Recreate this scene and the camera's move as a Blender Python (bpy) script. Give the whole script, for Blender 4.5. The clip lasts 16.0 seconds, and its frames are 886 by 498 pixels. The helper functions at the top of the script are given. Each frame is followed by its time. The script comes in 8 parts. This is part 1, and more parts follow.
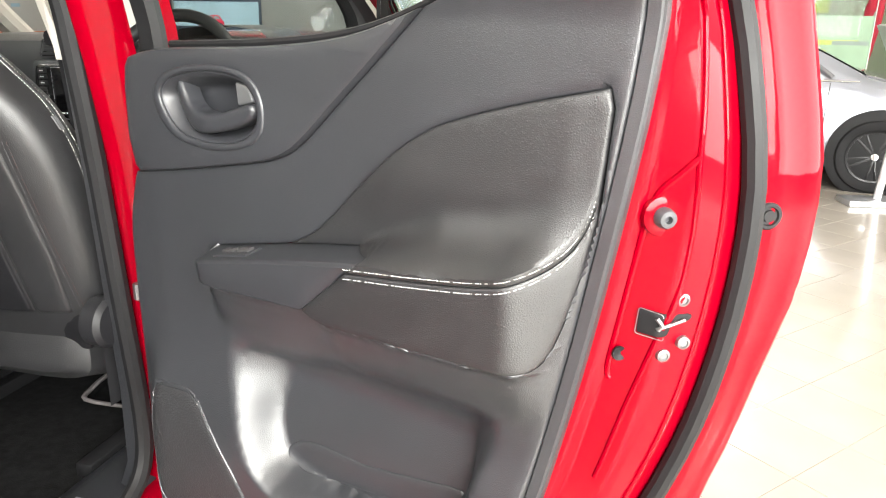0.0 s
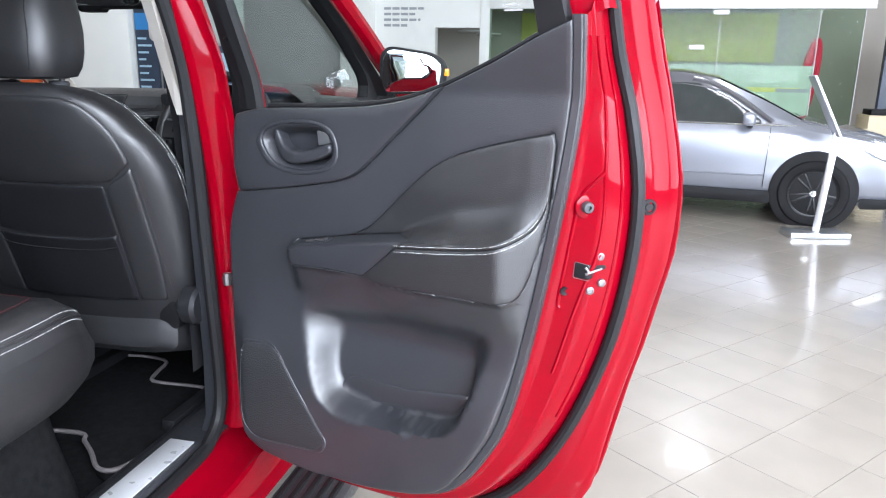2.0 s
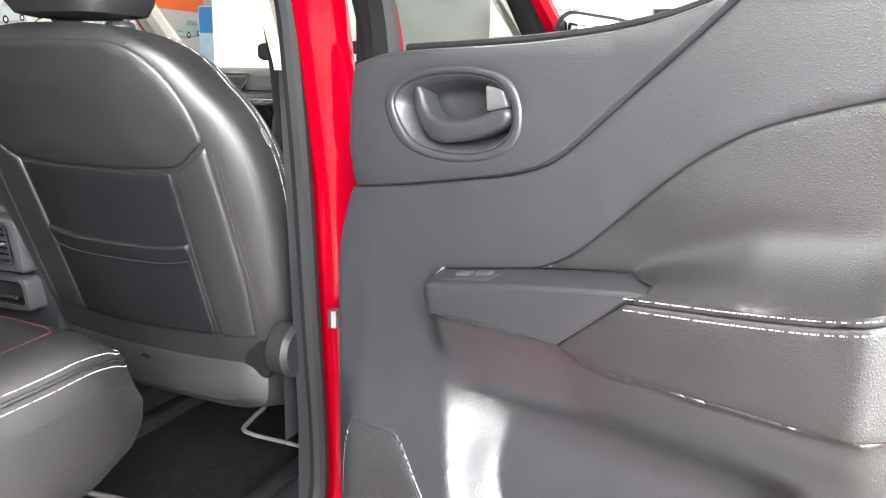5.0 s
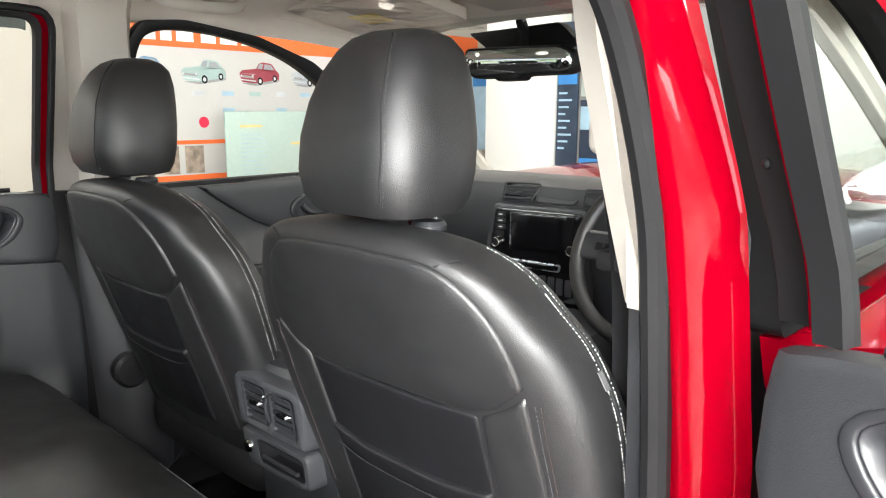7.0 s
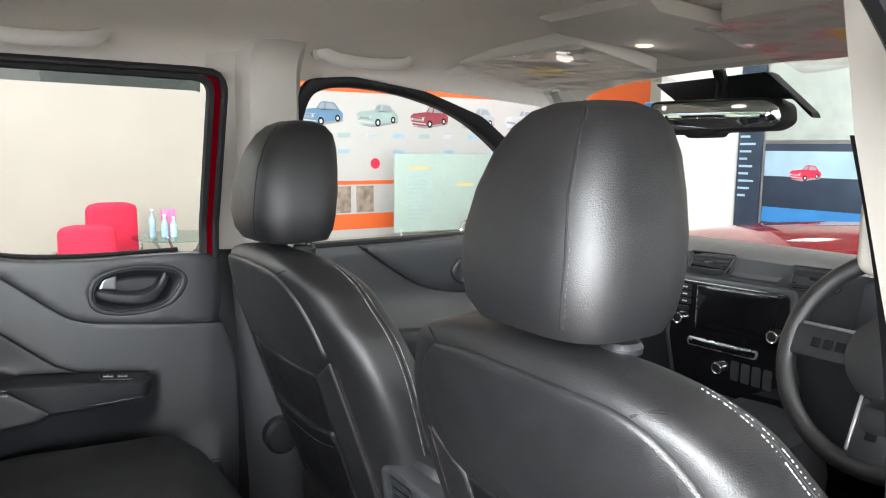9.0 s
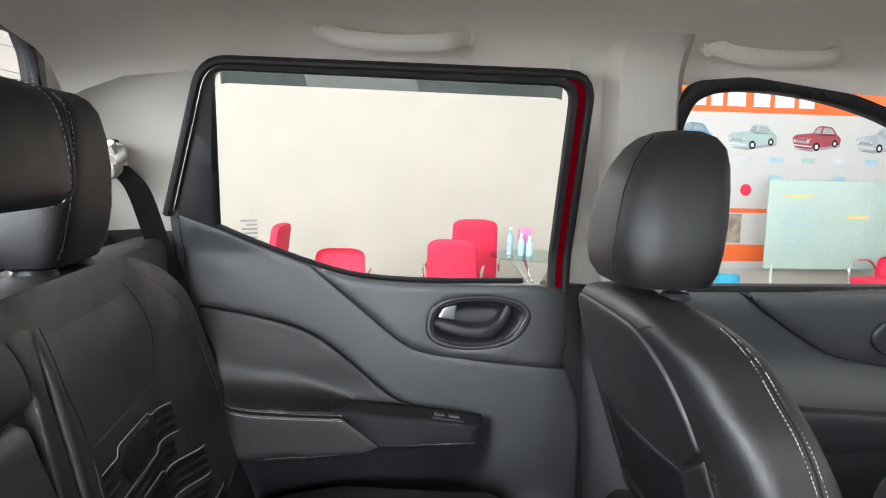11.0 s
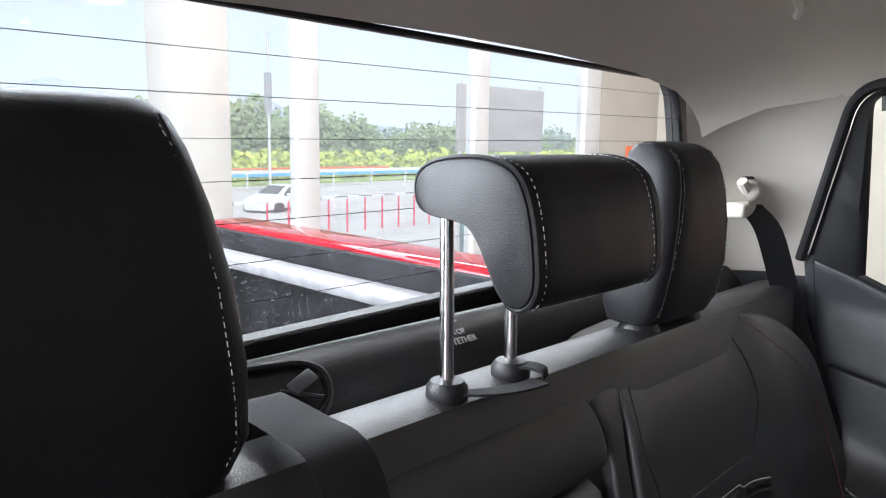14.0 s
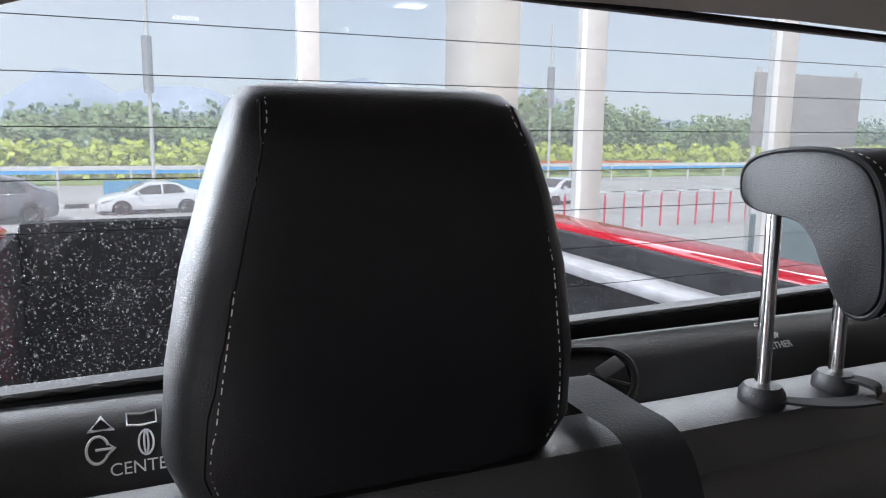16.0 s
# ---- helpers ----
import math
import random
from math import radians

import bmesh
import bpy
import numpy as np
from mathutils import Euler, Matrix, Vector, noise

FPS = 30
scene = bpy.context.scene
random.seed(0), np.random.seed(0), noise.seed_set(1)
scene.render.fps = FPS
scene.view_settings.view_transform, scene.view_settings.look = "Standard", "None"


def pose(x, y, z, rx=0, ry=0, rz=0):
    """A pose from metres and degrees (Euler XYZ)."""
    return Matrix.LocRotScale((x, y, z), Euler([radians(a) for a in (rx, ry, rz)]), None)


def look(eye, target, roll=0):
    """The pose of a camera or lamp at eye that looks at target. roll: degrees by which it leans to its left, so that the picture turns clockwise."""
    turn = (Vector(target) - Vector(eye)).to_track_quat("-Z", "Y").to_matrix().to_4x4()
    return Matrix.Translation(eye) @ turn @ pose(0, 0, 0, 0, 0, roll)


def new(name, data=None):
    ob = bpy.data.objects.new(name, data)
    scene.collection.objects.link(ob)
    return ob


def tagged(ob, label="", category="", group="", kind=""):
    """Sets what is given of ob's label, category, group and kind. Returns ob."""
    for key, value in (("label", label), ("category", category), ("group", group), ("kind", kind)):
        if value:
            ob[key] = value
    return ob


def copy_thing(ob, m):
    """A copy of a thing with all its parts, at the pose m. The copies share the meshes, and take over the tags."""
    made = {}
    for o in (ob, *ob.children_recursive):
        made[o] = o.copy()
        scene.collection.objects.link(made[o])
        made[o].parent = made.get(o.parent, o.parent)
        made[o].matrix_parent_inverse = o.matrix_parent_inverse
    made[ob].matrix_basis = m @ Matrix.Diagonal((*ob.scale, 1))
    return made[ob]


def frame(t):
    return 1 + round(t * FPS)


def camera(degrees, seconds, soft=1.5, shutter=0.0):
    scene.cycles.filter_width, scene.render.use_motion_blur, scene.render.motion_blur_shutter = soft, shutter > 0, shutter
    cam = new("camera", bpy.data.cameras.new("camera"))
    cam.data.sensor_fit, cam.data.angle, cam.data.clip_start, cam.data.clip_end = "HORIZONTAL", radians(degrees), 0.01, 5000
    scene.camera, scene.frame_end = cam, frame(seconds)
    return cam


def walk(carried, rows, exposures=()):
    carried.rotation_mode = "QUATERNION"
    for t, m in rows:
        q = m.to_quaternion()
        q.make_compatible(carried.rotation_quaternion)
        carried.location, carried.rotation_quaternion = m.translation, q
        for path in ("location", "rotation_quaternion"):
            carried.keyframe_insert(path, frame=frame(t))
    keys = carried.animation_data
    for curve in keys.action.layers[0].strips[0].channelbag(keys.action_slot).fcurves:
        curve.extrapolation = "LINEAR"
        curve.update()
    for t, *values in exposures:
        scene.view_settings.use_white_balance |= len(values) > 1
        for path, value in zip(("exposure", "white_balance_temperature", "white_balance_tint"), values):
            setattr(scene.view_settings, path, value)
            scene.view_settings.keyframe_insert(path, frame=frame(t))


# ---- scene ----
cam = camera(62.9, 16.0, soft=1.1)
PATH = [
    (0, (1.495, 0.119, 1.413), (1.0, 1.961, 0.811), 1.0),
    (0.5, (1.51, -0.009, 1.429), (1.032, 1.845, 0.85), 1.0),
    (1, (1.528, -0.172, 1.445), (1.069, 1.697, 0.9), 1.0),
    (1.5, (1.537, -0.293, 1.454), (1.1, 1.59, 0.943), 1.0),
    (2, (1.548, -0.341, 1.454), (1.121, 1.552, 0.967), 1.0),
    (2.5, (1.542, -0.335, 1.448), (1.106, 1.559, 0.974), 1.1),
    (3, (1.522, -0.265, 1.411), (1.053, 1.622, 0.94), 1.0),
    (3.2, (1.512, -0.225, 1.394), (1.026, 1.658, 0.927), 0.9),
    (5.3, (1.257, 0.234, 1.349), (0.383, 1.97, 0.878), 1.3),
    (5.5, (1.221, 0.279, 1.366), (0.276, 1.975, 0.885), 1.0),
    (6, (1.141, 0.317, 1.41), (0.04, 1.917, 0.932), 0.5),
    (6.5, (1.082, 0.342, 1.482), (-0.172, 1.838, 1.044), 0.3),
    (7, (1.033, 0.374, 1.542), (-0.327, 1.79, 1.163), 0.2),
    (7.5, (0.994, 0.402, 1.561), (-0.437, 1.758, 1.225), 0.2),
    (8, (0.968, 0.422, 1.56), (-0.525, 1.715, 1.243), 0.2),
    (8.2, (0.954, 0.432, 1.567), (-0.569, 1.691, 1.256), 0.1),
    (10.3, (0.731, 0.536, 1.596), (-1.161, 1.146, 1.372), 1.5),
    (10.5, (0.698, 0.542, 1.591), (-1.225, 1.044, 1.373), 1.4),
    (11, (0.619, 0.556, 1.579), (-1.357, 0.758, 1.348), 1.4),
    (11.5, (0.541, 0.592, 1.579), (-1.441, 0.479, 1.336), 1.3),
    (12, (0.506, 0.6, 1.563), (-1.44, 0.218, 1.306), 1.4),
    (12.5, (0.495, 0.602, 1.559), (-1.382, -0.03, 1.286), 1.3),
    (13, (0.5, 0.603, 1.578), (-1.275, -0.275, 1.296), 1.2),
    (13.5, (0.506, 0.593, 1.61), (-1.11, -0.548, 1.322), 1.0),
    (14, (0.508, 0.589, 1.651), (-0.902, -0.799, 1.358), 0.8),
    (14.5, (0.518, 0.576, 1.677), (-0.686, -0.992, 1.375), 0.6),
    (15, (0.537, 0.577, 1.685), (-0.467, -1.124, 1.37), 0.7),
    (15.5, (0.549, 0.585, 1.674), (-0.326, -1.187, 1.368), 0.4),
    (16, (0.545, 0.585, 1.649), (-0.255, -1.22, 1.329), 0.8),
]
EXPOSURES = [
    (0.0, -0.05, 7000, 9.0),
    (1.0, -0.35, 6400, 10.5),
    (2.0, -0.65, 5800, 12.0),
    (3.0, -0.70, 5700, 12.0),
    (5.3, 0.55, 6800, 10.0),
    (6.5, 0.35, 7000, 9.0),
    (7.5, 0.2, 6450, 9.5),
    (8.2, 0.2, 6500, 9.5),
    (10.5, 0.3, 6200, 10.0),
    (11.0, 0.2, 6250, 10.0),
    (13.0, 0.2, 6300, 11.0),
    (14.5, -0.15, 6100, 12.5),
    (16.0, -0.5, 6100, 13.5),
]
walk(cam, [(t, look(eye, target, roll)) for t, eye, target, roll in PATH], EXPOSURES)

# ---- world and light ----
world = bpy.data.worlds.new("sky")
scene.world = world
world.use_nodes = True
wn = world.node_tree
sky = wn.nodes.new("ShaderNodeTexSky")
sky.sky_type, sky.sun_disc = "NISHITA", False
sky.sun_elevation, sky.sun_rotation = radians(54), radians(31)
sky.dust_density, sky.air_density = 1.0, 0.8
cloud = wn.nodes.new("ShaderNodeTexNoise")
cloud.inputs["Scale"].default_value, cloud.inputs["Detail"].default_value = 2.2, 6
veil = wn.nodes.new("ShaderNodeMapRange")
veil.inputs["From Min"].default_value, veil.inputs["From Max"].default_value = 0.3, 0.7
veil.inputs["To Min"].default_value, veil.inputs["To Max"].default_value = 0.6, 0.95
over = wn.nodes.new("ShaderNodeMix")
over.data_type = "RGBA"
over.inputs["B"].default_value = (6.6, 6.9, 7.3, 1)
where = wn.nodes.new("ShaderNodeTexCoord")
wn.links.new(where.outputs["Generated"], cloud.inputs["Vector"])
wn.links.new(cloud.outputs[0], veil.inputs["Value"])
wn.links.new(veil.outputs[0], over.inputs["Factor"])
wn.links.new(sky.outputs[0], over.inputs["A"])
wn.links.new(over.outputs["Result"], wn.nodes["Background"].inputs[0])
wn.nodes["Background"].inputs[1].default_value = 0.19


def lamp(name, kind, m, energy, color=(1, 1, 1), size=1.0, size_y=None):
    data = bpy.data.lights.new(name, kind)
    data.energy, data.color = energy, color
    if kind == "AREA":
        data.shape, data.size, data.size_y = "RECTANGLE", size, size_y or size
    ob = new(name, data)
    ob.matrix_world = m
    return ob


sun = lamp("sun", "SUN", look((3, 5, 8), (0, 0, 0)), 5.0, (1, 0.97, 0.93))
sun.data.angle = radians(12)

# showroom lights: ceiling panels, area lamps added as daylight fill, lit cab roof lamps
for lx in (-5.0, -1.0, 3.0, 7.0):
    for ly, watts in ((-2.0, 50), (2.0, 45), (6.0, 26), (10.0, 16)):
        # Rows beside the open door are boosted as added cab fill.
        lamp("ceiling_lamp", "AREA", pose(lx, ly, 4.15), watts * ((5.0 if lx > 5 else 2.8) if lx > 0 and ly < 4 else 1), (1.0, 0.99, 0.97), 0.58)
# Fill lamp on the unseen east side, added to light the cab.
lamp("east_fill", "AREA", pose(9.9, 0.3, 2.3, 0, 75, 0), 1000, (0.95, 0.98, 1.0), 3.6, 7.5)
lamp("south_east_daylight", "AREA", pose(4.8, -3.6, 2.5, 64, 0, 0), 1500, (0.95, 0.98, 1.0), 5.4, 3.0)
lamp("south_daylight", "AREA", pose(2.0, -3.7, 3.8, 62, 0, 0), 700, (0.95, 0.98, 1.0), 15, 0.7)
for lx in (-0.27, -0.053):
    lamp("map_lamp_light", "POINT", pose(lx, 1.535, 1.755), 0.03, (1.0, 0.93, 0.85)).data.shadow_soft_size = 0.02

# ---- geometry helpers ----
from mathutils import geometry
from mathutils.bvhtree import BVHTree


def thing(name, label, category, at=(0, 0, 0), group="", kind=""):
    e = new(name)
    e.location = at
    e.empty_display_size = 0.05
    return tagged(e, label, category, group, kind)


def part(name, g, material, parent=None, label="", angle=35):
    mesh = bpy.data.meshes.new(name)
    mesh.from_pydata([tuple(v) for v in g[0]], [], g[1])
    mesh.polygons.foreach_set("use_smooth", [True] * len(mesh.polygons))
    mesh.set_sharp_from_angle(angle=radians(angle))
    mesh.materials.append(material)
    ob = new(name, mesh)
    if parent:
        ob.parent = parent
        if parent.type == "EMPTY":
            ob.matrix_parent_inverse = Matrix.Translation(-Vector(parent.location))
    if label:
        ob["label"] = label
    return ob


def join(*gs):
    vs, fs = [], []
    for g in gs:
        k = len(vs)
        vs += list(g[0])
        fs += [[i + k for i in f] for f in g[1]]
    return vs, fs


def moved(g, m):
    return [tuple(m @ Vector(v)) for v in g[0]], g[1]


def mapped(g, f):
    return [tuple(f(*v)) for v in g[0]], g[1]


def spline(pts, n=6, closed=False):
    p = [np.array(q, float) for q in pts]
    out, c = [], len(p)
    for i in range(c if closed else c - 1):
        if closed:
            a, b, d, e = p[i - 1], p[i], p[(i + 1) % c], p[(i + 2) % c]
        else:
            a, b, d, e = p[max(i - 1, 0)], p[i], p[i + 1], p[min(i + 2, c - 1)]
        for k in range(n):
            t = k / n
            out.append(0.5 * (2 * b + (d - a) * t + (2 * a - 5 * b + 4 * d - e) * t * t + (3 * b - a - 3 * d + e) * t ** 3))
    if not closed:
        out.append(p[-1])
    return [tuple(q) for q in out]


def round_poly(pts, r, n=5):
    """A polygon with its corners rounded; r: one radius or one for each corner."""
    out, c = [], len(pts)
    for i in range(c):
        b = Vector(pts[i])
        a, d = Vector(pts[i - 1]) - b, Vector(pts[(i + 1) % c]) - b
        q = min(r[i] if isinstance(r, (list, tuple)) else r, a.length * 0.48, d.length * 0.48)
        a, d = b + a.normalized() * q, b + d.normalized() * q
        for k in range(n + 1):
            t = k / n
            out.append(tuple(a * (1 - t) ** 2 + b * 2 * t * (1 - t) + d * t * t))
    return out


def box(x0, x1, y0, y1, z0, z1, bevel=0.004, seg=2):
    bm = bmesh.new()
    bmesh.ops.create_cube(bm, size=1)
    for v in bm.verts:
        v.co = ((x0 + x1) / 2 + v.co.x * (x1 - x0), (y0 + y1) / 2 + v.co.y * (y1 - y0), (z0 + z1) / 2 + v.co.z * (z1 - z0))
    if bevel:
        bmesh.ops.bevel(bm, geom=bm.edges[:], offset=bevel, segments=seg, affect="EDGES", profile=0.5)
    bm.verts.index_update()
    g = [tuple(v.co) for v in bm.verts], [[v.index for v in f.verts] for f in bm.faces]
    bm.free()
    return g


def loft(rings, caps=True, closed=True):
    n, vs, fs = len(rings[0]), [], []
    for r in rings:
        vs += [tuple(q) for q in r]
    for i in range(len(rings) - 1):
        for j in range(n if closed else n - 1):
            k = (j + 1) % n
            fs.append([i * n + j, i * n + k, (i + 1) * n + k, (i + 1) * n + j])
    if caps and closed:
        fs.append(list(range(n))[::-1])
        fs.append([(len(rings) - 1) * n + j for j in range(n)])
    return vs, fs


def tube(pts, r, n=8, closed=False, ry=None, up=(0, 0, 1)):
    """A tube along points; r may be one radius or one for each point; ry makes it oval."""
    p = [Vector(q) for q in pts]
    rings, c, a = [], len(p), None
    for i in range(c):
        if closed:
            d = p[(i + 1) % c] - p[i - 1]
        else:
            d = p[min(i + 1, c - 1)] - p[max(i - 1, 0)]
        d.normalize()
        if a is None:
            u = Vector(up)
            if abs(d.dot(u)) > 0.95:
                u = Vector((1, 0, 0)) if abs(d.x) < 0.9 else Vector((0, 1, 0))
            a = d.cross(u)
        a = (a - d * a.dot(d)).normalized()
        b = a.cross(d)
        q = r[i] if isinstance(r, (list, tuple)) else r
        s = q * ry / r if ry and not isinstance(r, (list, tuple)) else (ry or q)
        rings.append([p[i] + a * (q * math.cos(2 * math.pi * k / n)) + b * (s * math.sin(2 * math.pi * k / n)) for k in range(n)])
    if closed:
        last = min(range(n), key=lambda k: (rings[-1][k] - rings[0][0]).length)
        rings.append(rings[0][-last:] + rings[0][:-last] if last else rings[0])
    return loft(rings, caps=not closed)


def lathe(profile, n=24, caps=True):
    """(radius, height) points turned round the z axis."""
    return loft([[(r * math.cos(2 * math.pi * k / n), r * math.sin(2 * math.pi * k / n), z) for k in range(n)] for r, z in profile], caps)


def edge_distance(pts, poly):
    p, a = np.asarray(pts, float)[:, None, :], np.asarray(poly, float)
    d = np.roll(a, -1, 0) - a
    t = np.clip(((p - a) * d).sum(2) / np.maximum((d * d).sum(1), 1e-12), 0, 1)
    return np.sqrt((((a + t[..., None] * d) - p) ** 2).sum(2)).min(1)


def inside(pts, poly):
    p, a = np.asarray(pts, float), np.asarray(poly, float)
    b = np.roll(a, -1, 0)
    x, y = p[:, 0:1], p[:, 1:2]
    cross = ((a[:, 1] > y) != (b[:, 1] > y)) & (x < (b[:, 0] - a[:, 0]) * (y - a[:, 1]) / np.where(b[:, 1] == a[:, 1], 1e-12, b[:, 1] - a[:, 1]) + a[:, 0])
    return cross.sum(1) % 2 == 1


def resample(poly, step):
    a, out = [np.array(q, float) for q in poly], []
    for i in range(len(a)):
        d = a[(i + 1) % len(a)] - a[i]
        n = max(1, int(round(np.hypot(*d) / step)))
        if np.hypot(*d) < step * 0.3 and len(out) and np.hypot(*(a[i] - out[-1])) < step * 0.3:
            continue
        out += [a[i] + d * k / n for k in range(n)]
    return np.array(out)


def sheet(outline, place, depth=0.0, res=0.015, rim=0.006, drop=None, skirt=0.01, holes=(), lines=()):
    """A panel over a flat outline (u, v): place(u, v, d) sets it in space, depth(u, v) raises it, its rim rolls over, and a skirt closes its edge."""
    loops = [resample(o, res * 0.8) for o in (outline, *holes)]
    poly = loops[0]
    lo, hi = poly.min(0), poly.max(0)
    gx, gy = np.arange(lo[0], hi[0], res), np.arange(lo[1], hi[1], res)
    grid = np.array([(x + (res / 2 if k % 2 else 0), y) for k, y in enumerate(gy) for x in gx])
    extra = [grid]
    for lp in loops:
        t = np.roll(lp, -1, 0) - np.roll(lp, 1, 0)
        nrm = np.stack([-t[:, 1], t[:, 0]], 1) / np.maximum(np.hypot(t[:, 0], t[:, 1])[:, None], 1e-9)
        for k in (0.3, 1.0) if rim else ():
            for sgn in (1, -1):
                extra.append(lp + nrm * sgn * rim * k)

    def dist(p):
        return np.min([edge_distance(p, lp) for lp in loops], 0)

    keep = []
    for k, e in enumerate(extra):
        ok = inside(e, loops[0])
        for h in loops[1:]:
            ok &= ~inside(e, h)
        e = e[ok]
        if len(e):
            dd = dist(e)
            need = (rim + res * 0.45) if k == 0 else rim * (0.27 if (k - 1) % 4 < 2 else 0.9)
            e = e[dd > need]
        keep.append(e)
    for line in lines:
        a = np.array(line, float)
        t = np.gradient(a, axis=0)
        nrm = np.stack([-t[:, 1], t[:, 0]], 1) / np.maximum(np.hypot(t[:, 0], t[:, 1])[:, None], 1e-9)
        e = np.concatenate([a, a + nrm * 0.004, a - nrm * 0.004])
        ok = inside(e, loops[0])
        for h in loops[1:]:
            ok &= ~inside(e, h)
        e = e[ok]
        e = e[dist(e) > max(rim, 0.002)]
        if len(e):
            keep = [q[np.sqrt(((q[:, None, :] - e[None]) ** 2).sum(2)).min(1) > 0.0028] if len(q) else q for q in keep]
            keep.append(e)
    pts, edges = [], []
    for lp in loops:
        k = len(pts)
        pts += [tuple(q) for q in lp]
        edges += [(k + i, k + (i + 1) % len(lp)) for i in range(len(lp))]
    for e in keep:
        pts += [tuple(q) for q in e]
    vs, _, fs, *_ = geometry.delaunay_2d_cdt([Vector(q) for q in pts], edges, [], 1, 1e-5)
    vs = np.array([tuple(v) for v in vs])
    cen = np.array([vs[list(f)].mean(0) for f in fs])
    ok = inside(cen, loops[0])
    for h in loops[1:]:
        ok &= ~inside(cen, h)
    fs = [list(f) for f, o in zip(fs, ok) if o]
    dd = dist(vs)
    drop = rim if drop is None else drop
    fn = depth if callable(depth) else (lambda u, v: depth)
    out, ds = [], []
    for (u, v), q in zip(vs, dd):
        d = fn(u, v)
        if rim and q < rim:
            d -= drop * (1 - math.sqrt(max(0, 1 - (1 - q / rim) ** 2)))
        ds.append(d)
        out.append(tuple(place(u, v, d)))
    if skirt:
        count = {}
        for f in fs:
            for a, b in zip(f, f[1:] + f[:1]):
                count[(a, b)] = 1
        rimmed = {}
        for a, b in [e for e in count if (e[1], e[0]) not in count]:
            for q in (a, b):
                if q not in rimmed:
                    rimmed[q] = len(out)
                    out.append(tuple(place(vs[q][0], vs[q][1], ds[q] - skirt)))
            fs.append([b, a, rimmed[a], rimmed[b]])
    return out, fs


def onto(g, pts, off=0.0):
    """Points laid on the nearest place of a surface, raised by off."""
    tree = BVHTree.FromPolygons([Vector(v) for v in g[0]], g[1])
    out = []
    for q in pts:
        at, normal, _, _ = tree.find_nearest(Vector(q))
        side = normal if (Vector(q) - at).dot(normal) >= -0.02 else -normal
        out.append(at + side * off)
    return out


def stitches(pts, length=0.006, gap=0.003, r=0.0009):
    """A row of short thread pieces along a curve."""
    p = [Vector(q) for q in pts]
    gs, at, want = [], 0.0, 0.0
    for a, b in zip(p, p[1:]):
        seg = (b - a).length
        while want < at + seg:
            t0, t1 = (want - at) / seg, min(1, (want - at + length) / seg)
            if t1 > t0:
                gs.append(tube([a.lerp(b, t0), a.lerp(b, t1)], r, 5))
            want += length + gap
        at += seg
    return join(*gs)


def smooth(a, b, x):
    t = min(1, max(0, (x - a) / (b - a)))
    return t * t * (3 - 2 * t)


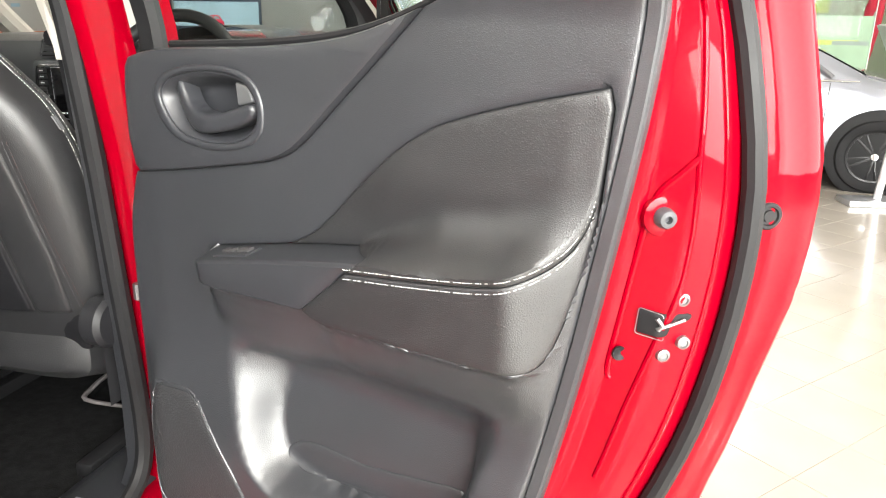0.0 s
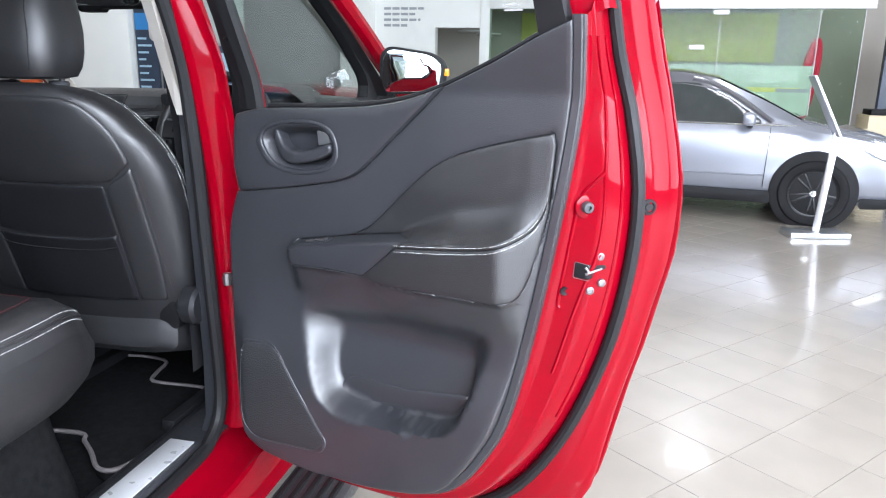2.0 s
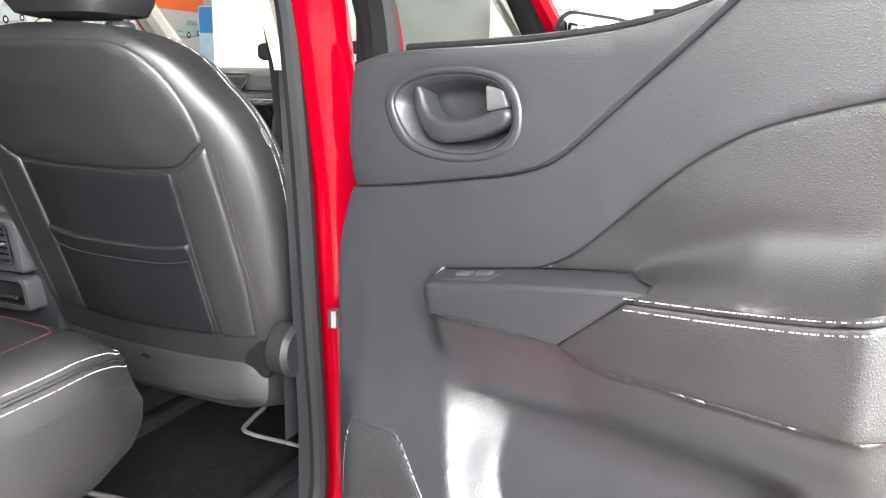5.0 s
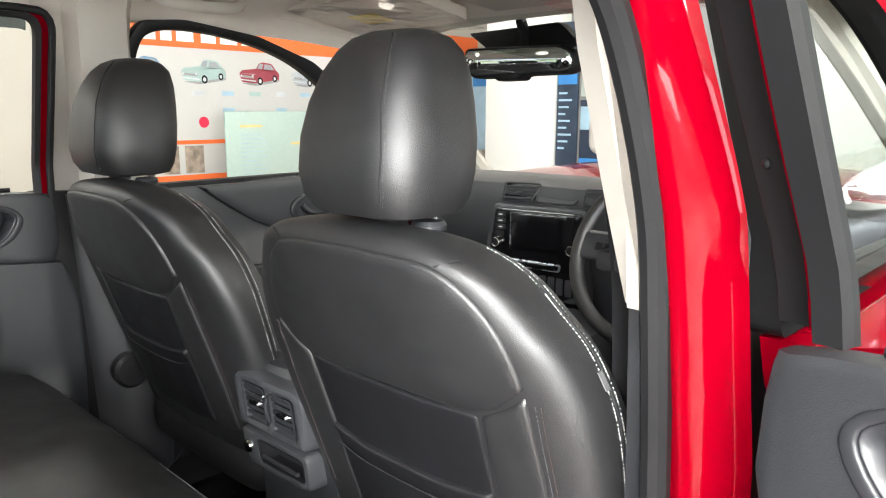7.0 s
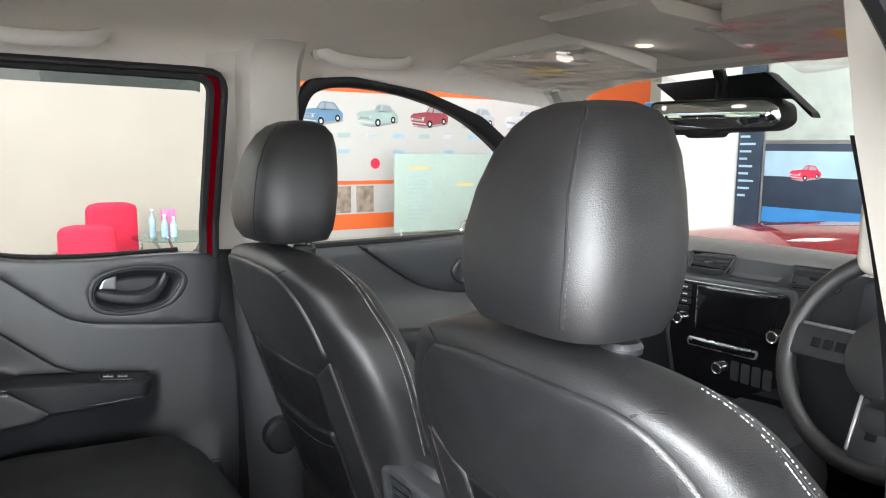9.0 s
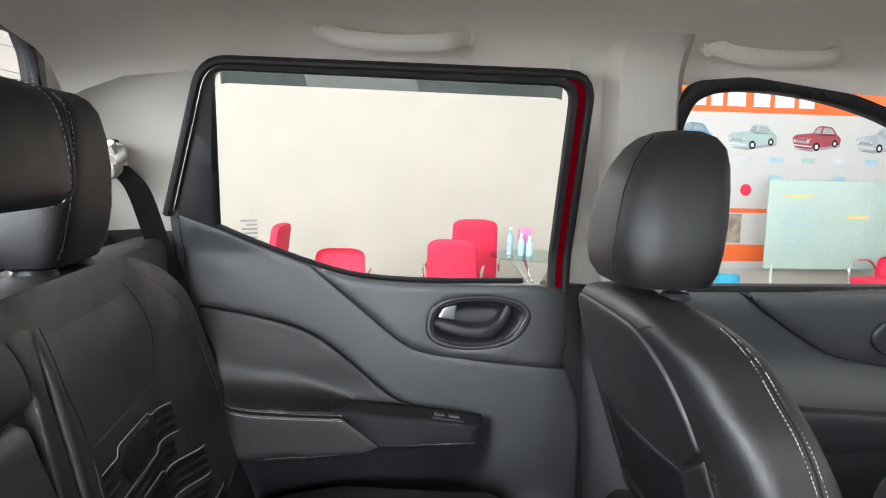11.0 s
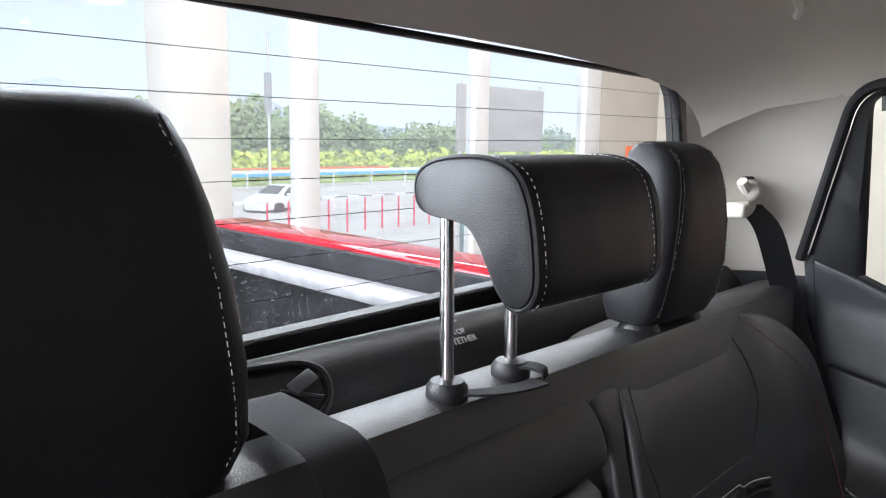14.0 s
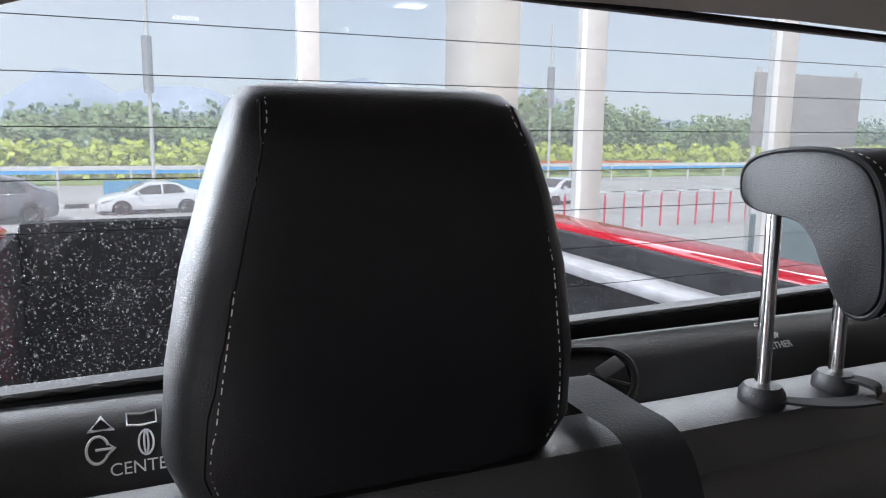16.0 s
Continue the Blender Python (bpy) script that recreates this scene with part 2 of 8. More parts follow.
# ---- materials ----
def material(name, color, rough=0.5, metal=0.0, vary=0.12, vscale=6.0, bump=0.0, bscale=300.0, kind="noise", coat=0.0, spec=0.5, rvary=0.04, second=0.0):
    m = bpy.data.materials.new(name)
    m.use_nodes = True
    t = m.node_tree
    b = t.nodes["Principled BSDF"]
    b.inputs["Metallic"].default_value = metal
    b.inputs["Coat Weight"].default_value = coat
    b.inputs["Coat Roughness"].default_value = 0.04
    b.inputs["Specular IOR Level"].default_value = spec
    co = t.nodes.new("ShaderNodeTexCoord")
    n = t.nodes.new("ShaderNodeTexNoise")
    n.inputs["Scale"].default_value, n.inputs["Detail"].default_value = vscale, 6
    t.links.new(co.outputs["Object"], n.inputs["Vector"])
    r = t.nodes.new("ShaderNodeMapRange")
    r.inputs["From Min"].default_value, r.inputs["From Max"].default_value = 0.3, 0.7
    r.inputs["To Min"].default_value, r.inputs["To Max"].default_value = 1 - vary, 1 + vary
    t.links.new(n.outputs[0], r.inputs["Value"])
    mix = t.nodes.new("ShaderNodeMix")
    mix.data_type, mix.blend_type = "RGBA", "MULTIPLY"
    mix.inputs["Factor"].default_value = 1
    mix.inputs["A"].default_value = (*color, 1)
    t.links.new(r.outputs[0], mix.inputs["B"])
    t.links.new(mix.outputs["Result"], b.inputs["Base Color"])
    r2 = t.nodes.new("ShaderNodeMapRange")
    r2.inputs["From Min"].default_value, r2.inputs["From Max"].default_value = 0.3, 0.7
    r2.inputs["To Min"].default_value, r2.inputs["To Max"].default_value = max(0.02, rough - rvary), min(1, rough + rvary)
    n2 = t.nodes.new("ShaderNodeTexNoise")
    n2.inputs["Scale"].default_value, n2.inputs["Detail"].default_value = vscale * 5, 4
    t.links.new(co.outputs["Object"], n2.inputs["Vector"])
    t.links.new(n2.outputs[0], r2.inputs["Value"])
    t.links.new(r2.outputs[0], b.inputs["Roughness"])
    if bump:
        if kind == "noise":
            tex = t.nodes.new("ShaderNodeTexNoise")
            tex.inputs["Detail"].default_value = 3
        else:
            tex = t.nodes.new("ShaderNodeTexVoronoi")
            tex.feature = "DISTANCE_TO_EDGE" if kind == "cells" else "F1"
        tex.inputs["Scale"].default_value = bscale
        t.links.new(co.outputs["Object"], tex.inputs["Vector"])
        bp = t.nodes.new("ShaderNodeBump")
        bp.inputs["Strength"].default_value, bp.inputs["Distance"].default_value = bump, 0.0006
        t.links.new(tex.outputs[0], bp.inputs["Height"])
        if second:
            big = t.nodes.new("ShaderNodeTexNoise")
            big.inputs["Scale"].default_value = 14
            t.links.new(co.outputs["Object"], big.inputs["Vector"])
            bp2 = t.nodes.new("ShaderNodeBump")
            bp2.inputs["Strength"].default_value, bp2.inputs["Distance"].default_value = second, 0.004
            t.links.new(big.outputs[0], bp2.inputs["Height"])
            t.links.new(bp.outputs[0], bp2.inputs["Normal"])
            bp = bp2
        t.links.new(bp.outputs[0], b.inputs["Normal"])
    return m


def glass(name, tint=(0.9, 0.95, 0.93), rough=0.0, gloss=0.06, dust_haze=0.0):
    """A thin pane: mostly clear, with a mirror film that strengthens at a slant."""
    m = bpy.data.materials.new(name)
    m.use_nodes = True
    t = m.node_tree
    t.nodes.remove(t.nodes["Principled BSDF"])
    tr = t.nodes.new("ShaderNodeBsdfTransparent")
    tr.inputs[0].default_value = (*tint, 1)
    gl = t.nodes.new("ShaderNodeBsdfGlossy")
    gl.inputs["Roughness"].default_value = rough
    lw = t.nodes.new("ShaderNodeLayerWeight")
    lw.inputs[0].default_value = 0.5
    pw = t.nodes.new("ShaderNodeMath")
    pw.operation, pw.inputs[1].default_value = "POWER", 5.0
    t.links.new(lw.outputs["Facing"], pw.inputs[0])
    fr = t.nodes.new("ShaderNodeMath")
    fr.operation, fr.inputs[1].default_value, fr.inputs[2].default_value = "MULTIPLY_ADD", 0.6, gloss
    t.links.new(pw.outputs[0], fr.inputs[0])
    mx = t.nodes.new("ShaderNodeMixShader")
    t.links.new(fr.outputs[0], mx.inputs[0])
    t.links.new(tr.outputs[0], mx.inputs[1])
    t.links.new(gl.outputs[0], mx.inputs[2])
    # Pale translucent film: dust specks on the back window, painted haze on showroom panes.
    if dust_haze:
        film, add = t.nodes.new("ShaderNodeBsdfTranslucent"), t.nodes.new("ShaderNodeMixShader")
        film.inputs[0].default_value = (0.9, 0.9, 0.92, 1)
        co, n = t.nodes.new("ShaderNodeTexCoord"), t.nodes.new("ShaderNodeTexNoise")
        n.inputs["Scale"].default_value, n.inputs["Detail"].default_value = 600, 2
        r = t.nodes.new("ShaderNodeMapRange")
        r.inputs["From Min"].default_value, r.inputs["From Max"].default_value = 0.58, 0.72
        r.inputs["To Min"].default_value, r.inputs["To Max"].default_value = dust_haze * 0.85, dust_haze + 0.08
        t.links.new(co.outputs["Object"], n.inputs["Vector"])
        t.links.new(n.outputs[0], r.inputs["Value"])
        t.links.new(r.outputs[0], add.inputs[0])
        t.links.new(mx.outputs[0], add.inputs[1])
        t.links.new(film.outputs[0], add.inputs[2])
        mx = add
    t.links.new(mx.outputs[0], t.nodes["Material Output"].inputs[0])
    return m


def glowing(name, color, strength):
    m = bpy.data.materials.new(name)
    m.use_nodes = True
    b = m.node_tree.nodes["Principled BSDF"]
    b.inputs["Base Color"].default_value = (*color, 1)
    b.inputs["Emission Color"].default_value = (*color, 1)
    b.inputs["Emission Strength"].default_value = strength
    return m


LEATHER = material("black_leather", (0.011, 0.011, 0.0125), 0.48, spec=1.0, bump=0.7, bscale=430, kind="cells", vary=0.15, second=0.06)
LEATHER_FINE = material("black_fine_leather", (0.009, 0.009, 0.0105), 0.44, spec=0.32, bump=0.5, bscale=650, kind="cells", vary=0.12, second=0.12)
PERFORATED = material("perforated_leather", (0.026, 0.026, 0.028), 0.45, bump=0.5, bscale=380, kind="dots", vary=0.12)
PLASTIC = material("grained_black_plastic", (0.025, 0.026, 0.030), 0.38, spec=1.0, bump=0.6, bscale=480, kind="cells", vary=0.1)
PLASTIC_DARK = material("fine_black_plastic", (0.014, 0.014, 0.016), 0.42, spec=0.35, bump=0.5, bscale=520, kind="cells", vary=0.1)
PLASTIC_SMOOTH = material("smooth_dark_plastic", (0.025, 0.026, 0.030), 0.40, vary=0.06, spec=0.65, rvary=0.01)
PLASTIC_GREY = material("satin_grey_plastic", (0.05, 0.052, 0.057), 0.38, vary=0.06)
RUBBER = material("black_rubber", (0.010, 0.010, 0.011), 0.5, spec=0.3, bump=0.15, bscale=200)
RED = material("red_car_paint", (0.195, 0.0002, 0.0062), 0.38, coat=0.85, spec=0.0, vary=0.02, rvary=0.03)
RED.node_tree.nodes["Principled BSDF"].inputs["Coat IOR"].default_value = 1.3
CLOTH = material("grey_headlining", (0.68, 0.635, 0.575), 0.95, bump=0.4, bscale=900, vary=0.04)
TRIM_PALE = material("pale_grey_trim", (0.48, 0.45, 0.405), 0.6, bump=0.2, bscale=600, vary=0.03)
CARPET = material("black_carpet", (0.010, 0.010, 0.0105), 0.98, spec=0.06, bump=1.0, bscale=350, vary=0.3, vscale=60)
CHROME = material("polished_steel", (0.75, 0.75, 0.74), 0.16, metal=1.0, vary=0.04)
SATIN = material("satin_silver", (0.6, 0.61, 0.63), 0.33, metal=0.9, vary=0.04)
ZINC = material("dull_zinc", (0.24, 0.23, 0.235), 0.42, metal=0.9, vary=0.1, vscale=80)
SILVER_TRIM = material("silver_trim", (0.42, 0.43, 0.45), 0.28, metal=0.85, vary=0.03)
LETTER = material("white_lettering", (0.75, 0.75, 0.76), 0.6, vary=0.02)
THREAD_WHITE = material("white_thread", (0.72, 0.72, 0.7), 0.8, vary=0.1)
THREAD_GREY = material("grey_thread", (0.10, 0.10, 0.105), 0.8, vary=0.1)
THREAD_RED = material("red_thread", (0.17, 0.02, 0.025), 0.8, vary=0.1)
THREAD_BROWN = material("dull_red_thread", (0.07, 0.03, 0.028), 0.8, vary=0.1)
THREAD_DARK = material("dark_thread", (0.008, 0.008, 0.009), 0.8)
MESH_GRILLE = material("speaker_mesh", (0.022, 0.022, 0.024), 0.55, bump=1.0, bscale=330, kind="dots", vary=0.08)
WEBBING = material("belt_webbing", (0.018, 0.018, 0.020), 0.75, spec=0.15, bump=0.8, bscale=420, vary=0.1)
GLASS = glass("clear_car_glass", (0.80, 0.835, 0.82), gloss=0.006)
GLASS_DUSTY = glass("dusty_back_window_glass", (0.93, 0.95, 0.96), gloss=0.03, dust_haze=0.005)
# Showroom panes carry a white film that paints haze over the outdoors.
GLASS_ROOM = glass("hazed_showroom_glass", (0.95, 0.97, 0.965), gloss=0.03, dust_haze=0.16)
SCREEN = material("glossy_black_screen", (0.006, 0.006, 0.007), 0.08, coat=0.6)
MIRROR = material("mirror_glass", (0.86, 0.88, 0.9), 0.02, metal=1.0, vary=0.0, rvary=0.0)
WHITE = material("white_board", (0.82, 0.82, 0.81), 0.45, vary=0.03)
BLACKPART = material("matt_black", (0.008, 0.008, 0.009), 0.6, spec=0.25)
# Near-black that paints in the shade inside vents, tray and belt slot.
RECESS_SHADE = material("painted_recess_shade", (0.004, 0.004, 0.004), 0.8, spec=0.1)

# ---- showroom shell ----
TILE = material("beige_floor_tile", (0.290, 0.262, 0.225), 0.21, vary=0.05, vscale=3, rvary=0.015, coat=0.3)
GROUT = material("grey_grout", (0.13, 0.12, 0.11), 0.9)
ASPHALT = material("concrete_paving", (0.44, 0.42, 0.40), 0.9, bump=0.5, bscale=80, vary=0.2, vscale=0.4)
CREAM = material("cream_wall_paint", (0.47, 0.43, 0.375), 0.6, bump=0.1, bscale=60, vary=0.03, vscale=2)
ALU = material("white_aluminium", (0.62, 0.61, 0.6), 0.4, vary=0.05)
STONE = material("pale_column_render", (0.62, 0.57, 0.53), 0.8, vary=0.08, bump=0.2, bscale=40)
ORANGE = material("orange_print", (0.80, 0.14, 0.03), 0.5, vary=0.04)
BLUE_PRINT = material("blue_print", (0.03, 0.20, 0.50), 0.5, vary=0.1)
NAVY_PRINT = material("navy_print", (0.02, 0.035, 0.065), 0.4, vary=0.15)
PINK_RED = material("red_upholstery", (0.72, 0.02, 0.07), 0.65, vary=0.06)
WHITE_PAINT = material("white_paint", (0.78, 0.77, 0.74), 0.6, vary=0.03)

SOUTH = -3.8
floor = tagged(part("floor", box(-7.6, 10, SOUTH, 13, -0.2, -0.004, 0), GROUT), "grey grout bed under beige showroom tiles", "floor", kind="structure")
ground_rows = [[(x, y, z) for x in (-400, -60, -20, 0, 20, 60, 400)] for y, z in [(20, -0.21), (SOUTH, -0.21), (-9, -0.3), (-20, -1.9), (-60, -2.2), (-400, -2.2), (-1900, -2.2)]]
ground = tagged(part("ground", loft(ground_rows, False, False), ASPHALT), "pale concrete forecourt sloping down to the road", "ground", kind="structure")
ceiling = tagged(part("ceiling", box(-7.8, 10.2, SOUTH - 0.2, 13.2, 4.2, 4.4, 0), WHITE_PAINT), "white painted showroom ceiling", "ceiling", kind="structure")
wall_west = tagged(part("wall_west", box(-7.8, -7.6, SOUTH, 13, -0.2, 4.2, 0), CREAM), "cream painted showroom wall", "wall", kind="structure")
wall_north = tagged(part("wall_north", box(-7.6, 10, 13, 13.2, -0.2, 4.2, 0), CREAM), "cream painted wall behind the offices", "wall", kind="structure")
wall_south = tagged(part("wall_south", box(-7.8, -6.35, SOUTH - 0.2, SOUTH, -0.2, 4.2, 0), CREAM), "cream wall pier beside the glazing", "wall", kind="structure")

# ---- pickup truck: doors ----
SMOKED = glass("smoked_glass", (0.13, 0.16, 0.17), gloss=0.05)
GREY_MARK = material("grey_glass_mark", (0.3, 0.3, 0.3), 0.7)
HINGE, ALONG, INWARD = Vector((0.80, 0.955, 0)), Vector((0.9563, -0.2924, 0)), Vector((-0.2924, -0.9563, 0))


def lean(z):
    return 0.28 * max(0, z - 1.42)


def right_door(s, z, d=0.0):
    return HINGE + ALONG * s + INWARD * (d + lean(z)) + Vector((0, 0, z))


def left_door(s, z, d=0.0):
    z -= 0.05 * s
    return Vector((-(0.655 - d - lean(z)), 0.961 - s, z))


SILL_LINE = [(0.052, 1.361), (0.126, 1.375), (0.3, 1.383), (0.42, 1.397), (0.511, 1.425), (0.60, 1.463), (0.673, 1.499), (0.743, 1.528)]
REAR_EDGE = [(0.743, 1.528), (0.741, 1.474), (0.732, 1.355), (0.709, 1.199), (0.680, 1.038), (0.640, 0.87), (0.595, 0.78), (0.55, 0.72)]
BOTTOM = [(0.55, 0.72), (0.50, 0.688), (0.42, 0.668), (0.338, 0.657), (0.239, 0.653), (0.16, 0.66), (0.095, 0.672), (0.05, 0.70), (0.026, 0.74)]
FRONT_EDGE = [(0.026, 0.74), (0.012, 0.90), (0.010, 1.06), (0.016, 1.143), (0.040, 1.211), (0.043, 1.30), (0.052, 1.361)]
SEAM_UPPER = [(0.040, 1.211), (0.14, 1.226), (0.232, 1.242), (0.30, 1.256), (0.345, 1.277), (0.405, 1.33), (0.455, 1.375), (0.508, 1.424)]
SEAM_PAD = [(0.326, 1.1605), (0.367, 1.183), (0.432, 1.243), (0.477, 1.283), (0.519, 1.31), (0.56, 1.326), (0.62, 1.343), (0.698, 1.361)]
RIDGE = [(0.19, 1.126), (0.209, 1.130), (0.327, 1.153), (0.40, 1.165), (0.47, 1.175), (0.539, 1.180), (0.614, 1.190), (0.648, 1.201), (0.672, 1.221), (0.686, 1.244), (0.694, 1.268)]
STITCH = [(0.449, 1.162), (0.539, 1.171), (0.612, 1.181), (0.650, 1.193), (0.674, 1.211), (0.688, 1.236), (0.6955, 1.262)]
PAD_LOW = [(0.382, 1.105), (0.41, 1.094), (0.47, 1.094), (0.539, 1.095), (0.60, 1.0955), (0.640, 1.097), (0.659, 1.104), (0.671, 1.13), (0.685, 1.19), (0.698, 1.262)]


def rear_door(name, place, opened):
    e = thing(name, "red pickup rear door with black trim, " + ("standing open" if opened else "closed"), "car door", place(0, 0.7))
    seam_up, seam_pad = spline(SEAM_UPPER, 5), spline(SEAM_PAD, 5)
    edge = np.array(resample_line(spline(REAR_EDGE + BOTTOM[1:], 5), 64))
    tan = np.gradient(edge, axis=0)
    tan /= np.hypot(tan[:, 0], tan[:, 1])[:, None]
    inner = edge + np.stack([tan[:, 1], -tan[:, 0]], 1) * (0.017 * np.clip((64 - np.arange(64)) / 14, 0, 1))[:, None]
    outline = [seam_up[-1]] + spline(SILL_LINE[4:], 4)[1:-1] + [tuple(q) for q in inner[:-1]] + spline(FRONT_EDGE[:5], 4)[:-1] + seam_up[:-1]
    pk = np.array(spline([(0.195, 0.985), (0.217, 0.915), (0.243, 0.84), (0.272, 0.813), (0.31, 0.804), (0.42, 0.810), (0.51, 0.822), (0.54, 0.836), (0.562, 0.868), (0.590, 0.94), (0.612, 0.995), (0.60, 1.03), (0.54, 1.043), (0.40, 1.045), (0.27, 1.04), (0.215, 1.02)], 4, True))
    ridge = np.array(spline(RIDGE, 6))

    def crest(u):
        return float(np.interp(u, ridge[:, 0], ridge[:, 1]))

    def body(u, v):
        """How far the trim stands in from the door's plane: armrest shelf, pocket, swell round the loudspeaker."""
        d = -0.004 * smooth(0.08, 0.01, u)
        d += 0.026 * smooth(1.0, 0.84, v) * smooth(0.0, 0.06, u)
        r, high = crest(u), 0.052 * smooth(0.178, 0.216, u) * (1 - smooth(0.63, 0.697, u))
        w = float(np.interp(u, [0.33, 0.43, 0.47, 0.54, 0.66, 0.70], [0.005, 0.008, 0.022, 0.055, 0.055, 0.035]))
        low = float(np.interp(u, [0.2, 0.38, 0.41, 0.54, 0.64, 0.66, 0.672, 0.70], [1.098, 1.104, 1.092, 1.092, 1.094, 1.101, 1.13, 1.25]))
        if v >= r:
            q = max(0, 1 - (v - r) / w)
            d += high * (0.25 * q + 0.75 * q ** 2.2)
        elif v >= low:
            d += high * (1 - 0.10 * (r - v) / max(1e-6, r - low))
        else:
            q = low - v
            d += high * (0.9 - 0.28 * smooth(0, 0.008, q)) * smooth(0.085, 0.0, q)
        if inside([(u, v)], pk)[0]:
            q = float(edge_distance([(u, v)], pk)[0])
            d -= 0.056 * smooth(0, 0.014 + 0.022 * smooth(0.42, 0.28, u) + 0.04 * smooth(0.88, 1.0, v), q) * smooth(1.06, 0.95, v)
        return d

    side_low, stitch = spline(PAD_LOW, 4), spline(STITCH, 6)
    wedge_low = [(0.194, 1.112), (0.199, 1.100), (0.296, 1.1045), (0.382, 1.105)]
    shelf_back = [(u, crest(u) + 0.0065) for u in (0.31, 0.289, 0.25, 0.215, 0.199)]
    cut = seam_pad + [(0.703, 1.345), (0.700, 1.30)] + side_low[::-1][:-1] + wedge_low[::-1] + shelf_back[::-1]
    cp = pk.mean(0)
    folds = [spline(RIDGE, 8), spline([(0.2, 1.096), (0.296, 1.1005), (0.382, 1.101), (0.41, 1.090), (0.54, 1.090), (0.643, 1.092), (0.663, 1.100)], 8)]
    part("door_panel", sheet(outline, place, body, 0.010, 0.003, 0.003, 0.03, [cut], folds[1:] + [[tuple(cp + (q - cp) * k) for q in pk] for k in (1.0, 0.96, 0.92, 0.87, 0.79)]), PLASTIC, e, angle=60)
    part("trim_edge", band2(place, [tuple(q) for q in inner], [tuple(q) for q in edge], [(0.0, -0.012), (0.02, -0.0045), (0.10, -0.003), (0.72, -0.004), (0.80, -0.007), (0.92, -0.0075), (1.0, -0.012), (1.02, -0.03)]), PLASTIC, e)
    up = spline(SILL_LINE[:5], 4)[:-1] + seam_up[::-1][:-1] + [(0.042, 1.26), (0.045, 1.32)]
    hole = spline([(0.125, 1.318), (0.15, 1.342), (0.21, 1.352), (0.265, 1.347), (0.29, 1.325), (0.29, 1.295), (0.262, 1.275), (0.21, 1.268), (0.155, 1.278)], 4, True)
    part("upper_panel", sheet(up, place, lambda u, v: 0.004 + 0.007 * smooth(0.0, 0.10, u), 0.012, 0.007, 0.008, 0.02, [hole]), PLASTIC, e)
    pad = seam_pad + [(0.702, 1.345), (0.699, 1.30)] + stitch[::-1] + [(0.466, 1.178), (0.43, 1.1765), (0.37, 1.167)]
    part("armrest_pad", sheet(pad, place, lambda u, v: body(u, v) + 0.0035 + 0.004 * smooth(1.20, 1.26, v) * smooth(0.70, 0.66, u), 0.008, 0.003, 0.003, 0.02, (), folds[:1]), LEATHER, e, "stitched black leather pad", angle=60)
    low = side_low[:-1] + stitch[::-1]
    part("armrest_side", sheet(low, place, lambda u, v: body(u, v) + 0.0035, 0.008, 0.0028, 0.003, 0.02), LEATHER, e, "padded leather armrest side", angle=60)
    for off in (0.0052, -0.0052):
        line = [place(u, v + off, body(u, v + off) + 0.0042) for u, v in stitch]
        part("stitching", stitches(line, 0.0034, 0.0014, 0.00042), THREAD_WHITE, e, "white contrast stitching")
    rows_ = []
    for u in np.linspace(0.1945, 0.466, 56):
        r, high = crest(u), 0.052 * math.sqrt(max(0.02, 1 - max(0, (0.226 - u) / 0.032) ** 2))
        lo = float(np.interp(u, [0.194, 0.199, 0.296, 0.382, 0.447, 0.4665], [1.106, 1.100, 1.1045, 1.105, 1.160, 1.172]))
        lo = min(lo, r - 0.0015)
        rows_.append([place(u, r + 0.0062, -0.004), place(u, r + 0.006, 0.003), place(u, r + 0.003, high * 0.5), place(u, r + 0.0008, high - 0.004), place(u, r - 0.0008, high + 0.0005), place(u, r - 0.004 if r - 0.004 > lo else (r + lo) / 2, high + 0.003), place(u, lo + (r - lo) * 0.3, high * 0.96 + 0.003), place(u, lo + 0.0006, high * 0.9 + 0.003), place(u, lo, high * 0.9), place(u, lo, high * 0.9 - 0.02)])
    part("switch_panel", loft(rows_, False, False), PLASTIC_SMOOTH, e, "smooth dark armrest front with switch", angle=40)

    def on_shelf(u, v, d=0.0):
        """The armrest's flat top: v runs in from the door, 0 to 1."""
        return place(u, crest(u) + 0.006 - 0.005 * v + d, 0.052 * v)
    sw = part("window_switch", sheet(round_poly([(0.235, 0.30), (0.235, 0.80), (0.292, 0.80), (0.292, 0.30)], 0.006), on_shelf, 0.002, 0.02, 0, 0, 0.006), PLASTIC_SMOOTH, e)
    for a in (0.242, 0.268):
        part("rocker", sheet([(a, 0.44), (a, 0.62), (a + 0.018, 0.62), (a + 0.018, 0.44)], on_shelf, lambda u, v: 0.004 + 0.12 * abs(u - a - 0.009), 0.006, 0, 0, 0.006), ZINC, sw, "silver-edged switch rocker")
    liner = spline([(0.275, 0.850), (0.30, 0.868), (0.34, 0.872), (0.40, 0.869), (0.47, 0.877), (0.545, 0.886), (0.540, 0.868), (0.515, 0.846), (0.42, 0.834), (0.33, 0.828), (0.292, 0.834)], 4, True)
    part("pocket_liner", sheet(liner, place, lambda u, v: body(u, v) + 0.002, 0.008, 0.0015, 0.0015, 0.003), PLASTIC, e, angle=80)
    grille = round_poly([(0.058, 0.905), (0.14, 0.912), (0.177, 0.868), (0.268, 0.745), (0.252, 0.72), (0.085, 0.703), (0.046, 0.735), (0.046, 0.80)], [0.012, 0.03, 0.02, 0.018, 0.015, 0.03, 0.03, 0.02])
    outer = [tuple(np.array((0.135, 0.80)) + (np.array(p) - (0.135, 0.80)) * (1.07, 1.06)) for p in grille]
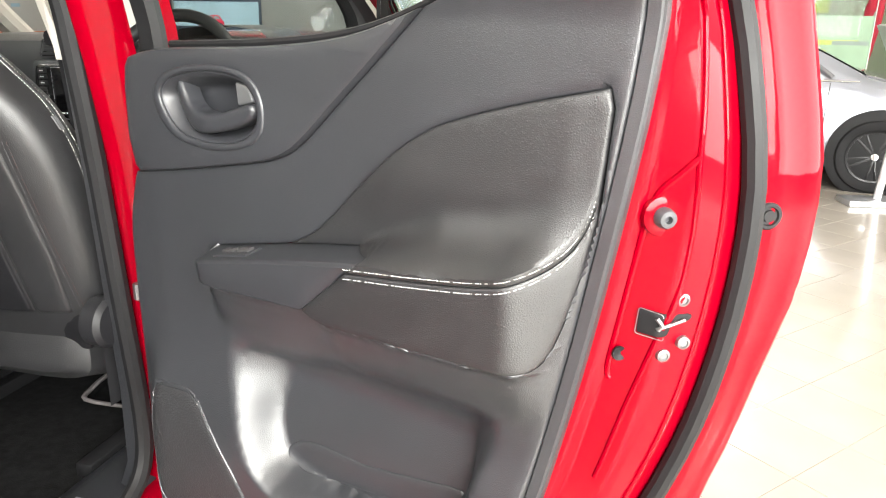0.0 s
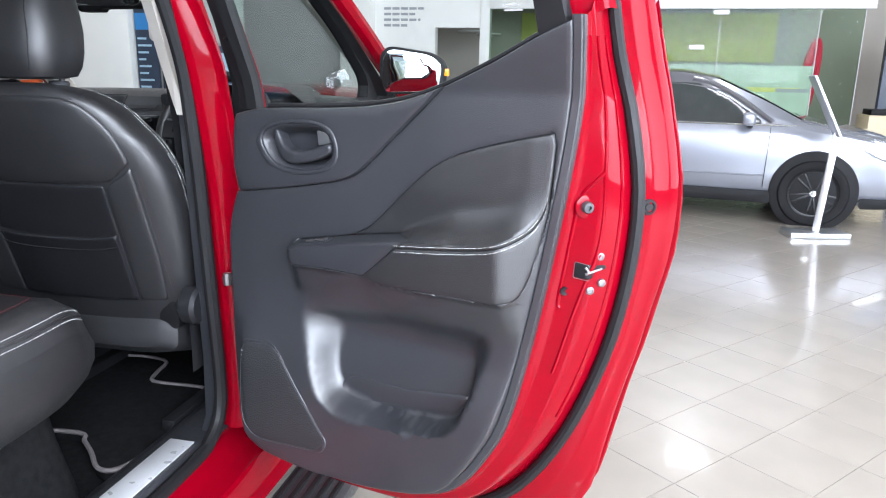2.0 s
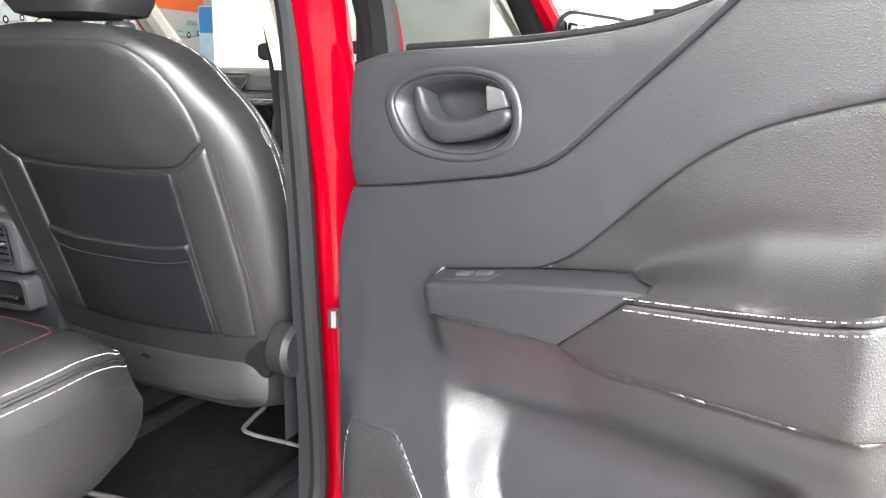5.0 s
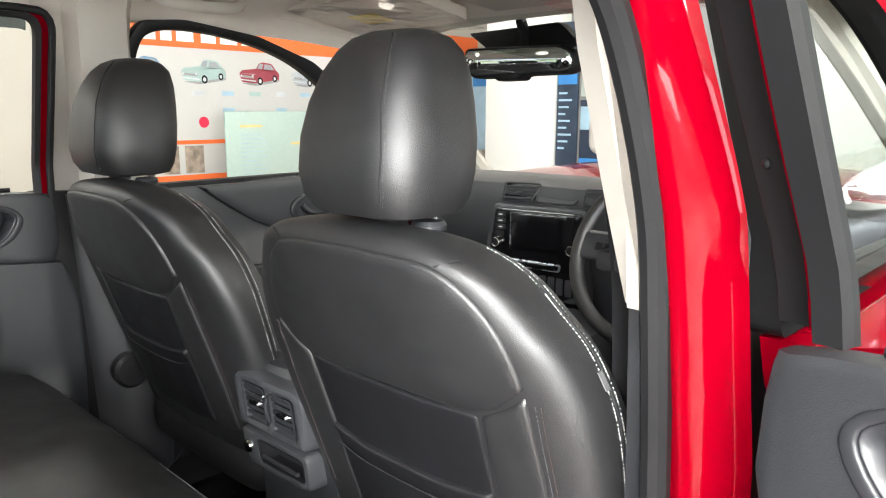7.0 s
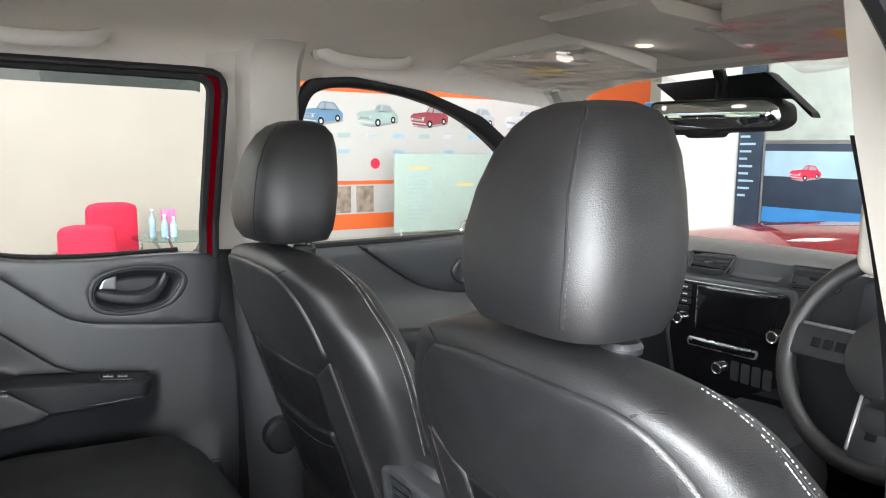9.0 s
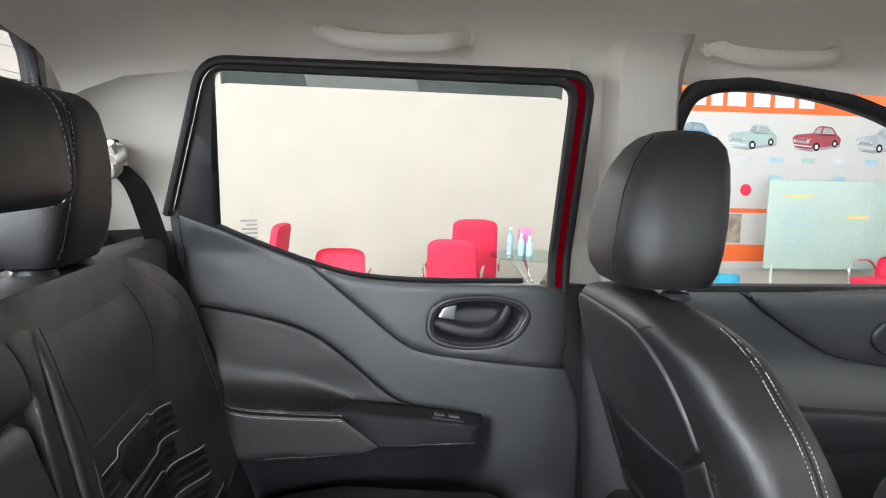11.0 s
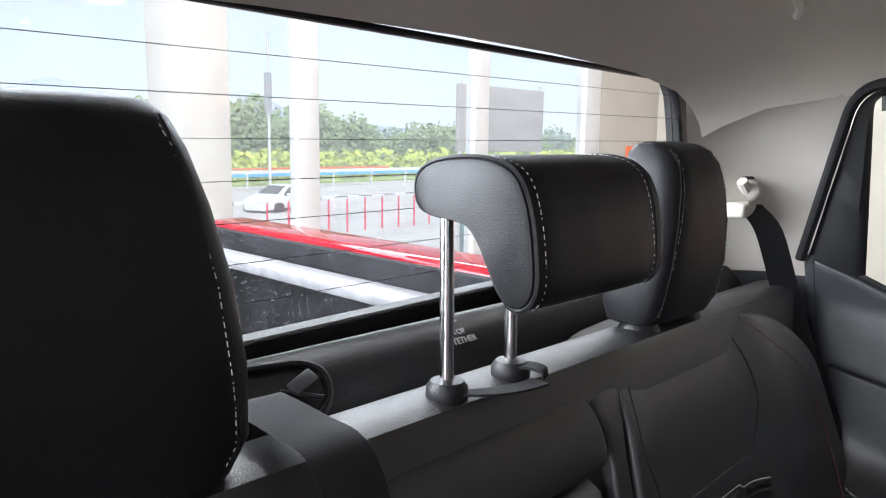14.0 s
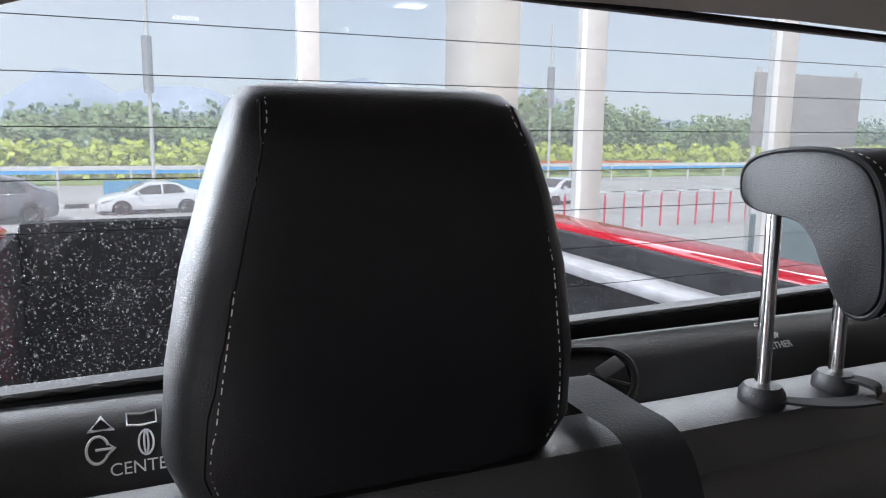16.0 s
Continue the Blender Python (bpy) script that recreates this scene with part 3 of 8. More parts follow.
    part("speaker_frame", sheet(outer, place, lambda u, v: body(u, v) + 0.0025, 0.012, 0.004, 0.003, 0.012, [grille]), PLASTIC, e)
    part("speaker_grille", sheet(grille, place, lambda u, v: body(u, v) + 0.0015, 0.012, 0.002, 0.002, 0.003), MESH_GRILLE, e, "perforated black speaker grille")
    # inside handle
    ring = spline([(0.112, 1.316), (0.14, 1.348), (0.209, 1.36), (0.275, 1.353), (0.30, 1.328), (0.30, 1.29), (0.27, 1.268), (0.206, 1.259), (0.142, 1.272)], 5, True)
    bez = part("handle_bezel", sheet(ring, place, lambda u, v: 0.0135, 0.005, 0.003, 0.003, 0.012, [hole]), PLASTIC_SMOOTH, e, "smooth dark handle surround", angle=60)
    hp = np.array(hole)
    part("cup", sheet(hole, place, lambda u, v: 0.011 - 0.036 * smooth(0, 0.022, float(edge_distance([(u, v)], hp)[0])), 0.005, 0.002, 0.001, 0.004), PLASTIC_SMOOTH, bez, angle=70)
    lever = spline([(0.150, 1.337), (0.158, 1.338), (0.172, 1.314), (0.196, 1.303), (0.231, 1.305), (0.282, 1.319), (0.284, 1.303), (0.2445, 1.286), (0.189, 1.278), (0.162, 1.295), (0.148, 1.322)], 4, True)
    part("lever", sheet(lever, place, lambda u, v: 0.004 + 0.010 * smooth(0.14, 0.21, u), 0.004, 0.005, 0.006, 0.02), PLASTIC_SMOOTH, bez, angle=70)
    part("lock_tab", sheet(round_poly([(0.247, 1.341), (0.272, 1.338), (0.281, 1.32), (0.25, 1.314)], 0.003), place, lambda u, v: 0.0 + 0.15 * (u - 0.25), 0.004, 0.002, 0.002, 0.02), SATIN, bez, "silver lock tab")
    # painted shell round the trim
    n = 40
    rear = spline(REAR_EDGE + BOTTOM[1:], 5)
    strip = spline([(0.752, 1.56), (0.762, 1.47), (0.781, 1.394), (0.80, 1.30), (0.804, 1.224), (0.797, 1.13), (0.779, 1.033), (0.75, 0.94), (0.713, 0.854), (0.66, 0.765), (0.602, 0.695), (0.52, 0.64), (0.42, 0.615), (0.24, 0.605), (0.1, 0.62), (0.02, 0.65), (-0.01, 0.70)], 5)
    skin = spline([(0.80, 1.56), (0.815, 1.47), (0.831, 1.394), (0.85, 1.30), (0.852, 1.225), (0.845, 1.15), (0.831, 1.09), (0.81, 0.99), (0.79, 0.915), (0.765, 0.80), (0.74, 0.70), (0.66, 0.60), (0.52, 0.56), (0.24, 0.55), (0.05, 0.56), (-0.02, 0.59), (-0.03, 0.65)], 5)
    rr, ss, kk = (resample_line(c, n) for c in (rear, strip, skin))

    def band(profile):
        return loft([[place(*profile(i)[k]) for i in range(n)] for k in range(len(profile(0)))], False, False)

    def mixp(a, b, t):
        return a[0] + (b[0] - a[0]) * t, a[1] + (b[1] - a[1]) * t

    part("inner_frame", band(lambda i: [(*mixp(rr[i], ss[i], -0.05), -0.014), (*mixp(rr[i], ss[i], 0.04), -0.016), (*mixp(rr[i], ss[i], 0.10), -0.019), (*mixp(rr[i], ss[i], 0.14), -0.025), (*mixp(rr[i], ss[i], 0.19), -0.027), (*mixp(rr[i], ss[i], 0.52), -0.030), (*mixp(rr[i], ss[i], 0.60), -0.033), (*mixp(rr[i], ss[i], 0.66), -0.041), (*mixp(rr[i], ss[i], 0.82), -0.060), (*mixp(rr[i], ss[i], 0.88), -0.070), (*mixp(rr[i], ss[i], 0.92), -0.085), (*mixp(rr[i], ss[i], 1.0), -0.092), (*mixp(ss[i], kk[i], 0.22), -0.094)]), RED, e)
    part("outer_flange", band(lambda i: [(*mixp(ss[i], kk[i], 0.18), -0.098), (*mixp(ss[i], kk[i], 0.42), -0.104), (*mixp(ss[i], kk[i], 0.55), -0.112), (*mixp(ss[i], kk[i], 0.62), -0.121), (*mixp(ss[i], kk[i], 0.85), -0.132), (*mixp(ss[i], kk[i], 1.0), -0.14), (*mixp(ss[i], kk[i], 1.04), -0.146), (*mixp(ss[i], kk[i], 1.0), -0.152)]), RED, e)
    part("weatherstrip", tube([place(*mixp(ss[i], kk[i], 0.1), -0.086) for i in range(n)], 0.011, 10), RUBBER, e, "black rubber door seal")
    outer = [(s_, z_) for s_, z_ in kk] + [(-0.03, 0.75), (-0.035, 1.1), (0.0, 1.32)] + [(0.06, 1.335), (0.4, 1.35), (0.60, 1.42), (0.75, 1.48)]
    part("outer_skin", sheet(outer, place, lambda u, v: -0.153 - 0.03 * smooth(0.55, 0.85, v) * smooth(1.4, 1.1, v) - 0.02 * smooth(-0.03, 0.1, u), 0.04, 0.004, 0.004, 0.0), RED, e)
    if opened:
        def knob(s0, z0, d0, prof, name, mat_, label=""):
            face = (INWARD * 0.75 + ALONG * 0.66).normalized()
            return part(name, moved(lathe(prof, 18), Matrix.Translation(place(s0, z0, d0)) @ face.to_track_quat("Z", "Y").to_matrix().to_4x4()), mat_, e, label)
        depths = [(-0.05, -0.014), (0.04, -0.016), (0.10, -0.019), (0.14, -0.025), (0.19, -0.027), (0.52, -0.030), (0.60, -0.033), (0.66, -0.041), (0.82, -0.060), (0.88, -0.070), (1.0, -0.092)]
        tall = [(q, w) for q, w in zip(rr, ss) if q[1] > 0.75]

        def on_frame(t, z, lift=0.0):
            """A place on the painted edge: t runs from the trim to the seal at the height z."""
            a_ = float(np.interp(-z, [-q[1] for q, w in tall], [q[0] for q, w in tall]))
            b_ = float(np.interp(-z, [-w[1] for q, w in tall], [w[0] for q, w in tall]))
            return place(a_ + (b_ - a_) * t, z, float(np.interp(t, [k for k, v in depths], [v for k, v in depths])) + lift)

        for line_, wide in (([(0.60, 1.50), (0.61, 1.42), (0.61, 1.345), (0.60, 1.306)], 0.0028), ([(0.60, 1.306), (0.44, 1.292), (0.28, 1.278), (0.20, 1.262), (0.17, 1.235), (0.16, 1.17), (0.17, 1.10), (0.22, 1.085)], 0.0034), ([(0.60, 1.306), (0.62, 1.22), (0.60, 1.17), (0.53, 1.13), (0.45, 1.06), (0.42, 0.97)], 0.0030), ([(0.80, 1.50), (0.82, 1.30), (0.82, 1.15), (0.80, 1.0), (0.78, 0.88)], 0.0022)):
            part("pressed_crease", tube([on_frame(t, z, -0.0006) for t, z in spline(line_, 8)], wide, 8), RED, e)
        knob(0.745, 1.252, -0.030, [(0.019, -0.004), (0.0185, 0.0015), (0.015, 0.003), (0.012, 0.0035)], "boss", RED)
        knob(0.745, 1.252, -0.028, [(0.0095, 0), (0.009, 0.010), (0.0075, 0.013), (0.0035, 0.0135), (0.003, 0.008), (0.0, 0.008)], "bump_stop", PLASTIC_GREY, "round grey rubber bump stop")
        knob(0.719, 1.114, -0.0265, [(0.0075, 0), (0.007, 0.0022), (0.004, 0.001), (0.0, -0.001)], "screw", BLACKPART)
        knob(0.820, 1.248, -0.1035, [(0.013, -0.004), (0.013, 0.002), (0.0115, 0.0035), (0.009, 0.0035), (0.008, 0.0015), (0.006, 0.0015), (0.0055, 0.003), (0.0, 0.003)], "grommet", RUBBER, "black rubber plug")
        for ds, dz, dd in ((0.768, 1.174, -0.0425), (0.758, 1.119, -0.034), (0.772, 1.131, -0.046)):
            knob(ds, dz, dd, [(0.0068, -0.004), (0.0062, 0.002), (0.004, 0.003), (0.0035, 0.0015), (0.0, 0.0015)], "latch_bolt", ZINC)
        latch = part("latch", sheet(round_poly([(0.734, 1.164), (0.757, 1.161), (0.775, 1.160), (0.776, 1.154), (0.762, 1.149), (0.759, 1.138), (0.733, 1.140)], 0.003), place, lambda u, v: -0.0255 - 0.95 * max(0, u - 0.752), 0.004, 0.001, 0.001, 0.012), BLACKPART, e, "black door latch with steel claw")
        part("claw", join(tube([place(0.752, 1.147, -0.024), place(0.764, 1.152, -0.033), place(0.772, 1.155, -0.042)], 0.0018, 8), tube([place(0.752, 1.158, -0.023), place(0.757, 1.152, -0.024), place(0.754, 1.147, -0.023)], 0.0022, 6)), ZINC, latch)
        part("latch_rim", tube([place(u, v, -0.0245) for u, v in round_poly([(0.757, 1.162), (0.734, 1.165), (0.732, 1.139), (0.759, 1.137)], 0.003)], 0.0005, 6), ZINC, latch)
        part("check_link", join(tube([place(-0.06, 1.005, -0.05), place(-0.01, 1.005, -0.055)], 0.007, 8), tube([place(-0.04, 0.995, -0.04), place(-0.04, 1.02, -0.04)], 0.009, 8)), ZINC, e, "steel door check link")
    # window frame
    fr_out = spline([(0.056, 1.37), (0.022, 1.60), (0.018, 1.70), (0.06, 1.745)], 5) + spline([(0.06, 1.745), (0.35, 1.752), (0.60, 1.752), (0.67, 1.735), (0.715, 1.66), (0.745, 1.53)], 5)[1:]
    glass_line = spline([(0.112, 1.372), (0.082, 1.60), (0.075, 1.68), (0.10, 1.705)], 5) + spline([(0.10, 1.705), (0.35, 1.712), (0.62, 1.712), (0.645, 1.70), (0.66, 1.60), (0.672, 1.497)], 5)[1:]
    if opened:
        glass_line = [(u - 0.015 * smooth(0.3, 0.1, u), v) for u, v in glass_line]
    else:
        glass_line = round_poly([(0.081, 1.36), (0.075, 1.717), (0.653, 1.752), (0.660, 1.484)], [0.001, 0.026, 0.018, 0.001], 8)[4:32]
        fr_out = round_poly([(0.066, 1.355), (0.059, 1.7285), (0.664, 1.7605), (0.738, 1.520)], [0.001, 0.040, 0.035, 0.001], 8)[4:32]
    n = 40 if opened else 120
    fo, fi = resample_line(fr_out, n), resample_line(glass_line, n)
    part("window_frame", band2(place, fo, fi, [(0.36, -0.045), (0.37, -0.014), (0.42, -0.008), (1.0, -0.008), (1.002, -0.03)] if opened else [(0.0, -0.03), (0.02, -0.006), (0.15, -0.002), (0.8, -0.003), (0.97, -0.010), (1.0, -0.014)]), RUBBER, e, "black window frame")
    if opened:
        part("frame_paint", band2(place, fo, fi, [(-0.3, -0.09), (-0.27, -0.052), (-0.2, -0.042), (0.12, -0.036), (0.22, -0.030), (0.38, -0.028), (0.44, -0.028)]), RED, e)
        part("edge_seal", band2(place, fo[:22], fi[:22], [(-1.22, -0.07), (-1.20, -0.06), (-1.02, -0.058), (-0.96, -0.048), (-0.27, -0.048), (-0.21, -0.055)]), RUBBER, e, "black rubber edge seal with rivets")
        for q in (4, 8, 12, 16, 20):
            c0 = place(fo[q][0] + (fi[q][0] - fo[q][0]) * -0.62, fo[q][1] + (fi[q][1] - fo[q][1]) * -0.62, -0.046)
            part("rivet", moved(lathe([(0.0045, -0.002), (0.004, 0.0015), (0.001, 0.003)], 10), Matrix.Translation(c0) @ INWARD.to_track_quat("Z", "Y").to_matrix().to_4x4()), RUBBER, e)
    if not opened:
        ring = [np.array(q) for q in fo]
        lean_out = [(ring[min(i + 1, n - 1)] - ring[max(i - 1, 0)]) for i in range(n)]
        off = [q + np.array((-t[1], t[0])) / np.hypot(*t) * (0.006 + 0.010 * smooth(0.09, 0.06, q[0])) for q, t in zip(ring, lean_out)]
        part("frame_paint", band2(place, [tuple(q) for q in off[:39]], fo[:39], [(0.0, -0.03), (0.1, -0.012), (0.95, -0.010), (1.1, -0.02)]), RED, e)
        part("edge_seal", tube([place(u, v, 0.003) for u, v in off], 0.0075, 10), RUBBER, e, "black rubber seal round the window")
        shade = [fi[i] for i in range(n) if 1.70 < fi[i][1] + 0.003 and 0.08 < fi[i][0] < 0.65]
        part("shade_strip", band2(place, shade, [(u, v - 0.019) for u, v in shade], [(0, -0.013), (1, -0.013)]), SMOKED, e, "smoked strip along the top of the window").visible_shadow = False
    pane = list(fi) + [(0.60, 1.463), (0.511, 1.425), (0.42, 1.397), (0.3, 1.383), (0.126, 1.373)]
    part("window_pane", sheet(pane, place, -0.022 if opened else -0.015, 0.04, 0, 0, 0), GLASS, e).visible_shadow = False
    for k in range(5):
        z_ = 1.474 + k * 0.0075 if not opened else 1.535 + k * 0.0075
        w_ = (0.030, 0.022, 0.026, 0.018, 0.028)[k]
        a_ = 0.60 if not opened else 0.615
        part("glass_mark", sheet([(a_, z_), (a_ + w_, z_), (a_ + w_, z_ + 0.003), (a_, z_ + 0.003)], place, -0.0205, 0.05, 0, 0, 0), GREY_MARK, e)
    part("sill_trim", tube([place(u, v + 0.004, -0.012) for u, v in spline(SILL_LINE[1:7], 4)], 0.005, 8), RUBBER, e)
    return e


def resample_line(pts, n):
    p = np.array(pts, float)
    d = np.concatenate([[0], np.cumsum(np.hypot(*np.diff(p, axis=0).T))])
    t = np.linspace(0, d[-1], n)
    return [(float(np.interp(q, d, p[:, 0])), float(np.interp(q, d, p[:, 1]))) for q in t]


def band2(place, a, b, profile):
    n = len(a)
    return loft([[place(a[i][0] + (b[i][0] - a[i][0]) * t, a[i][1] + (b[i][1] - a[i][1]) * t, d) for i in range(n)] for t, d in profile], False, False)


rear_door("rear_door", right_door, True)
rear_door("rear_door", left_door, False)


# ---- pickup truck: seats ----
def front_seat(cx):
    e = thing("front_seat", "black leather front seat with white stitching", "car seat", (cx, 1.05, 0.6), "front seats")
    out = math.copysign(1, cx)
    mid = 0.018 * out
    zs = [0.87, 0.96, 1.08, 1.20, 1.28, 1.33, 1.365, 1.388, 1.402, 1.41]
    ws = [0.268, 0.280, 0.294, 0.296, 0.273, 0.237, 0.206, 0.168, 0.12, 0.05]
    knots = np.array(spline(list(zip(ws, zs)), 6))

    def faces(z):
        """Where the rear and the front of the backrest stand at this height."""
        def rolled(r):
            return r - math.sqrt(max(0, r * r - max(0, z - (1.41 - r)) ** 2))
        y = 0.888 + (1.382 - z) * 0.335
        return y + rolled(0.04), y + 0.135 - rolled(0.075)

    def skin(u, z):
        w = float(np.interp(z, knots[:, 1], knots[:, 0]))
        r, f = faces(z)
        c = min(0.97, abs(u) / (w * 1.012)) ** 2.5
        return Vector((cx + u, (r + f) / 2 - (f - r) / 2 * (1 - c * c) ** 0.23 + 0.19 * u * u, z))

    def back(u, z, d=0.0):
        """A place on the back, counted from the middle of its panels; d lifts it off the leather."""
        u += mid
        p = skin(u, z)
        n = (skin(u + 0.003, z) - skin(u - 0.003, z)).cross(skin(u, z + 0.003) - skin(u, z - 0.003))
        return p + n.normalized() * d if n.length > 1e-9 else p

    rings = []
    for w, z in knots:
        r, f = faces(z)
        ring = []
        for k in range(96):
            a = 2 * math.pi * k / 96
            c, s_ = math.cos(a), math.sin(a)
            x = math.copysign(abs(c) ** 0.40, c) * w * 1.012
            ring.append((cx + x, (r + f) / 2 + (f - r) / 2 * math.copysign(abs(s_) ** 0.46, s_) + 0.19 * x * x, z))
        rings.append(ring)
    shell = loft(rings)
    part("backrest", shell, LEATHER, e, angle=50)
    top = spline([(-0.136, 1.378), (-0.07, 1.386), (0.07, 1.386), (0.136, 1.378), (0.178, 1.348), (0.207, 1.303), (0.221, 1.254)], 5)[:-1] + spline([(0.221, 1.254), (0.20, 1.236), (0.155, 1.211), (0, 1.205), (-0.155, 1.211), (-0.20, 1.236), (-0.221, 1.254)], 5)[:-1] + spline([(-0.221, 1.254), (-0.207, 1.303), (-0.178, 1.348), (-0.136, 1.378)], 5)[:-1]
    part("upper_back_panel", sheet(top, back, lambda u, v: 0.005 + 0.007 * smooth(0.2, 0.08, abs(u)) * smooth(1.38, 1.31, v) * smooth(1.20, 1.25, v), 0.012, 0.005, 0.005, 0.016), LEATHER, e, angle=60)
    pocket = round_poly([(-0.152, 1.202), (0.152, 1.202), (0.150, 1.09), (0.147, 0.925), (-0.147, 0.925), (-0.150, 1.09)], 0.004)
    part("seat_pocket", sheet(pocket, back, lambda u, v: 0.0025 + 0.003 * smooth(0.15, 0.06, abs(u)), 0.012, 0.004, 0.004, 0.014), LEATHER_FINE, e, "slim map pocket panel", angle=60)
    low = spline([(-0.147, 1.092), (-0.08, 1.084), (0.08, 1.084), (0.147, 1.092)], 5) + [(0.145, 0.928), (-0.145, 0.928)]
    part("pocket_front", sheet(low[::-1], back, lambda u, v: 0.007 + 0.004 * smooth(0.15, 0.06, abs(u)) + 0.004 * smooth(1.06, 1.09, v), 0.012, 0.004, 0.004, 0.010), LEATHER_FINE, e, angle=60)
    part("pocket_hem", tube([back(u, v, 0.012 + 0.004 * smooth(0.15, 0.06, abs(u))) for u, v in spline([(-0.144, 1.066), (-0.08, 1.058), (0.08, 1.058), (0.144, 1.066)], 6)], 0.0009, 6), THREAD_DARK, e)
    for s_ in (1, -1):
        wide = 0.221 if s_ * out > 0 else 0.226
        side = [(0.158 * s_, 1.203), (0.20 * s_, 1.228), (wide * s_, 1.245), ((wide + 0.004) * s_, 1.15), ((wide + 0.004) * s_, 1.03), ((wide - 0.006) * s_, 0.928), (0.151 * s_, 0.925), (0.154 * s_, 1.09)]
        part("side_bolster", sheet(side if s_ < 0 else side[::-1], back, 0.004, 0.012, 0.005, 0.005, 0.012), LEATHER, e, angle=60)
        for o in (0.004, 0.010):
            part("stitching", stitches([back(s_ * (wide + 0.005 + o), z, 0.0006) for z in np.linspace(1.235, 0.94, 50)], 0.0035, 0.002, 0.0005), THREAD_BROWN if o > 0.005 else THREAD_GREY, e, "dull red side stitching")
        part("seam", tube([back(s_ * u, z, 0.0006) for u, z in ((0.136, 1.380), (0.150, 1.386), (0.160, 1.388))], 0.0012, 6), THREAD_DARK, e)
    part("lower_cover", sheet(round_poly([(-0.235, 0.926), (0.235, 0.926), (0.225, 0.85), (0.1, 0.835), (-0.2, 0.845)], 0.012), lambda u, v, d=0.0: Vector((cx + mid + u, 0.882 + (1.382 - max(v, 0.87)) * 0.335 + 0.010 - d + 0.25 * u * u, v)), lambda u, v: 0.006 * noise.noise((u * 14, v * 20, 2)), 0.02, 0.008, 0.008, 0.06), LEATHER_FINE, e, "dark lower cover")
    part("recliner_cover", moved(lathe([(0.0, -0.024), (0.030, -0.024), (0.042, -0.014), (0.044, 0.014), (0.036, 0.022), (0.0, 0.024)], 24), pose(cx + out * 0.30, 1.05, 0.925, 0, 90, 0)), PLASTIC_DARK, e, "black plastic recliner cover")
    # white seam over the shoulder
    shoulder = [(0.165, 0.985, 1.405), (0.205, 0.995, 1.375), (0.243, 1.01, 1.325), (0.275, 1.03, 1.26), (0.292, 1.05, 1.18), (0.294, 1.075, 1.09), (0.28, 1.11, 0.97)]
    for s_ in (1, -1):
        line = spline([(cx + s_ * x, y, z) for x, y, z in shoulder], 14)
        for o in (-0.005, 0.005):
            part("stitching", stitches(onto(shell, [(x, y + o, z + o * 0.3) for x, y, z in line], 0.0006), 0.0036, 0.0016, 0.00055), THREAD_WHITE, e, "white contrast stitching")
        part("seam", tube(onto(shell, line, 0.0002), 0.0016, 6), THREAD_DARK, e)
    if out > 0:
        tag = onto(shell, spline([(cx + 0.272, 1.021, 1.262), (cx + 0.276, 1.024, 1.252), (cx + 0.280, 1.027, 1.242)], 4), 0.002)
        part("fabric_tag", loft([[p + Vector((0, -0.005, 0)), p + Vector((0.0015, -0.004, 0)), p + Vector((0.0015, 0.004, 0)), p + Vector((0, 0.005, 0))] for p in tag]), THREAD_GREY, e, "small grey sewn-in tag")
    # cushion
    rings = []
    for y, z0, z1, w in [(1.06, 0.80, 0.87, 0.20), (1.08, 0.78, 0.90, 0.235), (1.2, 0.74, 0.91, 0.26), (1.4, 0.72, 0.93, 0.265), (1.5, 0.73, 0.92, 0.25), (1.54, 0.76, 0.88, 0.22)]:
        rings.append([(cx + w * math.copysign(abs(math.cos(a)) ** 0.4, math.cos(a)), y, (z0 + z1) / 2 + (z1 - z0) / 2 * math.copysign(abs(math.sin(a)) ** 0.5, math.sin(a))) for a in [2 * math.pi * k / 28 for k in range(28)]])
    part("cushion", loft(rings), LEATHER, e)
    for x in (-0.2, 0.2):
        part("rail", box(cx + x - 0.018, cx + x + 0.018, 1.06, 1.55, 0.565, 0.62, 0.006), BLACKPART, e)
    # headrest
    hr = []
    hx = -0.385 if cx < 0 else 0.373
    form = [(1.417, 0.07, 0.045, 0.915), (1.422, 0.095, 0.065, 0.897), (1.44, 0.106, 0.075, 0.885), (1.47, 0.112, 0.08, 0.88), (1.51, 0.111, 0.08, 0.884), (1.55, 0.101, 0.077, 0.893), (1.585, 0.089, 0.07, 0.908), (1.61, 0.075, 0.06, 0.925), (1.625, 0.062, 0.045, 0.943), (1.633, 0.042, 0.026, 0.963), (1.635, 0.015, 0.008, 0.98)]
    form = [(z, w * 0.94, t, ry) for z, w, t, ry in form]
    for z, w, t, ry in form:
        cy = ry + t
        hr.append([(hx + w * math.copysign(abs(math.cos(a)) ** 0.52, math.cos(a)), cy + t * math.copysign(abs(math.sin(a)) ** 0.62, math.sin(a)), z) for a in [2 * math.pi * k / 64 for k in range(64)]])
    head_shape = loft(hr)
    head = part("headrest", head_shape, LEATHER, e)
    line = spline([(hx + w * (0.64 if cx < 0 else 0.80), ry - 0.02, z) for z, w, t, ry in form[1:10]], 6)
    part("seam", tube(onto(head_shape, line, 0.0002), 0.0011, 6), THREAD_DARK, head)
    part("stitching", stitches(onto(head_shape, [(x + 0.004, y, z) for x, y, z in line], 0.0003), 0.004, 0.0025, 0.0004), THREAD_GREY, head)
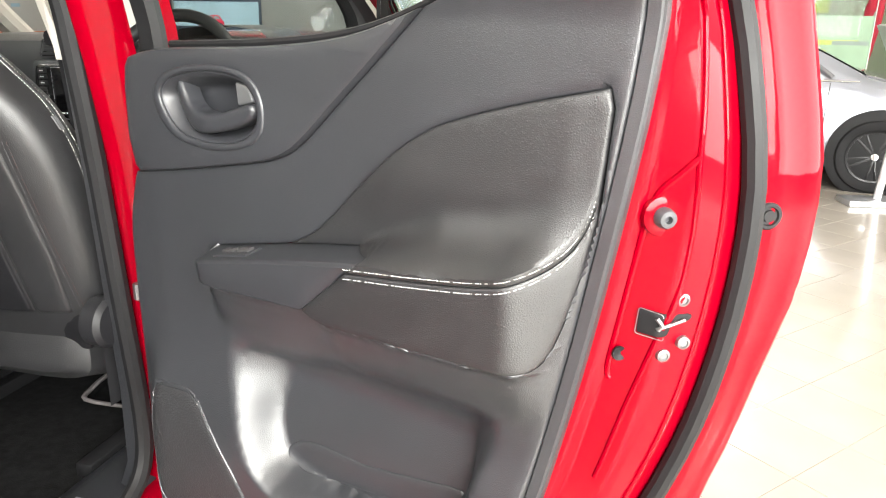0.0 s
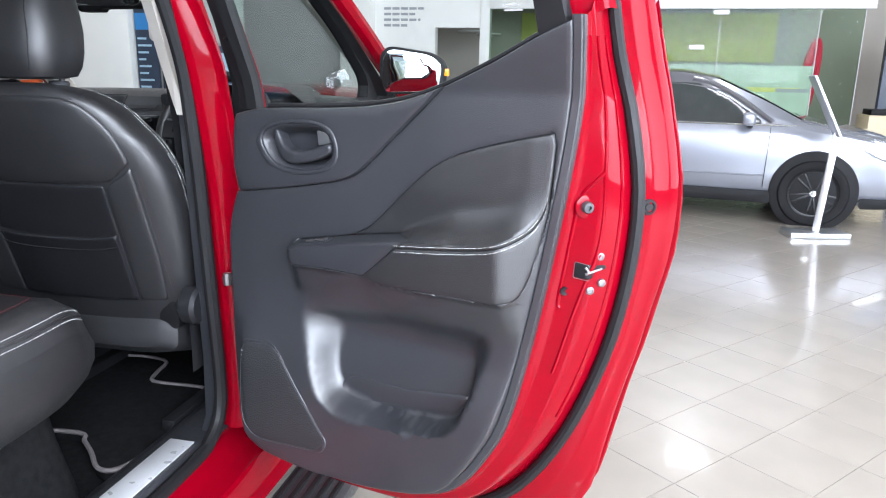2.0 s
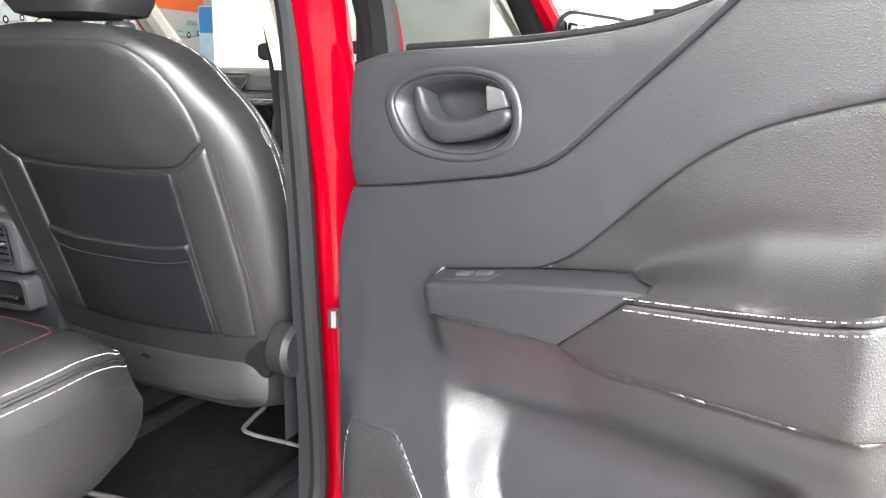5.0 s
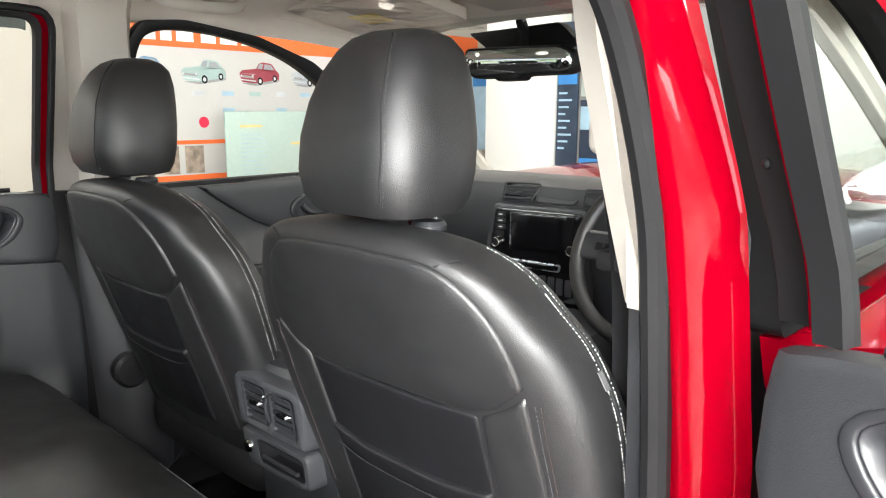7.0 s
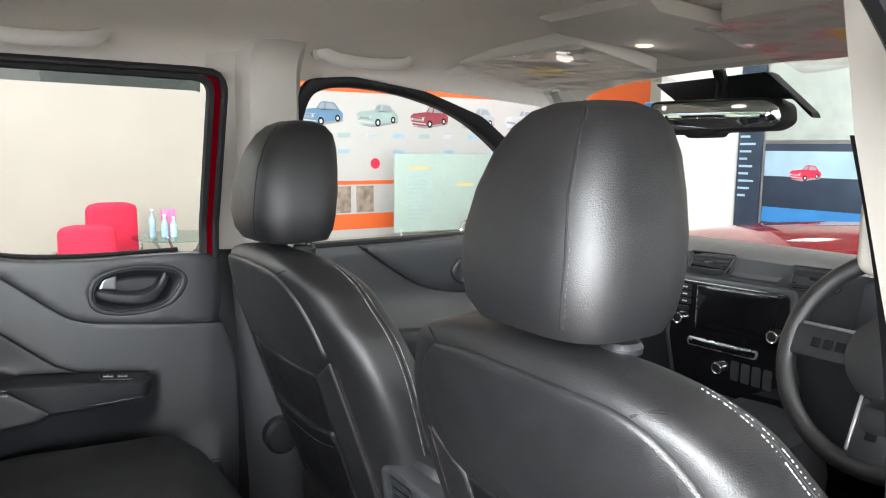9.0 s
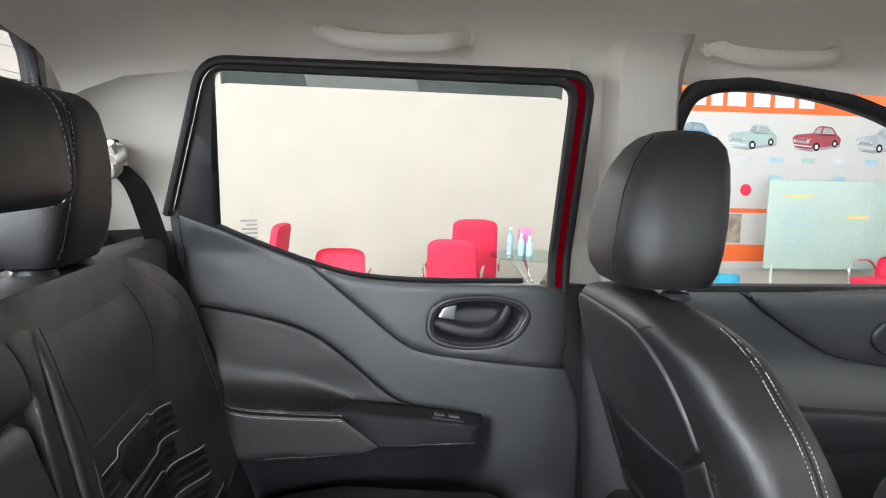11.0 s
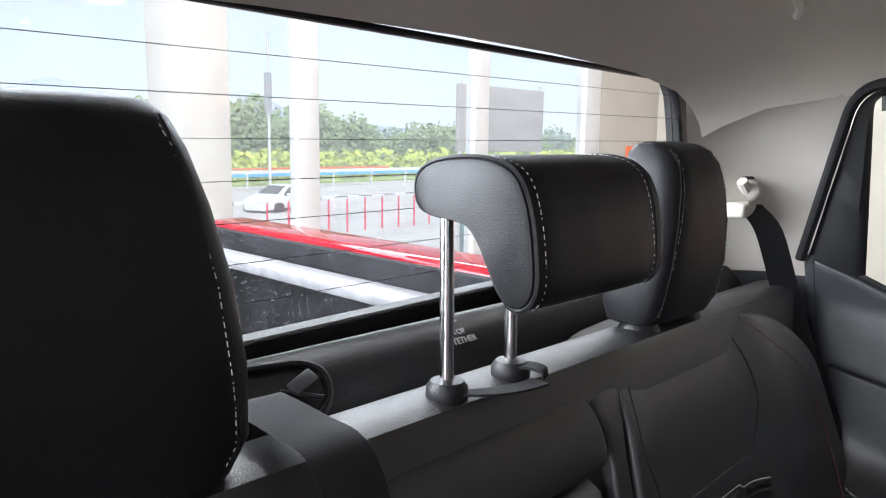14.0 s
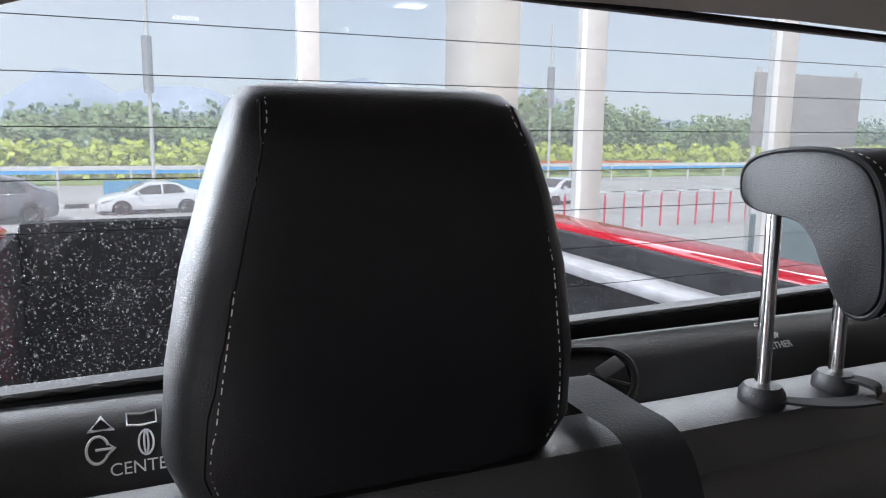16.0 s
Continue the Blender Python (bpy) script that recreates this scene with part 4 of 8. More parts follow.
    for x in (-0.06, 0.06):
        part("post", tube([(hx + x, 0.985, 1.36), (hx + x, 0.985, 1.45)], 0.006, 10), PLASTIC, head)
        part("guide", moved(lathe([(0.02, 0), (0.021, 0.006), (0.018, 0.011), (0.01, 0.012)], 16), pose(hx + x, 0.975, 1.402)), PLASTIC, head)
    return e


front_seat(0.360)
front_seat(-0.360)


# ---- pickup truck: rear bench ----
def bench_back(x, z, d=0.0):
    top = max(0, z - 1.36)
    return Vector((x, 0.25 + (1.244 - z) * 0.22 + d - 2.2 * top * top, z))


def rear_seat():
    e = thing("bench_seat", "black leather rear bench with quilted patches and white stitching", "car seat", (0, 0.45, 0.6))
    # back core with a flat shelf-like top
    prof = [(0.15, 0.85), (0.15, 1.42), (0.153, 1.436), (0.162, 1.445), (0.185, 1.449), (0.205, 1.449), (0.216, 1.445), (0.222, 1.436), (0.235, 1.30), (0.26, 1.10), (0.30, 0.95), (0.30, 0.85)]
    part("seat_back_core", loft([[(x, y, z) for y, z in prof] for x in (-0.64, 0.68)]), LEATHER, e)
    # backrest panels
    out_l = spline([(-0.118, 1.41), (-0.125, 1.432), (-0.17, 1.442), (-0.36, 1.446), (-0.48, 1.425), (-0.56, 1.37), (-0.605, 1.28), (-0.645, 1.16), (-0.665, 1.05), (-0.66, 0.96), (-0.4, 0.94), (-0.14, 0.95), (-0.122, 1.10), (-0.118, 1.25), (-0.116, 1.34)], 4, True)
    out_r = [(0.408 + (-0.28 - u) * (1 if u > -0.28 else 0.8), v) for u, v in out_l][::-1]

    def bolster(c, sx):
        def f(u, v):
            q = abs(u - c) * (1 if (u - c) * sx > 0 else 1.25)
            return 0.016 + 0.030 * smooth(0.10, 0.21, q) * (1 if (u - c) * sx < 0 else 0.35) - 0.008 * smooth(1.34, 1.44, v)
        return f

    part("backrest", sheet(out_l, bench_back, bolster(-0.28, 1), 0.013, 0.008, 0.008, 0.05), LEATHER, e, angle=60)
    part("backrest", sheet(out_r, bench_back, bolster(0.408, -1), 0.013, 0.008, 0.008, 0.05), LEATHER, e, angle=60)
    for k, m_ in ((1, 0), (-1, 0.128)):
        strip_ = [(m_ + k * u, v) for u, v in spline([(-0.066, 1.415), (-0.075, 1.38), (-0.082, 1.34), (-0.078, 1.2), (-0.074, 0.96), (-0.120, 0.95), (-0.117, 1.1), (-0.113, 1.25), (-0.108, 1.35), (-0.112, 1.39), (-0.110, 1.415)], 3, True)]
        part("backrest_side", sheet(strip_ if k > 0 else strip_[::-1], bench_back, 0.017, 0.012, 0.004, 0.005, 0.03), LEATHER, e, angle=60)
    mid_up = spline([(0.19, 1.42), (0.06, 1.427), (-0.05, 1.428), (-0.062, 1.41), (-0.072, 1.375), (-0.066, 1.350), (-0.02, 1.346), (0.11, 1.347), (0.19, 1.350), (0.20, 1.38)], 4, True)
    part("centre_backrest", sheet(mid_up, bench_back, lambda u, v: 0.014 + 0.008 * smooth(1.43, 1.40, v), 0.012, 0.008, 0.010, 0.03), LEATHER, e, angle=60)
    arm = round_poly([(-0.066, 1.337), (0.194, 1.340), (0.20, 1.0), (-0.062, 0.99)], 0.022)
    part("folding_armrest", sheet(arm, bench_back, lambda u, v: 0.018 + 0.010 * smooth(1.33, 1.24, v), 0.014, 0.016, 0.018, 0.04), LEATHER, e, "folded-up centre armrest", angle=60)
    # quilted patch on each backrest: wide hexagons stepped between horizontal ribs
    for c, sx in ((-0.28, 1), (0.408, -1)):
        f = bolster(c, sx)

        def quilt(poly, lift, rim, mat_, name_):
            pts = [(c + sx * q, v) for q, v in poly]
            area = sum(a[0] * b[1] - b[0] * a[1] for a, b in zip(pts, pts[1:] + pts[:1]))
            part(name_, sheet(pts if area < 0 else pts[::-1], bench_back, lambda u, v: f(u, v) + lift, 0.012, rim, rim * 0.8, lift + 0.004), mat_, e)

        quilt([(0.122, 1.266), (-0.095, 1.270), (-0.135, 1.20), (-0.165, 1.10), (-0.175, 1.0), (0.135, 1.0)], 0.0015, 0.002, PERFORATED, "quilted_patch")
        for row in range(3):
            z0 = 1.218 - row * 0.08
            left = -0.100 - 0.55 * (1.266 - z0) + 0.008
            quilt([(0.068, z0), (0.050, z0 + 0.0225), (-0.050, z0 + 0.0225), (-0.070, z0), (-0.052, z0 - 0.0225), (0.048, z0 - 0.0225)], 0.005, 0.005, LEATHER_FINE, "quilt_cell")
            for k, dz in enumerate((0.013, 0.0, -0.013)):
                quilt([(left, z0 + dz - 0.0045), (-0.082 + 0.008 * abs(k - 1), z0 + dz - 0.0045), (-0.082 + 0.008 * abs(k - 1), z0 + dz + 0.0045), (left, z0 + dz + 0.0045)], 0.004, 0.003, LEATHER_FINE, "quilt_rib")
                quilt([(0.080 - 0.008 * abs(k - 1), z0 + dz - 0.0045), (0.115, z0 + dz - 0.0045), (0.115, z0 + dz + 0.0045), (0.080 - 0.008 * abs(k - 1), z0 + dz + 0.0045)], 0.004, 0.003, LEATHER_FINE, "quilt_rib")
            for dz in (-0.034, -0.046):
                quilt([(left + 0.01, z0 + dz - 0.0045), (0.112, z0 + dz - 0.0045), (0.112, z0 + dz + 0.0045), (left + 0.01, z0 + dz + 0.0045)], 0.004, 0.003, LEATHER_FINE, "quilt_rib")
            for line in ([(left, z0 + 0.021), (-0.066, z0 + 0.021), (-0.055, z0 + 0.0275), (0.056, z0 + 0.0275), (0.066, z0 + 0.017), (0.115, z0 + 0.017)], [(left, z0 - 0.0205), (-0.066, z0 - 0.0205), (-0.056, z0 - 0.0275), (0.115, z0 - 0.0275)]):
                dense = np.array(resample_line(line, 60))
                part("quilt_thread", tube([bench_back(c + sx * u, v, f(c + sx * u, v) + 0.0024) for u, v in dense], 0.0005, 5), THREAD_WHITE, e)
        red_line = [(-0.12, 1.44), (-0.165, 1.40), (-0.235, 1.348), (-0.285, 1.25), (-0.312, 1.166), (-0.318, 1.10), (-0.30, 1.07), (-0.24, 1.06)]
        red_line = [(u * (1 if sx > 0 else 0.8), v) for u, v in red_line]
        part("stitching", stitches([bench_back(c + sx * u, v, f(c + sx * u, v) + 0.0008) for u, v in spline(red_line, 10)], 0.0035, 0.002, 0.0006), THREAD_RED, e, "dark red stitching")
        part("stitching", stitches([bench_back(c + sx * u, v, f(c + sx * u, v) - 0.001) for u, v in spline([(-0.06, 1.441), (-0.10, 1.439), (-0.14, 1.428), (-0.18, 1.412)], 8)], 0.004, 0.002, 0.0008), THREAD_WHITE, e, "white contrast stitching")
        part("seam", tube([bench_back(c + sx * u, v, f(c + sx * u, v) - 0.0006) for u, v in spline([(-0.103, 1.424), (-0.115, 1.38), (-0.118, 1.33), (-0.10, 1.275)], 6)], 0.0016, 6), THREAD_DARK, e)
        part("seam", tube([bench_back(c + sx * u, v, f(c + sx * u, v) - 0.0006) for u, v in spline([(0.13, 1.44), (0.145, 1.40), (0.148, 1.345), (0.122, 1.27), (0.13, 1.1), (0.135, 0.99)], 6)], 0.0016, 6), THREAD_DARK, e)
    # cushion
    def seat_top(x, y, d=0.0):
        z = 1.008 - 0.10 * smooth(0.55, 0.25, y) * 0.5 - 0.9 * max(0, y - 0.74) ** 2 * 3
        return Vector((x, y, z + d))

    cush = spline([(0.50, 0.865), (0.2, 0.875), (-0.2, 0.875), (-0.52, 0.865), (-0.60, 0.82), (-0.63, 0.70), (-0.64, 0.25), (0, 0.22), (0.588, 0.25), (0.593, 0.5), (0.586, 0.70), (0.56, 0.82)], 5, True)

    def puff(u, v):
        q = min(abs(u - 0.36), abs(u + 0.36))
        return 0.012 * smooth(0.30, 0.16, q) + 0.012 * smooth(0.1, 0.26, q) - 0.008

    cushion = sheet(cush, seat_top, puff, 0.016, 0.06, 0.070, 0.0)
    rim_z = [seat_top(x, y, puff(x, y) - 0.070).z for x, y in cush]
    part("cushion_side", loft([[(x * k, 0.5 + (y - 0.5) * k, rz if t == 0 else rz + (z - rz) * t) for (x, y), rz in zip(cush, rim_z)] for t, z, k in ((0, 0.93, 1.0), (0.5, 0.88, 1.012), (1, 0.865, 1.008), (1, 0.83, 0.985), (1, 0.80, 0.945), (1, 0.785, 0.88))], False), LEATHER, e, angle=70)
    part("cushion", cushion, LEATHER, e, angle=70)
    edge = [seat_top(x, y, -0.022) for x, y in spline([(0.582, 0.35), (0.584, 0.5), (0.578, 0.70), (0.552, 0.81), (0.50, 0.848), (0.2, 0.862), (-0.3, 0.862)], 10)]
    part("piping", tube(onto(cushion, edge, 0.0), 0.003, 6), LEATHER, e)
    for o in (0.009, -0.009):
        part("stitching", stitches(onto(cushion, [q + Vector((-o * 0.5, -o * 0.5, o)) for q in edge], 0.0006), 0.005, 0.002, 0.0006), THREAD_WHITE, e, "white contrast stitching")
    part("stitching", stitches([seat_top(x, y, puff(x, y) + 0.0008) for x, y in spline([(0.50, 0.30), (0.51, 0.6), (0.50, 0.74), (0.46, 0.79), (0.36, 0.805), (0.25, 0.79), (0.20, 0.72), (0.20, 0.3)], 12)], 0.004, 0.003, 0.0006), THREAD_RED, e, "dark red stitching")
    foot = round_poly([(0.572, 0.28), (0.572, 0.80), (-0.60, 0.80), (-0.60, 0.28)], 0.09)
    part("seat_base", loft([[((x + 0.01) * k - 0.01, 0.5 + (y - 0.5) * k, z) for x, y in foot] for z, k in ((0.566, 1.0), (0.62, 0.985), (0.72, 0.945), (0.82, 0.92))]), CARPET, e)
    # headrests
    form = [(1.448, 0.84, 0.024, 0.185), (1.453, 0.96, 0.036, 0.187), (1.475, 1.03, 0.044, 0.190), (1.52, 1.0, 0.048, 0.194), (1.57, 0.92, 0.048, 0.196), (1.61, 0.825, 0.045, 0.196), (1.64, 0.74, 0.040, 0.194), (1.656, 0.685, 0.032, 0.191), (1.664, 0.63, 0.020, 0.188), (1.667, 0.52, 0.008, 0.186)]
    whole = form
    for cx, w0, base, tall in ((-0.263, 0.080, 1.453, 0.92), (0.411, 0.1185, 1.448, 1.03)):
        form = [(base + (z - 1.448) * tall, w, t * tall, cy) for z, w, t, cy in whole]
        rings = []
        for z, w, t, cy in form:
            rings.append([(cx + w * w0 * math.copysign(abs(math.cos(a)) ** 0.38, math.cos(a)) * (1 - 0.03 * math.sin(a)), cy + t * math.copysign(abs(math.sin(a)) ** 0.55, math.sin(a)), z) for a in [2 * math.pi * k / 48 for k in range(48)]])
        form_g = loft(rings)
        h = part("headrest", form_g, LEATHER_FINE, e, "raised leather headrest with white stitching")
        for s_ in (1, -1):
            line = spline([(cx + s_ * w0 * w * 0.925, cy + t * 1.5, z) for z, w, t, cy in form[1:9]], 6)
            part("stitching", stitches(onto(form_g, line, 0.0003), 0.0034, 0.0022, 0.00036), THREAD_WHITE, h)
            part("seam", tube(onto(form_g, [(x + s_ * 0.004, y, z) for x, y, z in line], 0.0), 0.0008, 6), THREAD_DARK, h)
        for x in (-0.05, 0.05):
            part("guide", moved(lathe([(0.022, 0), (0.024, 0.008), (0.02, 0.016), (0.008, 0.018)], 16), pose(cx + x, 0.19, 1.438)), PLASTIC_DARK, h)
    # centre headrest, raised on two posts, seen as a hooked pad
    cx, cc = 0.045, (0.245, 1.59)
    side = spline([(0.184, 1.625), (0.20, 1.637), (0.235, 1.642), (0.265, 1.64), (0.285, 1.630), (0.296, 1.608), (0.302, 1.575), (0.302, 1.550), (0.292, 1.537), (0.278, 1.538), (0.266, 1.556), (0.252, 1.580), (0.235, 1.594), (0.20, 1.598), (0.185, 1.606)], 4, True)
    rings = []
    for x, q in [(-0.097, 0.80), (-0.095, 0.92), (-0.086, 0.985), (-0.05, 1.0), (0, 1.0), (0.05, 1.0), (0.078, 0.985), (0.084, 0.94), (0.086, 0.86)]:
        rings.append([(cx + x, cc[0] + (y - cc[0]) * q, cc[1] + (z - cc[1]) * q) for y, z in side])
    h = part("headrest", loft(rings), LEATHER_FINE, e, "hooked centre headrest raised on steel posts")
    for s_ in (1, -1):
        loop = [(cx + s_ * 0.081, cc[0] + (y - cc[0]) * 0.975, cc[1] + (z - cc[1]) * 0.975) for y, z in side]
        part("piping", tube(loop, 0.0022, 6, True), LEATHER_FINE, h)
        part("stitching", stitches([(cx + s_ * 0.073, cc[0] + (y - cc[0]) * 0.998, cc[1] + (z - cc[1]) * 0.998) for y, z in side + side[:1]], 0.0034, 0.0022, 0.00036), THREAD_WHITE, h)
    for x in (0.026, 0.106):
        part("post", tube([(x, 0.20, 1.44), (x, 0.197, 1.61)], 0.0058, 14), CHROME, h, "bright steel post")
        part("guide", moved(lathe([(0.0165, 0), (0.0175, 0.004), (0.017, 0.011), (0.0135, 0.016), (0.008, 0.017)], 20), pose(x, 0.20, 1.446)), PLASTIC_DARK, h)
    # elastic strap looped on the far guide
    band = [(0.112, 0.200, 1.453), (0.09, 0.222, 1.453), (0.06, 0.232, 1.4515), (0.03, 0.236, 1.4515), (0.012, 0.232, 1.454)]
    part("strap", loft([[Vector(p) + Vector((0, dy, dz)) for dy, dz in ((-0.009, -0.0008), (0.009, -0.0008), (0.009, 0.0012), (-0.009, 0.0012))] for p in spline(band[:4], 4)]), WEBBING, h, "black webbing strap")
    loop = [(0.020, 0.234, 1.453), (0.017, 0.230, 1.457), (0.019, 0.223, 1.459), (0.023, 0.214, 1.4595), (0.027, 0.206, 1.457), (0.029, 0.200, 1.453)]
    part("strap_loop", loft([[Vector(p) + Vector((dx, 0.4 * dx, dz)) for dx, dz in ((-0.008, -0.001), (0.008, -0.001), (0.008, 0.0015), (-0.008, 0.0015))] for p in spline(loop, 4)]), WEBBING, h)
    return e


rear_seat()


# ---- pickup truck: cab ----
cab = thing("pickup_truck", "red crew-cab pickup truck with black interior", "pickup truck", (0, 0.9, 0))


def strip_along(points_by_row, material_, name, label=""):
    return part(name, loft(points_by_row, False, False), material_, cab, label)


# headlining with curved sides
roof_prof = [(-0.668, 1.733), (-0.655, 1.752), (-0.62, 1.775), (-0.56, 1.795), (-0.42, 1.812), (-0.2, 1.82), (0, 1.822), (0.2, 1.82), (0.42, 1.812), (0.56, 1.795), (0.62, 1.775), (0.655, 1.752), (0.668, 1.733)]
rows = []
for y, dz, k in [(0.098, -0.071, 0.80), (0.12, -0.055, 0.82), (0.17, -0.028, 0.87), (0.25, -0.01, 0.97), (0.4, 0, 1.0), (0.9, 0, 1.0), (1.3, 0, 1.0), (1.55, -0.012, 0.97), (1.75, -0.035, 0.90), (1.85, -0.06, 0.86)]:
    rows.append([(x * (k if x < 0 else max(k, 1.03)), y, z + dz) for x, z in roof_prof])
part("headlining", loft(rows, False, False), CLOTH, cab, "pale grey woven headlining")
part("roof", loft([[(x * 1.05 * k, y, 1.85 + (z - 1.822) * 1.0 + dz) for x, z in roof_prof] for y, dz, k in [(0.03, -0.03, 0.9), (0.1, -0.01, 0.95), (0.4, 0, 1.0), (1.3, 0, 1.0), (1.7, -0.03, 0.95), (1.9, -0.08, 0.9)]], False, False), RED, cab)

for s_ in (-1, 1):
    # rear quarter trim between back window and door
    up = [[(s_ * x, y, z) for x, y in ([(0.50 + 0.06 * t, 0.088), (0.53 + 0.05 * t, 0.095), (0.58 + 0.03 * t, 0.13), (0.625 + 0.035 * t, 0.20), (0.655 + 0.035 * t, 0.262)] if s_ < 0 else [(0.71, 0.088), (0.712, 0.12), (0.714, 0.2), (0.715, 0.262)])] for z, t in [(1.775, -0.35), (1.74, -0.15), (1.70, 0), (1.60, 0.35), (1.50, 0.7), (1.455, 0.85)]]
    part("quarter_trim", loft(up, False, False), TRIM_PALE, cab, "pale grey rear pillar trim")
    lowq = [[(s_ * x, y, z) for x, y in ([(0.55, 0.10), (0.60, 0.13), (0.655, 0.20), (0.692, 0.275)] if s_ < 0 else [(0.712, 0.10), (0.716, 0.275)])] for z in (1.46, 1.35, 1.1, 0.8, 0.6)]
    part("quarter_lower_trim", loft(lowq, False, False), PLASTIC, cab)
    # centre pillar: pale upper trim, dark lower trim
    upb = [[(s_ * x, y + dy, z) for x, y in [(0.66 + o, 0.965), (0.625 + o, 0.985), (0.615 + o, 1.03), (0.62 + o, 1.085), (0.66 + o, 1.11)]] for z, o, dy in [(1.814, -0.17, -0.01), (1.806, -0.11, -0.01), (1.795, -0.075, -0.01), (1.775, -0.045, -0.01), (1.745, -0.025, -0.008), (1.70, -0.014, -0.005), (1.6, 0.0, 0.0), (1.45, 0.03, 0.015), (1.351, 0.05, 0.028)]]
    if s_ > 0:
        upb = [[(0.686 - 0.2 * max(0, q[1][2] - 1.5), q[0][1] + 0.004, q[0][2])] + q for q in upb]
    else:
        upb = [[(q[0][0] - 0.008, q[0][1] - 0.058, q[0][2])] + q for q in upb]
    part("centre_pillar_trim", loft(upb, False, False), TRIM_PALE, cab, "pale grey centre pillar trim")
    lob = [[(s_ * x, y + dy, z) for x, y in [(0.715, 0.985) if s_ > 0 else (0.72, 0.92), (0.675, 1.0) if s_ > 0 else (0.69, 0.95), (0.66, 1.04), (0.665, 1.10), (0.70, 1.14)]] for z, dy in [(1.352, 0.02), (1.2, 0.03), (1.0, 0.04), (0.8, 0.05), (0.66, 0.045), (0.60, 0.0)]]
    part("centre_pillar_lower_trim", loft(lob, False, False), PLASTIC, cab)
    # painted centre pillar
    red = []
    for z, wy, o in [*([(z, float(np.interp(z, [1.353, 1.45, 1.6, 1.78], [0.992, 0.972, 0.945, 0.92])), float(np.interp(z, [1.353, 1.45, 1.6, 1.78], [0.012, 0.010, -0.008, -0.03]))) for z in np.linspace(1.78, 1.375, 22)] if s_ > 0 else []), (1.353, 0.992, 0.012), (1.2, 1.01, 0.02), (1.0, 1.027, 0.02), (0.8, 1.042, 0.02), (0.70, 1.045, 0.02), (0.64, 1.03, 0.02)]:
        red.append([(s_ * (0.695 + (x - 0.695) * (1 - 0.38 * smooth(1.42, 1.75, z)) + o), wy + q, z) for x, q in [(0.695, 0.016), (0.712, 0.012), (0.720, 0.004), (0.724, 0.003), (0.740, 0.006), (0.748, 0.013), (0.765, 0.024), (0.772, 0.032), (0.778, 0.046)]])
    part("centre_pillar", loft(red, False, False), RED, cab)
    # door seal
    seal = spline([(0.62, 0.80, 1.745), (0.635, 0.89, 1.735), (0.655, 0.925, 1.66), (0.675, 0.945, 1.571), (0.70, 0.972, 1.45), (0.71, 0.992, 1.353), (0.716, 1.012, 1.20), (0.718, 1.027, 0.993), (0.718, 1.043, 0.78), (0.718, 1.035, 0.68), (0.718, 0.99, 0.63), (0.718, 0.9, 0.612), (0.718, 0.5, 0.61), (0.715, 0.35, 0.63), (0.71, 0.28, 0.72), (0.70, 0.25, 1.0), (0.69, 0.24, 1.40), (0.655, 0.28, 1.6), (0.625, 0.33, 1.735), (0.62, 0.42, 1.747)], 6, True)
    if s_ > 0:
        seal = spline([(0.64, 0.72, 1.748), (0.668, 0.82, 1.735), (0.692, 0.905, 1.655), (0.702, 0.952, 1.571), (0.714, 0.984, 1.45), (0.716, 0.998, 1.353), (0.718, 1.012, 1.20), (0.718, 1.027, 0.993), (0.718, 1.043, 0.78), (0.718, 1.035, 0.68), (0.718, 0.99, 0.63), (0.718, 0.9, 0.612), (0.718, 0.5, 0.61), (0.715, 0.35, 0.63), (0.71, 0.28, 0.72), (0.70, 0.25, 1.0), (0.69, 0.24, 1.40), (0.655, 0.28, 1.6), (0.635, 0.33, 1.735), (0.63, 0.42, 1.75)], 6, True)
    else:
        seal = [q for q in seal[30:] + seal[:30] if q[2] < 1.35]
    part("door_seal", tube([(s_ * x, y, z) for x, y, z in seal], 0.0155, 10, s_ > 0), RUBBER, cab, "black rubber door seal")
    # sill
    sill = [(0.55, 0.585), (0.60, 0.622), (0.62, 0.63), (0.70, 0.63), (0.71, 0.615)]
    part("sill_trim", loft([[(s_ * x, y, z) for x, z in sill] for y in (0.2, 1.1, 2.2)], False, False), PLASTIC, cab)
    part("sill", loft([[(s_ * x, y, z) for x, z in [(0.705, 0.615), (0.725, 0.61), (0.745, 0.59), (0.77, 0.575), (0.80, 0.565), (0.815, 0.54), (0.815, 0.46), (0.79, 0.43)]] for y in (0.0, 1.06, 2.3)], False, False), RED, cab)
    rb = part("running_board", box(s_ * 0.88 - 0.09, s_ * 0.88 + 0.09, -0.1, 2.2, 0.37, 0.415, 0.012), PLASTIC, cab, "black ribbed running board")
    for k in range(5):
        part("rib", box(s_ * 0.88 - 0.075 + k * 0.032, s_ * 0.88 - 0.06 + k * 0.032, -0.05, 2.15, 0.412, 0.42, 0.002), RUBBER, rb)
part("scuff_plate", box(0.632, 0.692, 0.36, 0.965, 0.63, 0.634, 0.0015), material("bright_sill_plate", (0.78, 0.8, 0.83), 0.3, metal=0.35), cab, "brushed steel sill plate")
part("floor_pan", box(-0.72, 0.72, 0.1, 2.7, 0.50, 0.565, 0.01), CARPET, cab)
part("tunnel", loft([[(x, y, z) for x, z in [(-0.16, 0.56), (-0.13, 0.66), (-0.06, 0.70), (0.06, 0.70), (0.13, 0.66), (0.16, 0.56)]] for y in (0.3, 2.6)], False, False), CARPET, cab)
part("firewall", box(-0.75, 0.75, 2.55, 2.65, 0.45, 1.28, 0.01), PLASTIC, cab)

